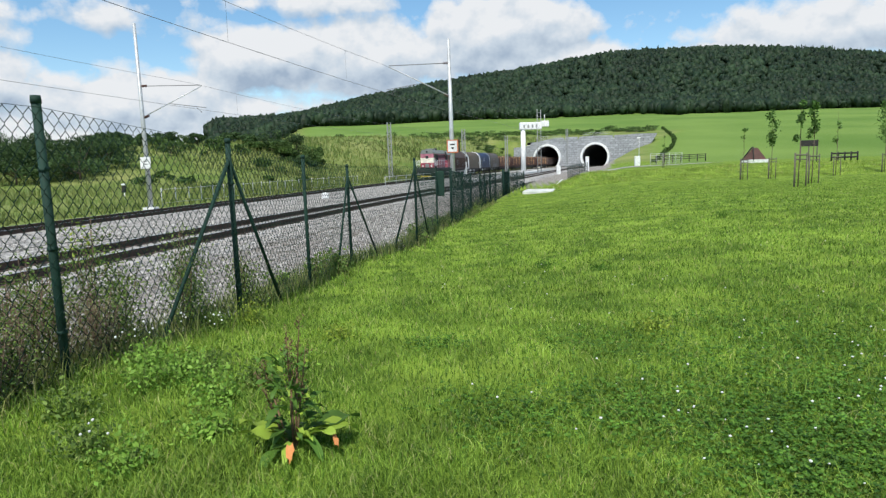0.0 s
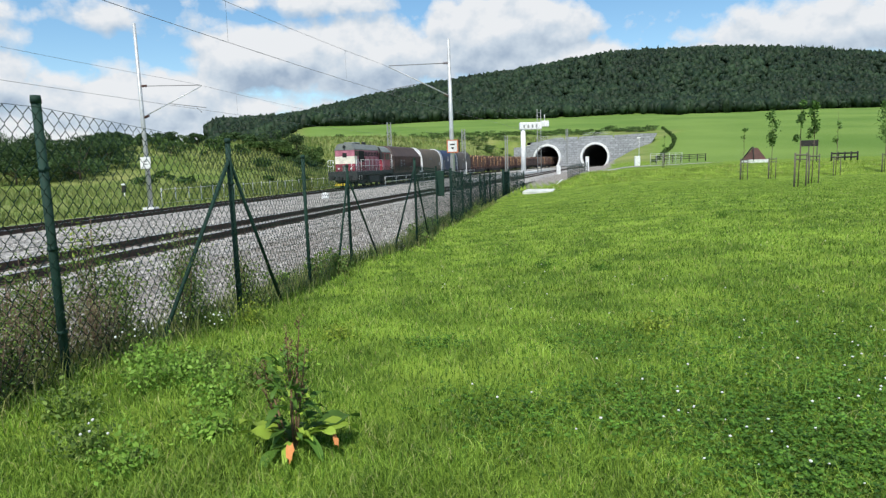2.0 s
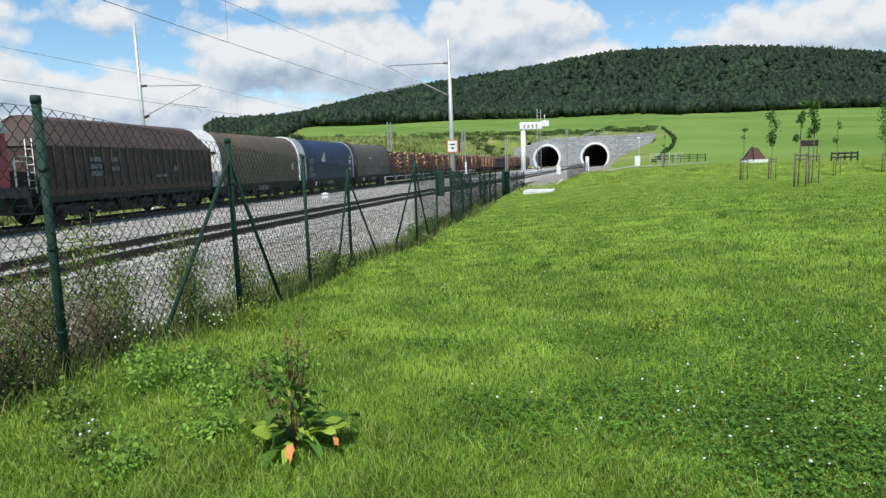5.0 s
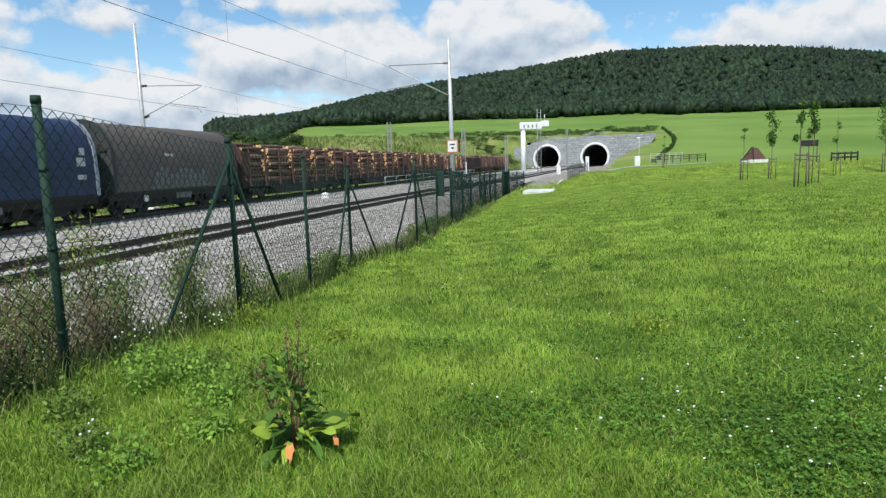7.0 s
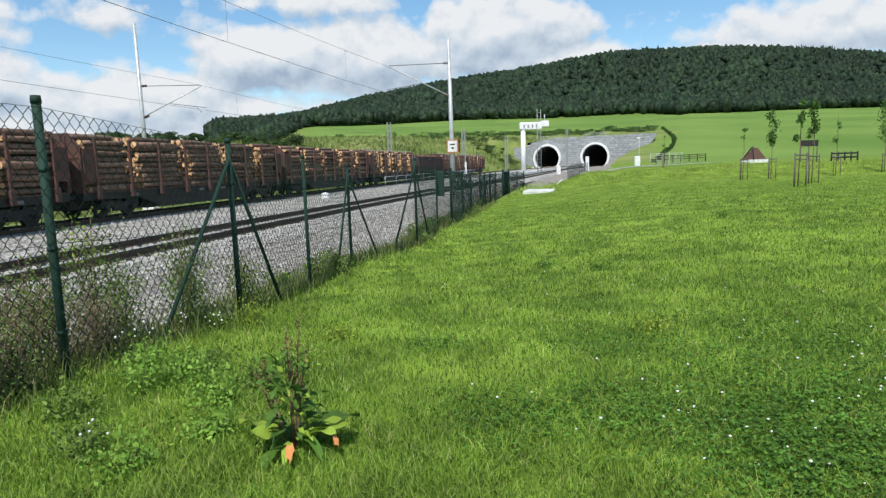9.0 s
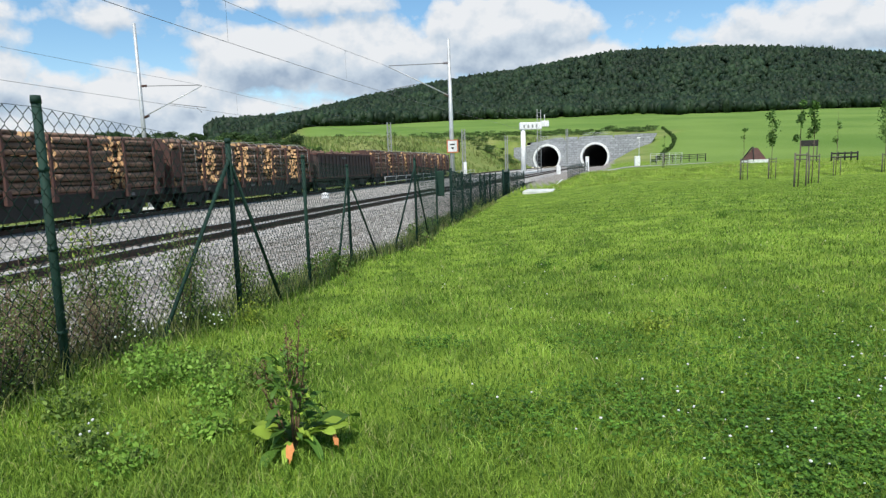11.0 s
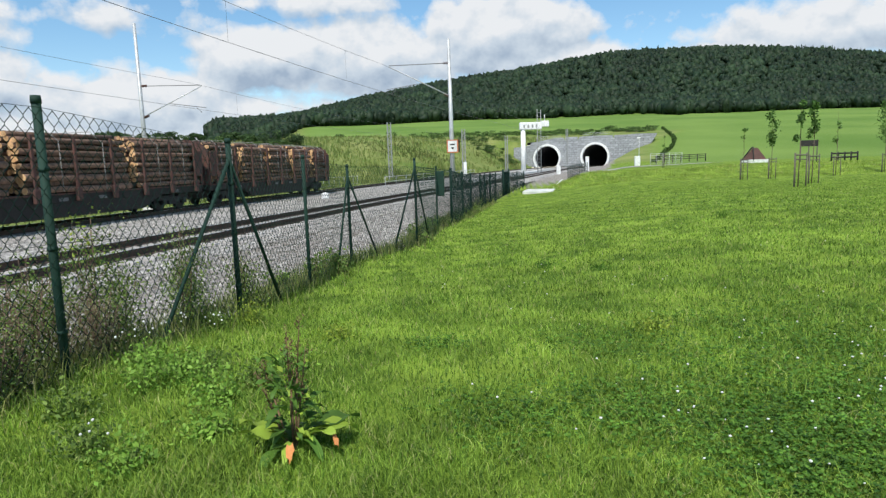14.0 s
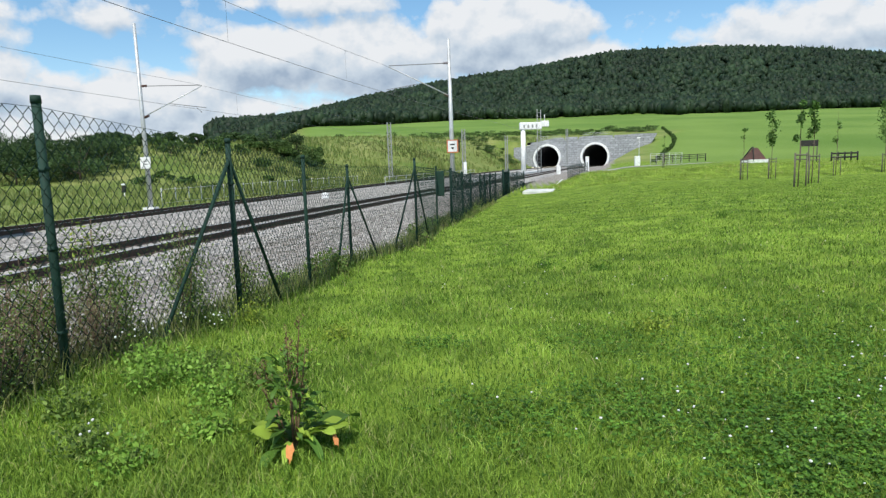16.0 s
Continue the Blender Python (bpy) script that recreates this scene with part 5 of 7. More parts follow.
def arms(e, side, reach, z_top, z_low, lean):
    """Cantilever: top tie, slanting tube, registration arm, insulators."""
    bm = B()
    rod(bm, (lean, 0, z_top), (side * reach, 0, z_top - 0.05), 0.022)
    part("tie_bar", bm, M_WIRE, e)
    bm = B()
    rod(bm, (lean, 0, z_low), (side * reach, 0, z_top - 0.1), 0.03)
    part("cantilever_tube", bm, M_MAST, e)
    bm = B()
    rod(bm, (side * reach * 0.45, 0, z_low + (z_top - z_low) * 0.42), (side * reach * 1.05, 0, z_low + 0.45), 0.018)
    rod(bm, (side * reach * 0.9, 0, z_low + 0.46), (side * reach * 0.98, 0, z_low + 0.18), 0.014)
    part("registration_arm", bm, M_WIRE, e)
    bm = B()
    for za in (z_top, z_low):
        for k in range(5):
            t = 0.12 + 0.06 * k
            rod(bm, (lean * 0 + side * t, 0, za + (0.02 * k if za == z_low else 0)), (side * (t + 0.03), 0, za + (0.02 * k if za == z_low else 0)), 0.07, seg=10)
    part("insulator", bm, M_RUSTW, e, "brown porcelain insulator")


def plate(e, x, y, z, w, h, bars):
    bm = B()
    box(bm, x - w / 2, x + w / 2, y - 0.03, y, z - h / 2, z + h / 2, 0.01)
    part("sign_plate", bm, M_WHITE, e, "white sign plate")
    bm = B()
    for bx, bz, bw, bh in bars:
        box(bm, x + bx - bw / 2, x + bx + bw / 2, y - 0.038, y - 0.031, z + bz - bh / 2, z + bz + bh / 2)
    part("sign_bar", bm, M_BLACK, e, "dark bars of lettering")


def build_masts():
    m1 = mast(-17.42, 38.0, -0.2, 10.75, 0.0, "grey steel catenary mast with a white sign plate")
    arms(m1, 1, 3.6, 7.2, 5.4, 0.0)
    plate(m1, 0.0, -0.16, 2.75, 0.62, 0.68, ((0, 0.1, 0.2, 0.05), (0, -0.08, 0.24, 0.04)))
    m2 = mast(0.72, 36.24, -0.52, 9.3, -0.06, "grey steel catenary mast with a red-edged sign beside the fence")
    arms(m2, -1, 3.4, 8.0, 6.2, -0.05)
    plate(m2, 0.0, -0.17, 3.42, 0.52, 0.62, ((0, 0.1, 0.26, 0.08), (0, -0.1, 0.12, 0.1)))
    bm = B()
    for x0, x1, z0, z1 in ((-0.32, -0.262, 3.06, 3.78), (0.262, 0.32, 3.06, 3.78), (-0.262, 0.262, 3.732, 3.78), (-0.262, 0.262, 3.06, 3.108)):
        box(bm, x0, x1, -0.20, -0.165, z0, z1)
    part("sign_border", bm, M_ORANGE, m2, "orange red sign border")
    bm = B()
    box(bm, 0.34, 0.42, -0.1, 0.1, 3.1, 3.8, 0.01)
    rod(bm, (0.10, 0, 3.15), (0.36, 0, 3.15), 0.03)
    part("side_box", bm, M_FRAME, m2)
    # lattice masts further along the line
    for x, y, h, z in ((-8.1, 104.0, 9.2, 0.2), (4.4, 118.0, 8.6, 0.0), (15.6, 150.0, 8.5, 0.0), (42.7, 215.0, 13.0, 0.3)):
        z = gz(x, y)
        e = empty("lattice_mast", pose(x, y, z), "grey lattice steel mast beside the railway line", "catenary mast", "lattice masts")
        bm = B()
        for sx in (-0.27, 0.27):
            box(bm, sx - 0.085, sx + 0.085, -0.14, 0.14, -0.3, h, 0.01)
        part("upright", bm, M_LATT, e)
        bm = B()
        k = 0
        zz = 0.3
        while zz < h - 0.7:
            sgn = 1 if k % 2 else -1
            rod(bm, (-0.25 * sgn, 0, zz), (0.25 * sgn, 0, zz + 0.42), 0.06, seg=5)
            zz += 0.42
            k += 1
        part("lattice", bm, M_LATT, e)
    # overhead wires: contact wire, carrying wire and droppers over each track
    for near, spans in ((True, (-38.0, 13.0, 66.0, 120.0, 170.0, 222.0)), (False, (-36.0, 14.0, 66.0, 118.0, 170.0, 222.0))):
        e = empty("overhead_line", Matrix(), "overhead contact wire hung from a carrying wire", "overhead line", "overhead lines")
        bc, bmess = B(), B()

        def wp(s, z):
            lat = float(spread(s)) - 0.8 if near else -0.5
            x, y, _ = track(s, lat)
            return Vector((x, y, z + float(rail_z(s, near))))

        for a, b in zip(spans, spans[1:]):
            n = 10
            prev = None
            for k in range(n + 1):
                t = k / n
                s = a + (b - a) * t
                lowz, topz = 5.72, 7.2 - 0.25 * 4 * t * (1 - t)
                cur = (wp(s, lowz), wp(s, topz))
                if prev:
                    rod(bc, prev[0], cur[0], 0.009, seg=4)
                    rod(bmess, prev[1], cur[1], 0.0075, seg=4)
                if 0 < k < n and k % 2 == 1:
                    bd = B()
                    rod(bd, cur[0], cur[1], 0.004, seg=4)
                    part("dropper", bd, M_WIRE, e)
                prev = cur
        part("contact_wire", bc, M_WIRE, e)
        part("carrying_wire", bmess, M_WIRE, e)


build_masts()


def build_signals():
    # white gantry column with a hooded signal box, over the nearer track
    x, y = 14.35, 110.0
    z = gz(x, y)
    e = empty("signal_gantry", pose(x, y, z), "white cantilever signal gantry over the track", "signal gantry")
    bm = B()
    rod(bm, (0, 0, -0.3), (0, 0, 7.6), 0.42, 0.40, seg=18)
    part("column", bm, M_WHITE, e)
    bm = B()
    box(bm, -0.6, 3.2, -0.5, 0.5, 7.5, 8.7, 0.08)
    part("beam", bm, M_WHITE, e)
    bm = B()
    for k in range(4):
        box(bm, 0.0 + 0.7 * k, 0.3 + 0.7 * k, -0.53, -0.505, 7.75, 8.3)
    part("lettering", bm, M_LATT, e, "grey bars of lettering")
    bm = B()
    box(bm, 3.2, 4.4, -0.4, 0.4, 7.9, 8.9, 0.06)
    part("signal_box", bm, M_WHITE, e)
    bm = B()
    for xx in (2.4, 3.0):
        rod(bm, (xx, -0.3, -0.2), (xx, -0.3, 10.8), 0.07, seg=6)
    for k in range(16):
        rod(bm, (2.4, -0.3, 0.5 + 0.65 * k), (3.0, -0.3, 0.5 + 0.65 * k), 0.04, seg=5)
    part("ladder", bm, M_LATT, e, "grey steel ladder")
    bm = B()
    rod(bm, (3.7, 0, 8.9), (3.7, 0, 9.9), 0.08, seg=6)
    part("aerial", bm, M_MAST, e)
    # dwarf signal beyond the far track
    x, y = -24.9, 50.0
    e = empty("dwarf_signal", pose(x, y, gz(x, y)) @ Matrix.Diagonal((0.8, 0.8, 0.8, 1)), "dwarf railway signal with black lamp head on a white post", "signal")
    bm = B()
    rod(bm, (0, 0, -0.2), (0, 0, 0.75), 0.045)
    part("post", bm, M_WHITE, e)
    bm = B()
    box(bm, -0.17, 0.17, -0.12, 0.12, 0.75, 1.42, 0.04)
    part("lamp_head", bm, M_BLACK, e, "black lamp head")
    bm = B()
    box(bm, -0.2, 0.2, -0.15, 0.12, 1.42, 1.6, 0.05)
    part("hood", bm, M_WHITE, e)
    # white marker box on the ballast between the tracks
    bm = B()
    box(bm, -0.2, 0.2, -0.2, 0.2, -0.1, 0.42, 0.04)
    rod(bm, (0, 0, 0.40), (0, 0, 0.47), 0.16, 0.10, seg=10)
    b = part("marker_post", bm, M_WHITE)
    b.matrix_basis = pose(-7.54, 41.3, -0.12) @ Matrix.Diagonal((1.1, 1.1, 1.0, 1))
    tagged(b, "low white marker block standing on the ballast", "track marker")
    # steel railing between the tracks, beside a pale concrete walkway
    e = empty("railing", Matrix(), "grey steel railing along a walkway between the tracks", "railing")
    pts = []
    for k in range(14):
        s = 44 + 4.2 * k
        x, y, _ = track(s, 2.35)
        pts.append((x, y, float(rail_z(s)) - 0.25))
    for p in pts:
        bm = B()
        rod(bm, p, (p[0], p[1], p[2] + 1.15), 0.035, seg=6)
        part("post", bm, M_MAST, e)
    for z in (0.6, 1.1):
        for p, q in zip(pts, pts[1:]):
            bm = B()
            rod(bm, (p[0], p[1], p[2] + z), (q[0], q[1], q[2] + z), 0.03, seg=6)
            part("rail_bar", bm, M_MAST, e)
    bm = B()
    rowp = []
    for k in range(20):
        s = 42 + 4.5 * k
        D = float(spread(s))
        x0, y0, _ = track(s, D - 5.2)
        x1, y1, _ = track(s, D - 3.4)
        z = float(rail_z(s)) + 0.02 + 0.24 * (1 - float(smooth01(60, 220, s)))
        rowp.append([bm.verts.new((x0, y0, z)), bm.verts.new((x1, y1, z)), bm.verts.new((x1, y1, z - 0.3)), bm.verts.new((x0, y0, z - 0.3))])
    for a, b in zip(rowp, rowp[1:]):
        for i in range(4):
            bm.faces.new((a[i], a[(i + 1) % 4], b[(i + 1) % 4], b[i]))
    bmesh.ops.recalc_face_normals(bm, faces=bm.faces[:])
    tagged(part("walkway", bm, M_CONC), "pale concrete walkway between the tracks", "walkway", kind="structure")
    # pale fence on the far side
    e = empty("post_fence", Matrix(), "low pale steel fence at the edge of the meadow", "fence")
    pts = []
    for k in range(26):
        s = 16 + 1.55 * k
        x, y, _ = track(s, -4.6)
        pts.append(Vector((x, y, gz(x, y) - 0.1)))
    for p in pts:
        bm = B()
        rod(bm, p, p + Vector((0, 0, 1.35)), 0.028, seg=6)
        part("post", bm, M_MAST, e)
    for z in (0.35, 1.25):
        for p, q in zip(pts, pts[1:]):
            bm = B()
            rod(bm, p + Vector((0, 0, z)), q + Vector((0, 0, z)), 0.016, seg=5)
            part("rail_bar", bm, M_MAST, e)
    # concrete slab and head wall of the culvert at the end of the fence
    bm = B()
    box(bm, -1.3, 1.3, -1.7, 2.2, -0.35, 0.10, 0.05)
    b = part("concrete_slab", bm, M_CONC)
    b.matrix_basis = pose(8.75, 56.6, -0.72, 0, 0, -14)
    tagged(b, "pale concrete slab at the end of the fence", "slab")
    # concrete marker posts
    for x, y, h in ((17.6, 95.0, 1.3), (4.6, 118.0, 2.6), (25.8, 112.0, 2.5)):
        bm = B()
        box(bm, -0.28, 0.28, -0.2, 0.2, -0.3, h, 0.04)
        b = part("equipment_cabinet", bm, M_WHITE)
        b.matrix_basis = pose(x, y, gz(x, y))
        tagged(b, "pale grey equipment cabinet beside the line", "cabinet", "equipment cabinets")


build_signals()


# ---- far woods ----
def blob_template(rng, n=2):
    bm = B()
    bmesh.ops.create_icosphere(bm, subdivisions=n, radius=1.0)
    co = np.array([v.co[:] for v in bm.verts])
    tri = np.array([[v.index for v in f.verts] for f in bm.faces])
    bm.free()
    return co, tri


def build_forest():
    """The wooded hill: thousands of broken crowns, taller towards the crest, one stand of trees."""
    rng = np.random.default_rng(11)
    co, tri = blob_template(rng, 2)
    n = 9000
    a = rng.uniform(-0.40, 0.80, n * 2)
    lim = 590 + 25 * np.sin(a * 9) + 18 * np.sin(a * 23 + 1) - 270 * smooth01(-0.19, -0.27, a)
    y = lim + (1050 - lim) * rng.random(n * 2) ** 1.15
    x = a * y
    ok = (y > lim) & ((a > -0.360 + 0.004 * np.sin(y * 0.05)))
    x, y, a = x[ok][:n], y[ok][:n], a[ok][:n]
    n = len(x)
    z = ground_z(x, y)
    near = np.where(y < 520, 0.62, 1.0)
    r = rng.uniform(2.6, 5.4, n) * near
    tall = rng.uniform(6.5, 12.0, n) * near * (1 + 0.5 * smooth01(-0.31, -0.35, a))
    V3 = co[None] * (1 + rng.normal(0, 0.24, (n, len(co), 1)))
    V3[..., 0] *= r[:, None]
    V3[..., 1] *= r[:, None]
    V3[..., 2] *= (tall * 0.5)[:, None]
    con = rng.random(n) < np.where((a > 0.55) & (y > 930), 0.5, 0.008)
    top = np.clip((V3[..., 2] / (tall * 0.5)[:, None] + 1) / 2, 0, 1)
    taper = np.where(con[:, None], 1.15 - 1.0 * top, 1.0)
    V3[..., 0] *= np.where(con[:, None], taper * 0.8, 1)
    V3[..., 1] *= np.where(con[:, None], taper * 0.8, 1)
    V3[..., 2] *= np.where(con, 1.35, 1.0)[:, None]
    V3 += np.stack([x, y, z + tall * 0.52], 1)[:, None]
    F = (tri[None] + len(co) * np.arange(n)[:, None, None]).reshape(-1)
    ob = arrays("forest", V3.reshape(-1, 3), F, 3, M_FOREST)
    tagged(ob, "dense dark green mixed forest covering the hill", "forest", kind="stuff")
    # the leafy face of the crowns
    m = 230000
    k = rng.integers(0, n, m)
    d = rng.normal(0, 1, (m, 3))
    d /= np.linalg.norm(d, axis=1)[:, None]
    d[:, 1] = -np.abs(d[:, 1])
    c = np.stack([x[k], y[k], z[k] + tall[k] * 0.52], 1) + d * np.stack([r[k], r[k], tall[k] * np.where(con[k], 0.7, 0.5)], 1) * rng.uniform(0.9, 1.12, m)[:, None] * np.where(con[k], 0.75, 1)[:, None]
    leaf_cloud("forest_leaves", c, rng.uniform(0.5, 1.25, m), rng, M_FOREST, "leafy outer sprays of the forest crowns", "foliage")


def leaf_cloud(name, c, size, rng, mat, label="", category="", parent=None, flat=0.0):
    """Small leaf sprays, each a bent pair of triangles, at the points c."""
    m = len(c)
    u = rng.normal(0, 1, (m, 3))
    u /= np.linalg.norm(u, axis=1)[:, None]
    w = rng.normal(0, 1, (m, 3))
    w[:, 2] += flat
    v = np.cross(u, w)
    v /= np.linalg.norm(v, axis=1)[:, None] + 1e-9
    s = np.asarray(size)[:, None]
    V3 = np.stack([c - u * s, c + v * s * 0.55, c + u * s, c - v * s * 0.55], 1).reshape(-1, 3)
    i = 4 * np.arange(m)[:, None]
    F = np.concatenate([i, i + 1, i + 2, i, i + 2, i + 3], 1).reshape(-1)
    ob = arrays(name, V3, F, 3, mat)
    if parent is not None:
        ob.parent = parent
    if label:
        tagged(ob, label, category, kind="stuff")
    return ob


build_forest()


# ---- nearer trees and bushes ----
def tree(x, y, h, w, rng, label, n=1500, mat=None, name="tree", leaf=0.42, trunk=True, group="trees beyond the meadow"):
    z = gz(x, y)
    e = empty(name, pose(x, y, z), label, "tree" if trunk else "bush", group)
    bm = B()
    lobes = []
    th = h * (0.12 if trunk else 0.06)
    rod(bm, (0, 0, -0.3), (rng.normal(0, 0.1), 0, th + h * 0.3), 0.022 * h, 0.010 * h, seg=8)
    for k in range(12):
        ang, t = rng.uniform(0, 6.28), rng.uniform(0.08, 0.95)
        c = Vector((math.cos(ang) * w * 0.34 * (1.2 - t * 0.5), math.sin(ang) * w * 0.34 * (1.2 - t * 0.5), th + (h - th) * t * 0.82))
        rod(bm, (0, 0, th * 0.9 + t * h * 0.12), c, 0.008 * h, 0.003 * h, seg=5)
        lobes.append((c, w * rng.uniform(0.2, 0.32), h * rng.uniform(0.11, 0.19)))
    part("trunk", bm, M_BARK, e)
    k = rng.integers(0, len(lobes), n)
    cc = np.array([l[0][:] for l in lobes])[k]
    rr = np.array([(l[1], l[1], l[2]) for l in lobes])[k]
    d = rng.normal(0, 1, (n, 3))
    d /= np.linalg.norm(d, axis=1)[:, None]
    pts = cc + d * rr * (rng.random(n) ** 0.35)[:, None]
    pts[:, 2] = np.maximum(pts[:, 2], 0.15)
    leaf_cloud("crown", pts, rng.uniform(0.5, 1.0, n) * leaf, rng, mat or M_BUSH, parent=e)
    return e


def build_trees():
    rng = np.random.default_rng(21)
    dark = "dark green broadleaf tree at the edge of the meadow"
    # big trees at the meadow's foot
    for k in range(13):
        a, y = -0.80 + 0.0235 * k + rng.normal(0, 0.004), rng.uniform(68, 86)
        tree(a * y, y, (6.6 - 0.13 * k) * rng.uniform(0.8, 1.12), 5.6 * rng.uniform(0.8, 1.2), rng, dark, 5000, M_TREE, leaf=0.16)
    # smaller ones along the crest of the meadow
    for k in range(17):
        a, y = -0.60 + 0.0115 * k + rng.normal(0, 0.005), rng.uniform(112, 128)
        tree(a * y, y, rng.uniform(1.6, 3.4), rng.uniform(3.0, 5.0), rng, dark, 2000, M_TREE, leaf=0.19)
    for k in range(15):
        a, y = rng.uniform(-0.53, -0.27), rng.uniform(92, 112)
        tree(a * y, y, rng.uniform(1.4, 2.6), rng.uniform(1.6, 3.0), rng, "light green young tree in the meadow", 600, M_BUSH, leaf=0.20)
    # clump by the line
    for a, y, h, w, m in ((-0.262, 113, 4.6, 4.0, M_TREE), (-0.225, 110, 4.9, 5.0, M_TREE), (-0.197, 108, 3.9, 3.6, M_BUSH), (-0.245, 108, 3.6, 4.2, M_BUSH), (-0.30, 118, 2.1, 4.0, M_TREE), (-0.325, 120, 2.0, 3.6, M_TREE), (-0.285, 112, 2.0, 3.6, M_BUSH), (-0.21, 104, 2.4, 3.6, M_TREE), (-0.378, 114, 2.4, 2.8, M_TREE)):
        tree(a * y, y, h, w, rng, "green bushy tree beside the railway line", 3200, m, leaf=0.19)
    # scattered bushes in the meadow and on the slopes of the cutting
    for k in range(76):
        if k < 24:
            a, y = rng.uniform(-0.62, -0.18), rng.uniform(62, 110)
        elif k < 54:
            a, y = rng.uniform(-0.18, 0.13), rng.uniform(190, 262)
        else:
            a, y = rng.uniform(0.03, 0.12), rng.uniform(215, 250)
        x = a * y
        s, lat = along(x, y)
        if -5 < float(lat) < float(spread(s)) + 5:
            continue
        h = rng.uniform(0.5, 1.3) if k < 24 else rng.uniform(0.8, 2.2)
        tree(x, y, h, h * rng.uniform(1.3, 2.2), rng, "low green bush in rough grass", 420, name="bush", leaf=0.2, trunk=False, group="bushes in the meadow")
    # hedge band along the foot of the crop field, over the tunnel
    for k in range(44):
        a = -0.02 + 0.0082 * k
        y = 296 + rng.uniform(-14, 10) - 20 * a
        h = rng.uniform(1.4, 3.0)
        tree(a * y, y, h, h * 2.4, rng, "low hedge bush below the crop field", 380, name="bush", leaf=0.32, trunk=False, group="hedge bushes above the tunnel")


build_trees()


M_LEAFY = leafy("young tree leaves", (0.05, 0.11, 0.022), (0.11, 0.20, 0.042), vary=0.8)


def young_tree(x, y, h, crown, rng, leaves):
    """A sapling tied between three stakes with cross rails."""
    z = gz(x, y)
    e = empty("young_tree", pose(x, y, z), "thin young tree tied between wooden stakes on the lawn", "tree", "young staked trees")
    bm = B()
    rod(bm, (0, 0, -0.2), (0.05, 0, h * 0.55), 0.03, 0.02, seg=8)
    rod(bm, (0.05, 0, h * 0.55), (0.0, 0, h), 0.02, 0.006, seg=6)
    for k in range(12):
        t = rng.uniform(0.45, 0.95)
        ang = rng.uniform(0, 6.28)
        L = crown * 0.8 * (1.2 - t)
        rod(bm, (0.03, 0, h * t), (0.03 + math.cos(ang) * L, math.sin(ang) * L, h * t + L * 0.7), 0.009, 0.003, seg=4)
    part("trunk", bm, M_BARK, e)
    # leaves gather in loose tufts round a few shoots
    n = int(leaves * 1.5)
    tufts = max(4, leaves // 28)
    tz = rng.uniform(0.50, 0.99, tufts)
    ta, tr = rng.uniform(0, 6.28, tufts), crown * 0.62 * rng.random(tufts) * np.clip(1.45 - tz, 0.25, 0.8)
    k = rng.integers(0, tufts, n)
    pts = np.stack([np.cos(ta[k]) * tr[k], np.sin(ta[k]) * tr[k], h * tz[k]], 1) + rng.normal(0, 1, (n, 3)) * np.array([0.13, 0.13, 0.17]) * crown
    leaf_cloud("crown", pts, rng.uniform(0.05, 0.12, n), rng, M_LEAFY, parent=e)
    st = empty("tree_stakes", pose(x, y, z), "three dark wooden tree stakes joined by cross rails", "tree stakes", "tree stakes on the lawn")
    corners = [(-0.30, -0.18), (0.32, -0.14), (0.02, 0.34)]
    for i, (cx, cy) in enumerate(corners):
        bm = B()
        rod(bm, (cx, cy, -0.3), (cx, cy, 1.72), 0.036, 0.032, seg=8)
        part("stake", bm, M_WOOD, st)
        nx, ny = corners[(i + 1) % 3]
        bm = B()
        d = Vector((nx - cx, ny - cy, 0))
        m = Vector(((cx + nx) / 2, (cy + ny) / 2, 1.6))
        rod(bm, m - d / 2, m + d / 2, 0.035, seg=6)
        rod(bm, m - d / 2 - Vector((0, 0, 0.22)), m + d / 2 - Vector((0, 0, 0.22)), 0.025, seg=6)
        part("cross_rail", bm, M_WOOD, st)


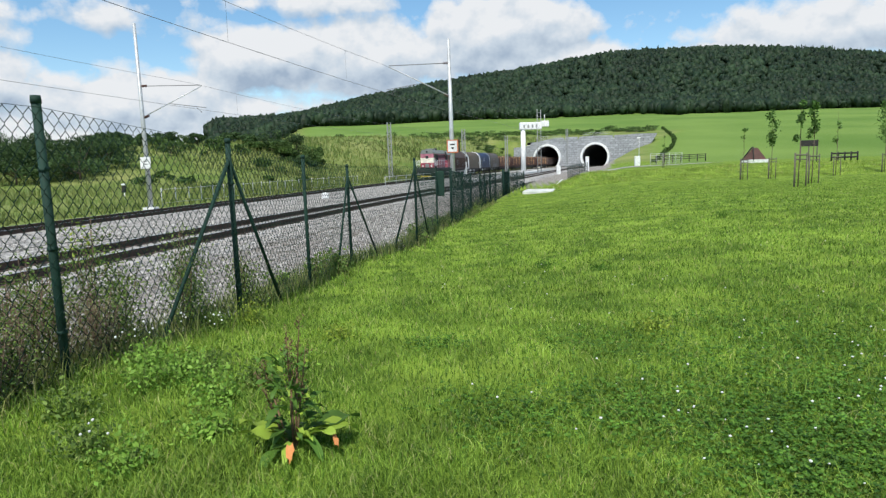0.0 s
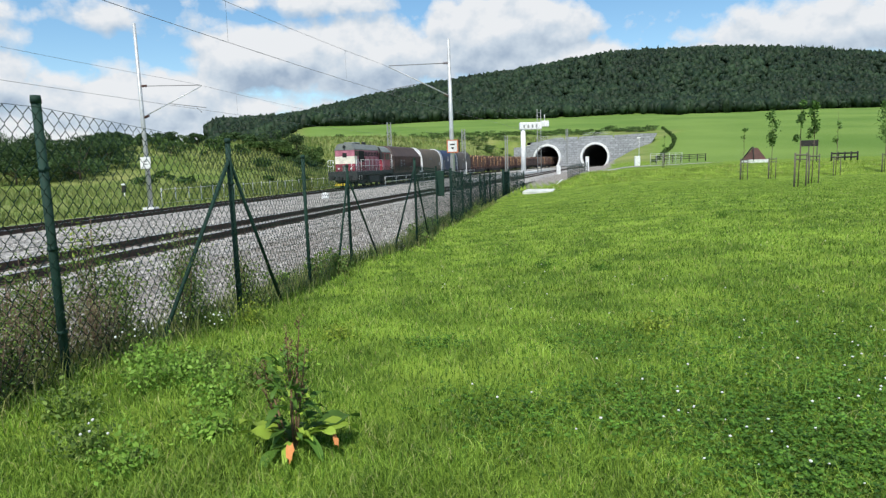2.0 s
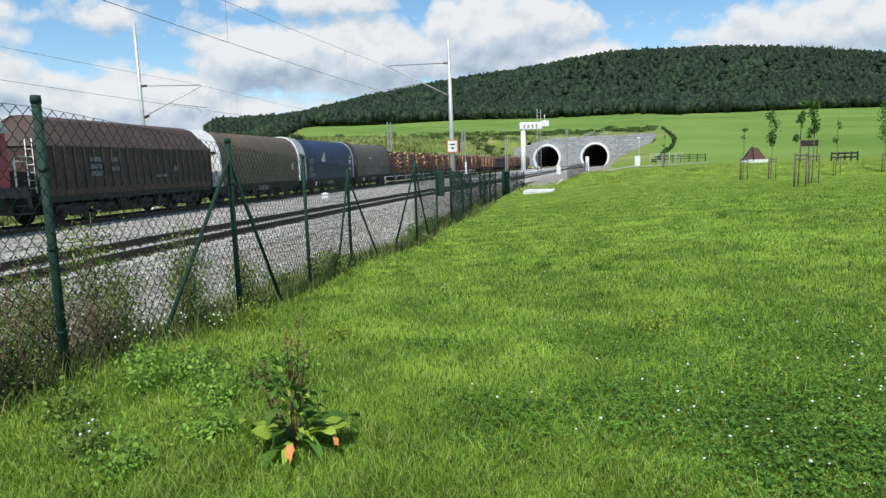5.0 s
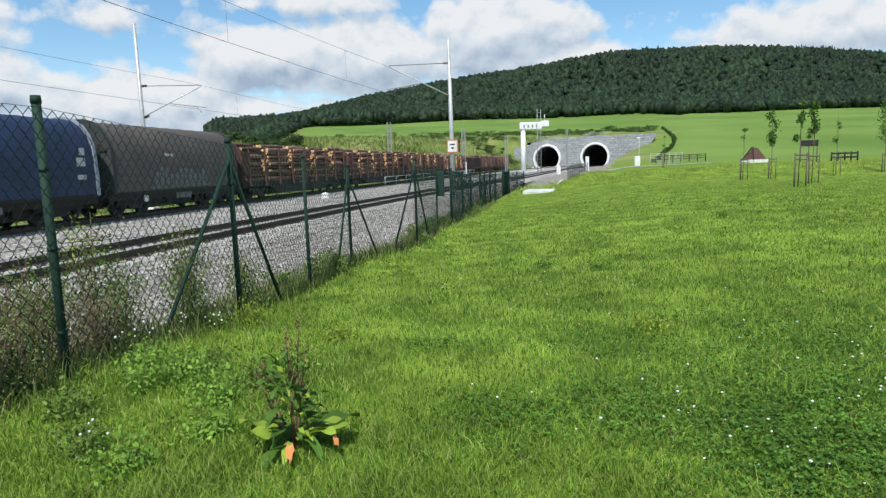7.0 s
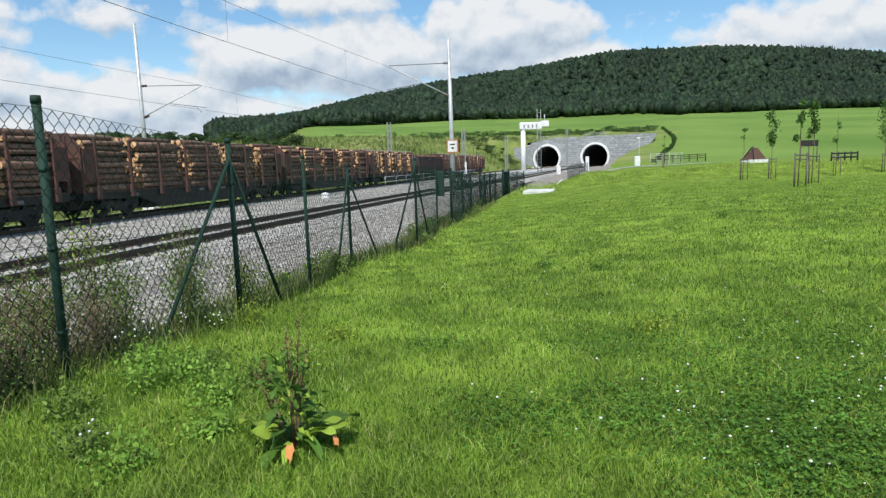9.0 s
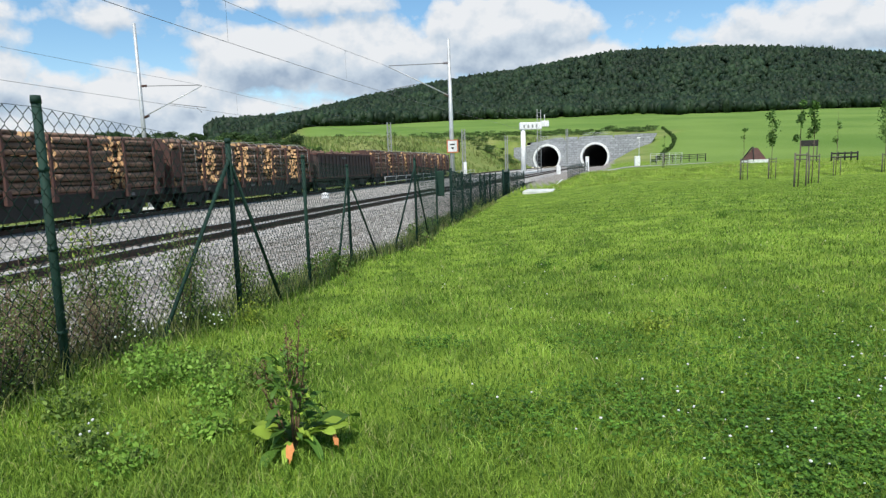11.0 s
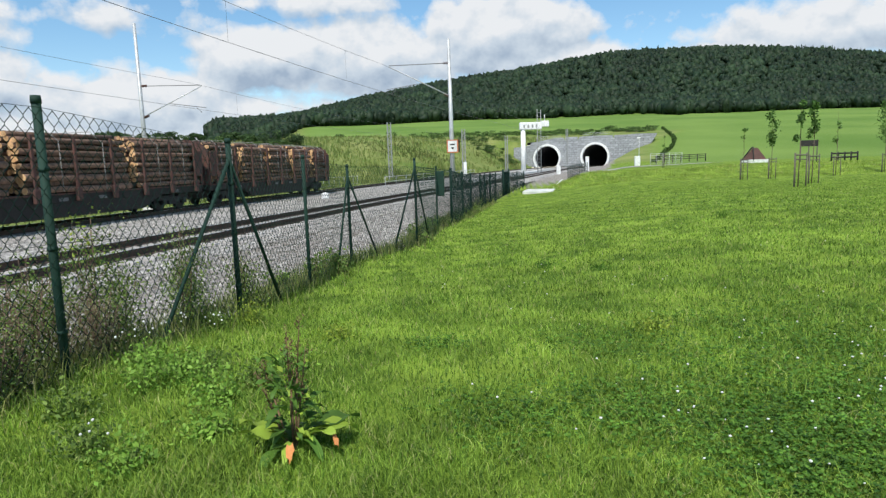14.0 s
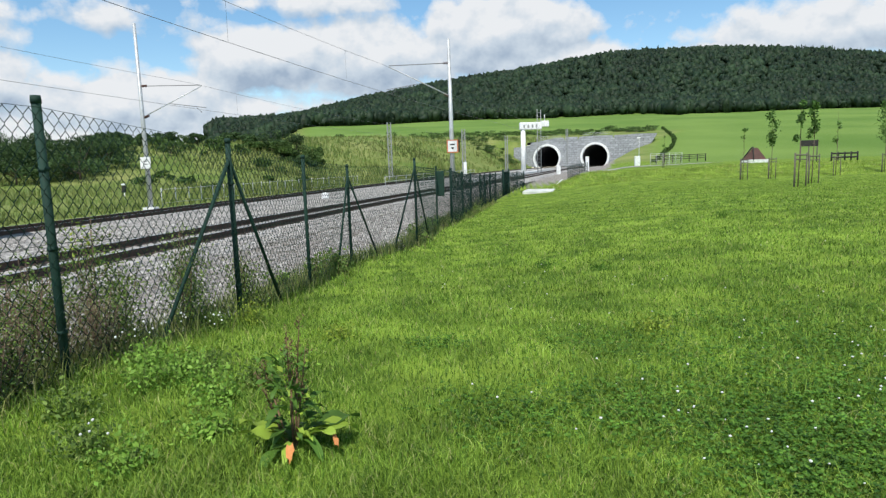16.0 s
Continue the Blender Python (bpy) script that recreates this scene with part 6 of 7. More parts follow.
def build_right_side():
    rng = np.random.default_rng(31)
    for x, y, h, crown, leaves in ((18.0, 32.0, 4.2, 0.55, 150), (21.9, 37.5, 4.7, 0.6, 330), (24.7, 52.0, 4.4, 0.5, 45), (27.0, 52.0, 5.4, 0.95, 520), (34.1, 54.9, 5.4, 0.6, 90), (40.1, 57.5, 6.2, 1.7, 620), (47.5, 66.0, 5.0, 0.8, 200), (30.2, 86.0, 4.5, 0.5, 60)):
        young_tree(x, y, h, crown, rng, leaves)
    # small red-roofed shelter
    x, y = 44.4, 90.0
    z = gz(x, y)
    e = empty("shelter", pose(x, y, z, 0, 0, 20) @ Matrix.Diagonal((0.85, 0.85, 0.85, 1)), "small shelter with steep reddish brown roof and white base", "shelter")
    bm = B()
    box(bm, -2.0, 2.0, -1.1, 1.1, -0.3, 0.55, 0.03)
    part("base", bm, M_WHITE, e, "white plastered base")
    bm = B()
    prof = [(-1.1, 0.54), (1.1, 0.54), (0.10, 2.45), (-0.10, 2.45)]
    extrude_x(bm, prof, -1.45, 1.35)
    for v in bm.verts:
        if v.co.z > 2:
            v.co.x *= 0.3
    part("roof", bm, M_RUSTW, e, "reddish brown roof")
    for sy in (-1, 1):
        bm = B()
        rod(bm, (-1.55, sy * 1.25, 0.45), (-0.55, sy * 0.1, 2.6), 0.10, seg=6)
        part("barge_board", bm, M_FRAME, e, "dark slanting gable board")
    # beam and bench like dark rails behind the saplings
    e = empty("timber_barrier", Matrix(), "dark timber barrier of posts and rails on the lawn", "barrier")
    pts = [Vector((49.4 + 1.15 * k, 80.5 + 0.5 * k, 0)) for k in range(5)]
    for p in pts:
        p.z = gz(p.x, p.y)
        bm = B()
        rod(bm, p - Vector((0, 0, 0.2)), p + Vector((0, 0, 1.15)), 0.10, seg=8)
        part("post", bm, M_FRAME, e)
    for zz in (0.45, 0.95):
        for p, q in zip(pts, pts[1:]):
            bm = B()
            rod(bm, p + Vector((0, 0, zz)), q + Vector((0, 0, zz)), 0.10, seg=6)
            part("rail_bar", bm, M_FRAME, e)
    # dark board on posts, on the terrace
    x, y = 46.2, 80.0
    e = empty("notice_board", pose(x, y, gz(x, y), 0, 0, -25), "dark wooden notice board on tall grey posts", "notice board")
    for px in (-0.9, 0.0, 0.9):
        bm = B()
        rod(bm, (px, 0.05, -0.3), (px, 0.05, 2.75), 0.07, 0.06, seg=8)
        part("post", bm, M_WOOD, e)
    bm = B()
    box(bm, -1.0, 1.0, -0.06, -0.02, 1.95, 2.7, 0.01)
    part("panel", bm, M_FRAME, e, "dark board panel")
    # service road
    pts = [(19.5, 90), (24, 97), (30, 104), (42, 113), (52, 117.5)]
    bm = B()
    prev = None
    dense = []
    for (x0, y0), (x1, y1) in zip(pts, pts[1:]):
        for k in range(8):
            dense.append((x0 + (x1 - x0) * k / 8, y0 + (y1 - y0) * k / 8))
    for i, (x, y) in enumerate(dense[:-1]):
        d = Vector((dense[i + 1][0] - x, dense[i + 1][1] - y, 0)).normalized()
        nrm = Vector((-d.y, d.x, 0)) * 3.0
        row = []
        for t in (1, 0.5, 0, -0.5, -1):
            px, py = x + nrm.x * t, y + nrm.y * t
            row.append(bm.verts.new((px, py, gz(px, py) + 0.06)))
        if prev:
            for k in range(4):
                bm.faces.new((prev[k], prev[k + 1], row[k + 1], row[k]))
        prev = row
    bmesh.ops.recalc_face_normals(bm, faces=bm.faces[:])
    tagged(part("service_road", bm, material("grey gravel road", (0.36, 0.35, 0.33), rough=0.95, scale=0.7, fine=10)), "grey gravel service road to the tunnel", "road", kind="structure")

    def paling(name, label, pts, h, mat, bars, r, group=""):
        e = empty(name, Matrix(), label, "fence", group)
        P3 = [Vector((px, py, gz(px, py))) for px, py in pts]
        for p in P3:
            bm = B()
            rod(bm, p - Vector((0, 0, 0.2)), p + Vector((0, 0, h)), r, seg=6)
            part("post", bm, mat, e)
        for zz in bars:
            for p, q in zip(P3, P3[1:]):
                bm = B()
                rod(bm, p + Vector((0, 0, zz)), q + Vector((0, 0, zz)), r * 0.7, seg=5)
                part("rail_bar", bm, mat, e)

    paling("post_fence", "dark green fence running up to the tunnel mouth", [(15.6 + 0.62 * k, 78 + 1.75 * k) for k in range(12)], 1.5, M_GREEN, (0.1, 0.3, 0.5, 0.7, 0.9, 1.1, 1.3, 1.48), 0.045)
    paling("post_fence", "pale steel gate and fence beside the service road", [(41.5 + 1.25 * k, 126.0) for k in range(6)], 2.2, M_MAST, (0.3, 0.8, 1.3, 1.8, 2.15), 0.04)
    paling("post_fence", "dark wooden fence along the crop field", [(45 + 1.8 * k, 133 + 0.2 * k) for k in range(7)], 1.6, M_FRAME, (0.7, 1.1, 1.45), 0.10)
    # hedge climbing the slope
    for k in range(22):
        t = k / 21
        y = 138 + 160 * t
        x = (0.335 + 0.045 * math.sin(t * 2.6) * (1 - t) - 0.0 * t) * y + 4 * t
        h = rng.uniform(0.8, 1.3)
        tree(x, y, h, h * 1.2, rng, "dark hedge bush climbing beside the crop field", 260, name="bush", leaf=0.3, trunk=False, group="hedge climbing the slope")
    # cabinet and lamp post beside the road
    bm = B()
    box(bm, -0.5, 0.5, -0.3, 0.3, -0.2, 1.8, 0.05)
    b = part("equipment_cabinet", bm, M_WHITE)
    b.matrix_basis = pose(37.2, 120.5, gz(37.2, 120.5))
    tagged(b, "white equipment cabinet beside the service road", "cabinet", "equipment cabinets")
    e = empty("lamp_post", pose(38.0, 122.0, gz(38, 122)), "thin grey lamp post beside the service road", "lamp post")
    bm = B()
    rod(bm, (0, 0, -0.2), (0, 0, 5.2), 0.07, 0.045, seg=8)
    part("pole", bm, M_MAST, e)
    bm = B()
    box(bm, -0.45, 0.25, -0.1, 0.1, 5.15, 5.32, 0.03)
    part("lamp_head", bm, M_WHITE, e)


build_right_side()


# ---- lawn, weeds and flowers ----
def inside_view(x, y):
    return (np.abs(x / np.maximum(y, 0.1) - 0.0) < 0.80) & (y > 1.6)


def build_grass():
    rng = np.random.default_rng(41)
    n = 470000
    y = 2.0 + 50 * rng.random(n) ** 2.7
    k = np.arange(n) < 60000
    y = np.where(k, 30 + 85 * rng.random(n) ** 1.4, y)
    x = rng.uniform(-0.78, 0.78, n) * y
    fx = np.interp(y, FENCE_Y, FENCE_X)
    # some all round the standpoint as well
    ring = (np.arange(n) >= n - 45000)
    ra, rr = rng.random(n) * 6.28, 14 * np.sqrt(rng.random(n))
    x, y = np.where(ring, rr * np.cos(ra), x), np.where(ring, rr * np.sin(ra), y)
    fx = np.interp(y, FENCE_Y, FENCE_X)
    ok = (x > fx - 0.15) & ((np.hypot(x, y) > 0.8) | ~ring)
    x, y = x[ok], y[ok]
    n = len(x)
    z = ground_z(x, y)
    patch = 0.5 + 0.5 * np.sin(x * 1.7 + 1.3 * np.sin(y * 1.1)) * np.sin(y * 1.9 + 1.1 * np.sin(x * 0.8))
    tuft = 0.5 + 0.5 * np.sin(x * 9.3 + 2 * np.sin(y * 4.1)) * np.sin(y * 8.1 + 2 * np.sin(x * 3.7))
    h = (0.016 + 0.036 * rng.random(n)) * (0.6 + 0.55 * patch + 0.7 * tuft)
    long_ = rng.random(n) < 0.04
    h = np.where(long_, h * 1.8, h)
    near_f = smooth01(0.9, 0.0, x - np.interp(y, FENCE_Y, FENCE_X))
    h *= 1 + 1.3 * near_f * rng.random(n)
    dist = np.hypot(x, y)
    w = np.minimum(0.0010 + 0.00042 * dist, 0.012)
    h = h * (1 - 0.45 * smooth01(10, 38, dist))
    a = rng.random(n) * 6.28
    lean = h * rng.uniform(0.15, 1.5, n)
    la = rng.random(n) * 6.28
    px, py = np.cos(a) * w, np.sin(a) * w
    lx, ly = np.cos(la) * lean, np.sin(la) * lean
    V3 = np.stack([
        np.stack([x - px, y - py, z - 0.01], 1), np.stack([x + px, y + py, z - 0.01], 1),
        np.stack([x + px * 0.8 + lx * 0.35, y + py * 0.8 + ly * 0.35, z + h * 0.62], 1), np.stack([x - px * 0.8 + lx * 0.35, y - py * 0.8 + ly * 0.35, z + h * 0.62], 1),
        np.stack([x + lx, y + ly, z + h], 1)], 1).reshape(-1, 3)
    i = 5 * np.arange(n)[:, None]
    F = np.concatenate([i, i + 1, i + 2, i, i + 2, i + 3, i + 3, i + 2, i + 4], 1).reshape(-1)
    tagged(arrays("lawn_grass", V3, F, 3, M_BLADE), "uneven fresh green lawn grass", "grass", kind="stuff")
    # dry and tall grass along the fence foot and on the shoulder
    n = 15000
    y = 2.2 + 40 * rng.random(n) ** 1.6
    fx = np.interp(y, FENCE_Y, FENCE_X)
    x = fx - 0.18 + rng.normal(0.0, 0.2, n)
    z = ground_z(x, y)
    h = rng.uniform(0.08, 0.26, n) * (0.5 + rng.random(n))
    w = 0.0015 + 0.0005 * y
    a, la = rng.random(n) * 6.28, rng.random(n) * 6.28
    lean = h * rng.uniform(0.1, 0.5, n)
    px, py, lx, ly = np.cos(a) * w, np.sin(a) * w, np.cos(la) * lean, np.sin(la) * lean
    V3 = np.stack([
        np.stack([x - px, y - py, z - 0.01], 1), np.stack([x + px, y + py, z - 0.01], 1),
        np.stack([x + px * 0.7 + lx * 0.4, y + py * 0.7 + ly * 0.4, z + h * 0.6], 1), np.stack([x - px * 0.7 + lx * 0.4, y - py * 0.7 + ly * 0.4, z + h * 0.6], 1),
        np.stack([x + lx, y + ly, z + h], 1)], 1).reshape(-1, 3)
    i = 5 * np.arange(n)[:, None]
    F = np.concatenate([i, i + 1, i + 2, i, i + 2, i + 3, i + 3, i + 2, i + 4], 1).reshape(-1)
    tagged(arrays("fence_grass", V3, F, 3, leafy("tall dry grass", (0.10, 0.17, 0.03), (0.26, 0.26, 0.10), vary=0.8)), "tall half-dry grass along the fence foot", "grass", kind="stuff")


build_grass()


def build_bank_grass():
    """Unmown yellow-green grass on the bank below the service road."""
    rng = np.random.default_rng(43)
    n = 26000
    y = rng.uniform(56, 74, n)
    x = np.interp(y, FENCE_Y, FENCE_X) + 1.0 + rng.random(n) ** 1.3 * 50
    z = ground_z(x, y)
    h = rng.uniform(0.06, 0.24, n) * (1 + 0.5 * np.sin(x * 0.9 + 2 * np.sin(y * 0.6)))
    a, la = rng.random(n) * 6.28, rng.random(n) * 6.28
    px, py, lx, ly = np.cos(a) * 0.03, np.sin(a) * 0.03, np.cos(la) * h * 0.6, np.sin(la) * h * 0.6
    V3 = np.stack([np.stack([x - px, y - py, z - 0.02], 1), np.stack([x + px, y + py, z - 0.02], 1), np.stack([x + lx, y + ly, z + h], 1)], 1).reshape(-1, 3)
    tagged(arrays("bank_grass", V3, np.arange(3 * n), 3, leafy("unmown bank grass", (0.16, 0.27, 0.03), (0.40, 0.49, 0.09), vary=0.4, dry=(0.42, 0.38, 0.17))), "unmown yellow green grass on a low bank", "grass", kind="stuff")


build_bank_grass()


def build_meadow():
    """Rough standing grass and dry stalks on the meadow and the slopes of the cutting."""
    rng = np.random.default_rng(61)
    n = 90000
    y = 22 + 250 * rng.random(n) ** 1.5
    a = rng.uniform(-0.78, 0.17, n)
    x = a * y
    s, lat = along(x, y)
    D = spread(s)
    patch = np.sin(x * 0.11 + 2 * np.sin(y * 0.05)) * np.sin(y * 0.09 + 1.5 * np.sin(x * 0.06))
    ok = ((lat < -4.2) | ((lat > D + 5) & (y > 150) & (lat < D + 22))) & (rng.random(n) < 0.6 + 0.4 * patch)
    x, y, patch = x[ok], y[ok], patch[ok]
    n = len(x)
    z = ground_z(x, y)
    h = rng.uniform(0.25, 0.75, n) * (1 + 0.5 * patch) * (0.8 + y / 300)
    w = 0.012 + 0.0011 * y
    ang, la = rng.random(n) * 6.28, rng.random(n) * 6.28
    px, py = np.cos(ang) * w, np.sin(ang) * w
    lx, ly = np.cos(la) * h * 0.4, np.sin(la) * h * 0.4
    V3 = np.stack([np.stack([x - px, y - py, z - 0.02], 1), np.stack([x + px, y + py, z - 0.02], 1), np.stack([x + lx, y + ly, z + h], 1)], 1).reshape(-1, 3)
    tagged(arrays("meadow_grass", V3, np.arange(3 * n), 3, leafy("meadow grass", (0.110, 0.170, 0.034), (0.25, 0.27, 0.090), vary=0.05)), "tall rough meadow grass with dry stalks", "grass", kind="stuff")


build_meadow()
M_CLOVER = leafy("clover leaves", (0.028, 0.088, 0.008), (0.145, 0.285, 0.034), vary=5.0)
M_WEED = leafy("weed leaves", (0.085, 0.15, 0.028), (0.22, 0.31, 0.068), vary=2.0)
M_DRYWEED = leafy("half-dry weed leaves", (0.15, 0.14, 0.07), (0.34, 0.31, 0.17), vary=2.0)
M_LUSH = leafy("lush weed leaves", (0.14, 0.28, 0.035), (0.28, 0.45, 0.07), vary=2.0)
M_STEM = material("dry brown stems", (0.16, 0.11, 0.07), rough=0.9, scale=10, fine=60)
M_REDSTEM = material("reddish brown stems", (0.16, 0.10, 0.045), rough=0.8, scale=10, fine=60)
M_PETAL = material("white petals", (0.75, 0.74, 0.70), rough=0.8, scale=20, fine=90)
M_YPETAL = leafy("yellow green leaves", (0.20, 0.30, 0.03), (0.34, 0.40, 0.06), vary=2.0)
M_DOCK = leafy("broad dock leaves", (0.055, 0.125, 0.018), (0.150, 0.270, 0.040), vary=6.0)
M_DOCKY = leafy("yellowing dock leaves", (0.25, 0.38, 0.04), (0.38, 0.48, 0.07), vary=3.0)
M_DEAD = material("dead orange leaf", (0.62, 0.24, 0.07), rough=0.8, scale=12, fine=60)


def build_clover():
    rng = np.random.default_rng(51)
    cx, cy = [], []
    for x, y, r, n in ((1.5, 3.2, 0.55, 1500), (1.6, 2.65, 0.45, 1500), (2.15, 2.95, 0.5, 1600), (2.7, 3.6, 0.6, 1300), (3.3, 4.5, 0.7, 900), (2.0, 3.5, 0.6, 1500), (1.0, 3.6, 0.5, 1000), (1.9, 4.3, 0.7, 1100), (0.35, 3.5, 0.4, 700), (2.9, 4.8, 0.7, 900), (2.5, 5.6, 0.7, 700), (-0.05, 5.15, 0.25, 380), (3.6, 6.3, 0.8, 700), (1.2, 5.0, 0.5, 500)):
        n = int(n * 0.68)
        d = rng.normal(0, 0.6, (n, 2)) * r
        cx.append(x + d[:, 0]), cy.append(y + d[:, 1])
    x, y = np.concatenate(cx), np.concatenate(cy)
    z = ground_z(x, y) + rng.uniform(0.012, 0.075, len(x))
    pts = np.stack([x, y, z], 1)
    pts = np.concatenate([pts + np.array([math.cos(t), math.sin(t), 0]) * 0.009 for t in (0, 2.09, 4.19)])
    n = len(pts)
    u = rng.normal(0, 1, (n, 3)) * np.array([1, 1, 0.45])
    u /= np.linalg.norm(u, axis=1)[:, None]
    v = np.cross(u, np.array([0, 0, 1.0]) + rng.normal(0, 0.25, (n, 3)))
    v /= np.linalg.norm(v, axis=1)[:, None]
    s = rng.uniform(0.006, 0.0115, n)[:, None]
    V3 = np.stack([pts - u * s, pts + v * s, pts + u * s, pts - v * s], 1).reshape(-1, 3)
    i = 4 * np.arange(n)[:, None]
    tagged(arrays("clover", V3, np.concatenate([i, i + 1, i + 2, i + 3], 1).reshape(-1), 4, M_CLOVER), "patches of low dark green clover in the lawn", "clover", kind="stuff")
    # clover heads
    m = 60
    k = rng.integers(0, len(x), m)
    co, tri = blob_template(rng, 1)
    fx = np.concatenate([x[k], rng.uniform(-0.2, 6.5, 55)])
    fy = np.concatenate([y[k], rng.uniform(3.2, 11, 55)])
    fz = ground_z(fx, fy) + 0.10 + rng.uniform(0, 0.03, len(fx))
    V3 = co[None] * (rng.uniform(0.004, 0.0105, len(fx)))[:, None, None] * np.array([1, 1, 0.8]) * (1 + rng.normal(0, 0.15, (len(fx), len(co), 1))) + np.stack([fx, fy, fz], 1)[:, None]
    F = (tri[None] + len(co) * np.arange(len(fx))[:, None, None]).reshape(-1)
    tagged(arrays("clover_flowers", V3.reshape(-1, 3), F, 3, M_PETAL), "small white clover heads scattered in the lawn", "flowers", kind="stuff")


build_clover()


def blade_leaf(bm, base, direction, length, width, droop, mi=0, seg=6, wave=0.0, rnd=None):
    """A broad leaf with a folded midrib, bending over under its weight."""
    d = Vector(direction).normalized()
    side = d.cross(Vector((0, 0, 1)))
    side = side.normalized() if side.length > 0.05 else Vector((1, 0, 0))
    p = Vector(base)
    prev = None
    for k in range(seg + 1):
        t = k / seg
        w = width * math.sin(math.pi * min(1, 0.06 + t * 0.94)) ** 0.7 * (1.1 - 0.45 * t)
        wob = wave * math.sin(t * 9 + length * 30)
        a, m, b = p - side * w + Vector((0, 0, w * 0.25 + wob)), p.copy(), p + side * w + Vector((0, 0, w * 0.25 - wob))
        row = [bm.verts.new(a), bm.verts.new(m), bm.verts.new(b)]
        if prev:
            for i in range(2):
                f = bm.faces.new((prev[i], prev[i + 1], row[i + 1], row[i]))
                f.material_index, f.smooth = mi, True
        prev = row
        d = (d + Vector((0, 0, -droop / seg))).normalized()
        p = p + d * (length / seg)


def dock_plant():
    rnd = random.Random(8)
    x, y = -0.80, 3.09
    e = empty("dock_plant", pose(x, y, gz(x, y)), "tall dock weed with broad leaves, reddish stems and seed spikes", "plant")
    # narrow leaves up the stems, smaller towards the top
    for k in range(96):
        ang, z0 = rnd.uniform(0, 6.28), rnd.uniform(0.05, 0.52)
        el = rnd.uniform(0.1, 0.9) + z0 * 1.8
        L = rnd.uniform(0.08, 0.21) * (1.2 - 1.5 * z0)
        off = rnd.uniform(0.01, 0.085)
        bm = B()
        blade_leaf(bm, (math.cos(ang) * off, math.sin(ang) * off, z0), (math.cos(ang), math.sin(ang), el), L, L * rnd.uniform(0.10, 0.18), rnd.uniform(0.5, 2.2), wave=rnd.uniform(0.004, 0.012))
        part("leaf", bm, M_DOCK if rnd.random() < 0.86 else M_DOCKY, e)
    # broad crinkled leaves of the rosette
    for dx, dy, L in ((-0.34, -0.10, 0.26), (-0.30, 0.05, 0.30), (-0.24, -0.16, 0.22), (0.32, -0.10, 0.24), (0.34, 0.06, 0.34), (-0.34, 0.12, 0.24), (0.2, -0.2, 0.18), (0.36, 0.16, 0.36)):
        bm = B()
        blade_leaf(bm, (dx * 0.15, dy * 0.15, 0.10), (dx, dy, 0.22), L * 0.86, L * rnd.uniform(0.15, 0.21), rnd.uniform(0.5, 1.0), wave=0.018, seg=9)
        part("leaf", bm, M_DOCKY if dy < 0.1 else M_DOCK, e)
    for k, (dx, dy, L) in enumerate(((0.06, 0.05, 0.72), (-0.03, 0.12, 0.66), (-0.14, 0.02, 0.5), (0.1, -0.02, 0.58), (-0.2, 0.1, 0.42), (0.0, 0.05, 0.6))):
        bm = B()
        rod(bm, (dx * 0.1, dy * 0.1, 0), (dx * 0.6, dy * 0.6, L * 0.6), 0.007, 0.005, seg=6)
        rod(bm, (dx * 0.6, dy * 0.6, L * 0.6), (dx, dy, L), 0.004, 0.0015, seg=5)
        for j in range(44):
            t = rnd.uniform(0.5, 1.0)
            c = Vector((dx * t, dy * t, L * t)) + Vector((rnd.gauss(0, 0.012), rnd.gauss(0, 0.012), 0))
            rod(bm, c, c + Vector((rnd.gauss(0, 0.008), rnd.gauss(0, 0.008), 0.012)), 0.004, 0.001, seg=4)
        part("stem", bm, M_REDSTEM, e, "reddish flowering stem")
    bm = B()
    blade_leaf(bm, (0.03, -0.16, 0.13), (-0.05, -0.5, -0.6), 0.085, 0.024, 0.6, wave=0.016)
    part("dead_leaf", bm, M_DEAD, e, "withered orange leaf")
    bm = B()
    blade_leaf(bm, (0.22, -0.05, 0.13), (0.3, -0.4, -0.5), 0.07, 0.016, 0.6, wave=0.012)
    part("dead_leaf", bm, M_DEAD, e, "withered orange leaf")


dock_plant()


def weed(x, y, h, n, spread_, mat, rnd, label, stems=5, leaf=0.05, stem_mat=None, yellow=0, name="weed_plant"):
    e = empty(name, pose(x, y, gz(x, y)), label, "weed", "weeds along the fence")
    bm = B()
    tips = []
    for k in range(stems):
        a, L = rnd.uniform(0, 6.28), h * rnd.uniform(0.65, 1.0)
        tip = Vector((math.cos(a) * spread_ * rnd.random(), math.sin(a) * spread_ * rnd.random(), L))
        rod(bm, (tip.x * 0.15, tip.y * 0.15, -0.02), tip, 0.0055, 0.002, seg=5)
        tips.append(tip)
        for j in range(5):
            t = rnd.uniform(0.4, 0.95)
            b = tip * t
            rod(bm, b, b + Vector((rnd.gauss(0, 0.09), rnd.gauss(0, 0.09), 0.10)) * (h * 0.9), 0.003, 0.001, seg=4)
    part("stem", bm, stem_mat or M_STEM, e)
    rng = np.random.default_rng(rnd.randrange(10 ** 6))
    T = np.array([t[:] for t in tips])
    k = rng.integers(0, stems, n)
    t = rng.uniform(0.08, 1.0, n)[:, None]
    pts = T[k] * t + rng.normal(0, 0.06 + 0.05 * h, (n, 3)) * np.array([1, 1, 0.6])
    pts[:, 2] = np.maximum(pts[:, 2], 0.01)
    leaf_cloud("foliage", pts, rng.uniform(0.4, 1.0, n) * leaf, rng, mat, parent=e)
    if yellow:
        k = rng.integers(0, stems, yellow)
        leaf_cloud("blossom", T[k] + rng.normal(0, 0.05, (yellow, 3)), np.full(yellow, 0.022), rng, M_YPETAL, parent=e)


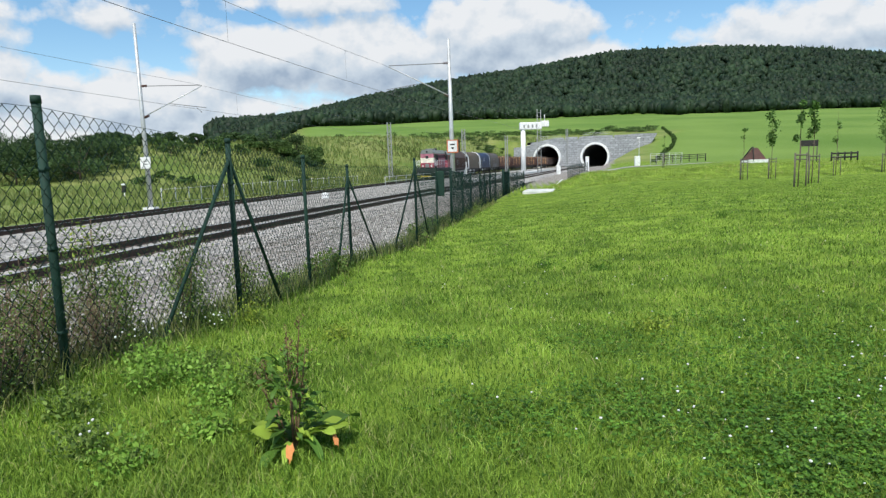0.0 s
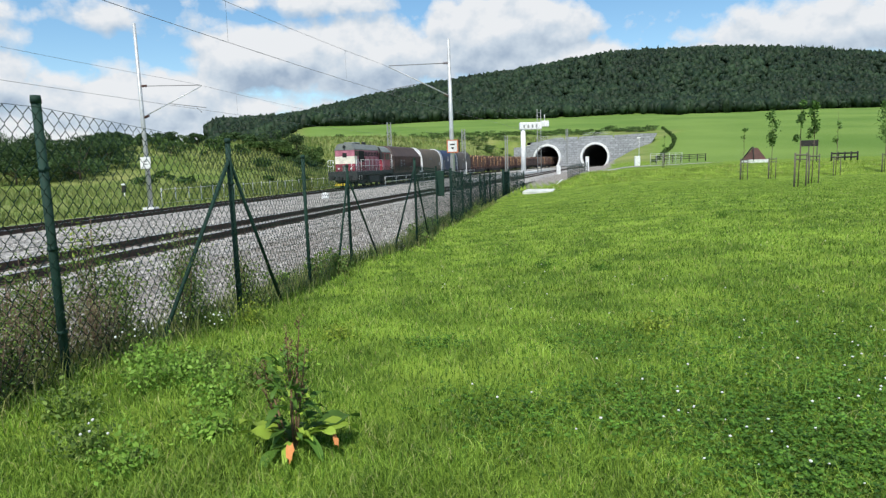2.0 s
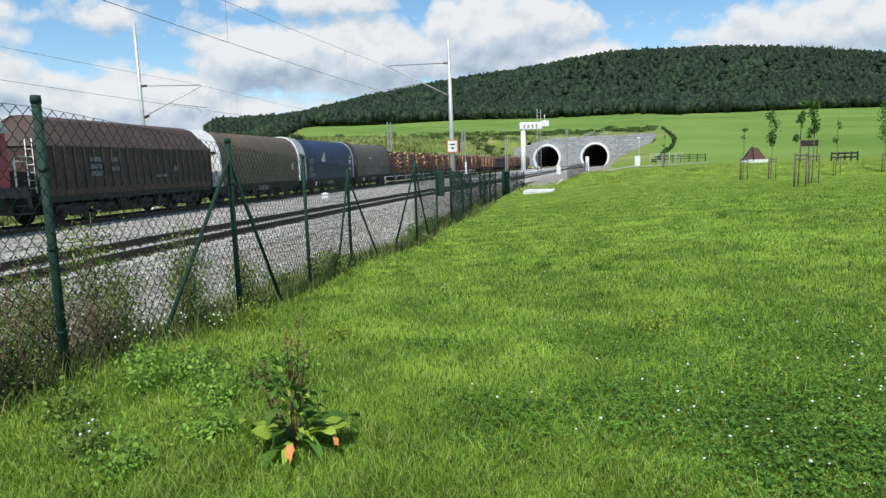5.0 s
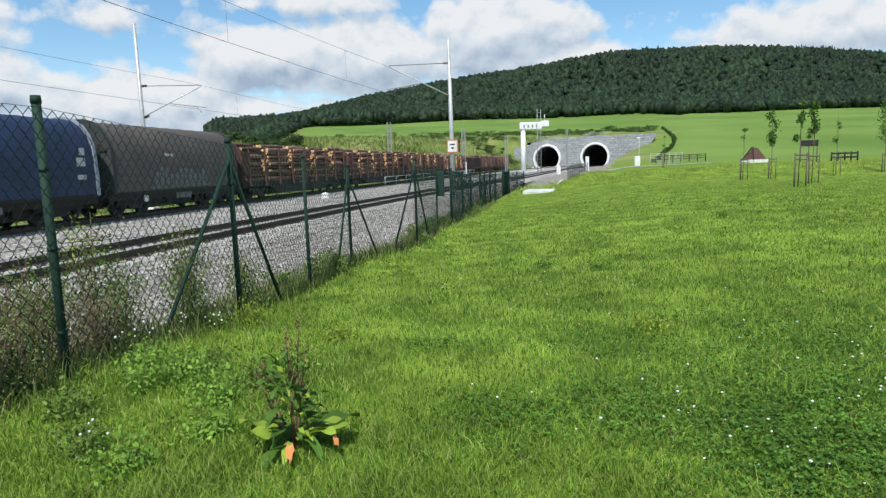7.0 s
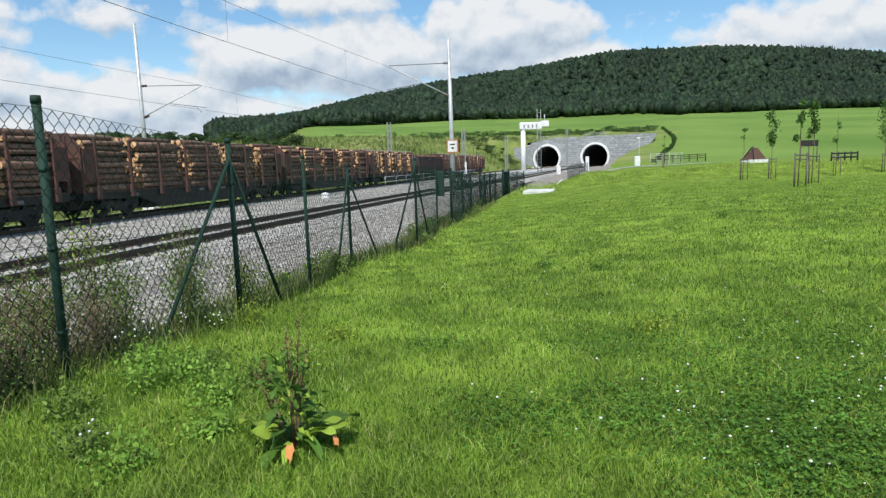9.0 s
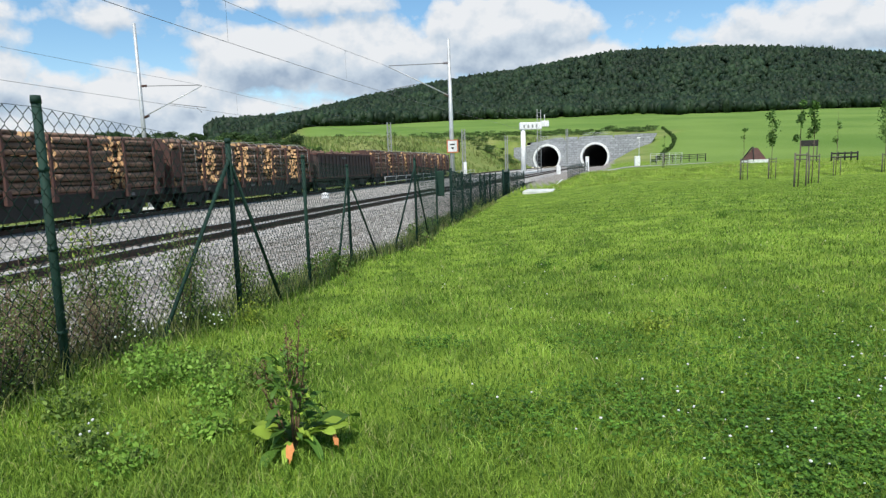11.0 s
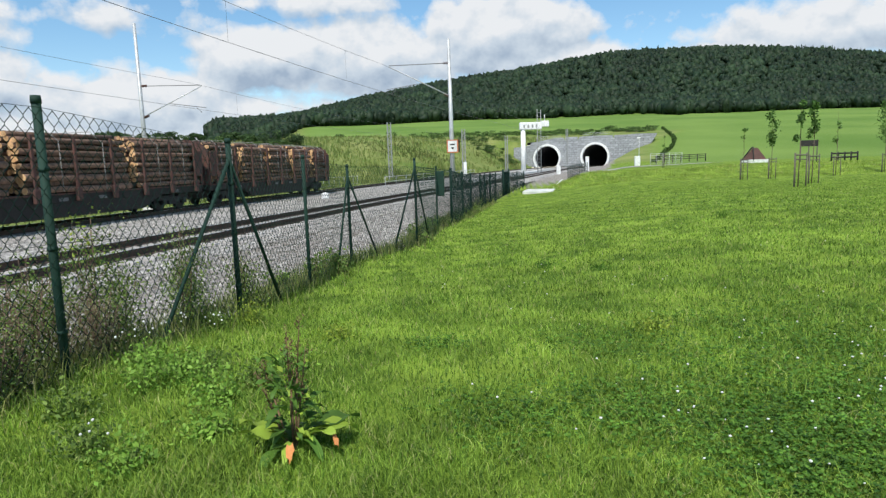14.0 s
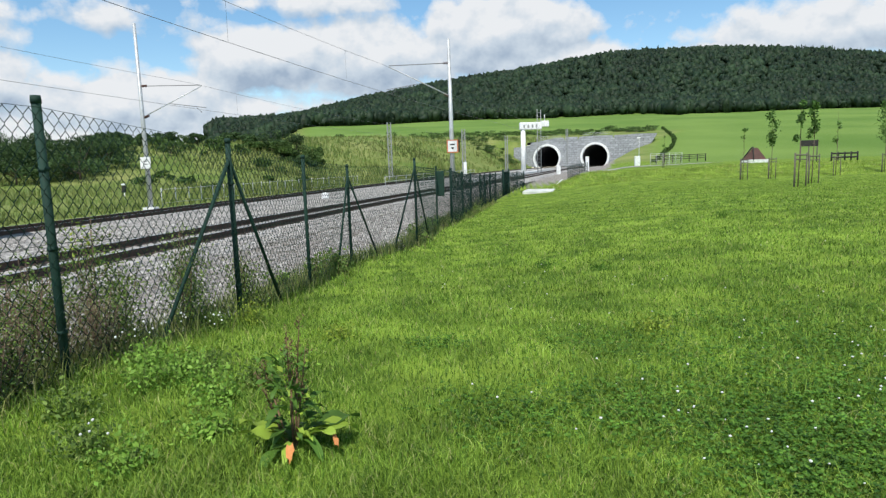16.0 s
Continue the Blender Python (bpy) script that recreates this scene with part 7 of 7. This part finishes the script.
def build_weeds():
    rnd = random.Random(77)
    # along the wire, between the first posts and beyond
    for k in range(44):
        y = 2.3 + 2.9 * rnd.random()
        x = float(np.interp(y, FENCE_Y, FENCE_X)) - rnd.uniform(0.02, 0.6)
        dry = rnd.random() < 0.4
        weed(x, y, rnd.uniform(0.3, 0.8), 900 if not dry else 420, 0.2, M_WEED if not dry else M_DRYWEED, rnd, "half-dry leafy weed growing at the fence foot", 7, 0.015, M_STEM)
    for y, dx, h, yl in ((5.25, 0.35, 1.35, 40), (3.75, 0.3, 0.95, 50), (6.7, 0.35, 1.05, 0), (6.35, 0.2, 0.9, 0), (4.9, 0.55, 1.0, 0), (7.6, 0.15, 0.75, 0), (5.8, 0.5, 0.8, 20)):
        x = float(np.interp(y, FENCE_Y, FENCE_X)) - dx
        weed(x, y, h, 2000, 0.2, M_WEED, rnd, "tall leafy weed growing behind the fence wire", 9, 0.020, M_STEM, yl)
    for k in range(26):
        y = 8.5 + 26 * rnd.random()
        x = float(np.interp(y, FENCE_Y, FENCE_X)) + rnd.uniform(-0.3, 0.15)
        weed(x, y, rnd.uniform(0.25, 0.55), 160, 0.25, M_WEED, rnd, "low weed tuft at the fence foot", 5, 0.05, M_STEM)
    # low leafy plants on the lawn side and in the lawn
    for x, y, h, m in ((-2.05, 4.15, 0.22, M_LUSH), (-2.15, 4.4, 0.26, M_LUSH), (-1.95, 4.5, 0.24, M_LUSH), (-1.8, 4.25, 0.22, M_LUSH), (-1.62, 4.1, 0.2, M_LUSH), (-2.3, 4.75, 0.26, M_LUSH), (-1.3, 4.2, 0.14, M_WEED), (-1.15, 4.6, 0.14, M_LUSH), (-1.75, 4.55, 0.2, M_WEED), (-2.3, 3.7, 0.25, M_WEED), (-1.9, 3.15, 0.22, M_WEED), (-1.6, 2.95, 0.2, M_LUSH), (-1.35, 3.35, 0.16, M_LUSH), (-1.45, 3.85, 0.18, M_LUSH), (-2.25, 6.2, 0.3, M_WEED), (-2.0, 6.5, 0.35, M_YPETAL), (1.65, 10.2, 0.18, M_CLOVER), (1.82, 5.43, 0.16, M_YPETAL), (-0.95, 5.6, 0.15, M_YPETAL), (7.2, 16.2, 0.2, M_CLOVER), (2.4, 9.6, 0.06, M_CLOVER), (12.5, 14.5, 0.2, M_CLOVER)):
        weed(x, y, h * 0.8, 420, 0.2, m, rnd, "low broad-leaved weed in the lawn", 7, 0.021, M_WEED)
    # umbels of small white flowers by the first posts
    rng = np.random.default_rng(9)
    co, tri = blob_template(rng, 1)
    pts = []
    for cx, cy, cz in ((-2.35, 5.05, 0.3), (-2.25, 5.35, 0.28), (-2.1, 5.6, 0.25), (-1.75, 3.05, 0.2), (-2.45, 4.8, 0.28), (-2.15, 5.9, 0.2)):
        for _ in range(5):
            pts.append((cx + rng.normal(0, 0.06), cy + rng.normal(0, 0.06), gz(cx, cy) + cz + rng.normal(0, 0.03)))
    pts = np.array(pts)
    V3 = co[None] * rng.uniform(0.005, 0.011, len(pts))[:, None, None] + pts[:, None]
    F = (tri[None] + len(co) * np.arange(len(pts))[:, None, None]).reshape(-1)
    tagged(arrays("white_flowers", V3.reshape(-1, 3), F, 3, M_PETAL), "small white flower heads by the fence", "flowers", kind="stuff")


build_weeds()


def motions():
    for ob, rows in MOVING:
        walk(ob, rows)


motions()
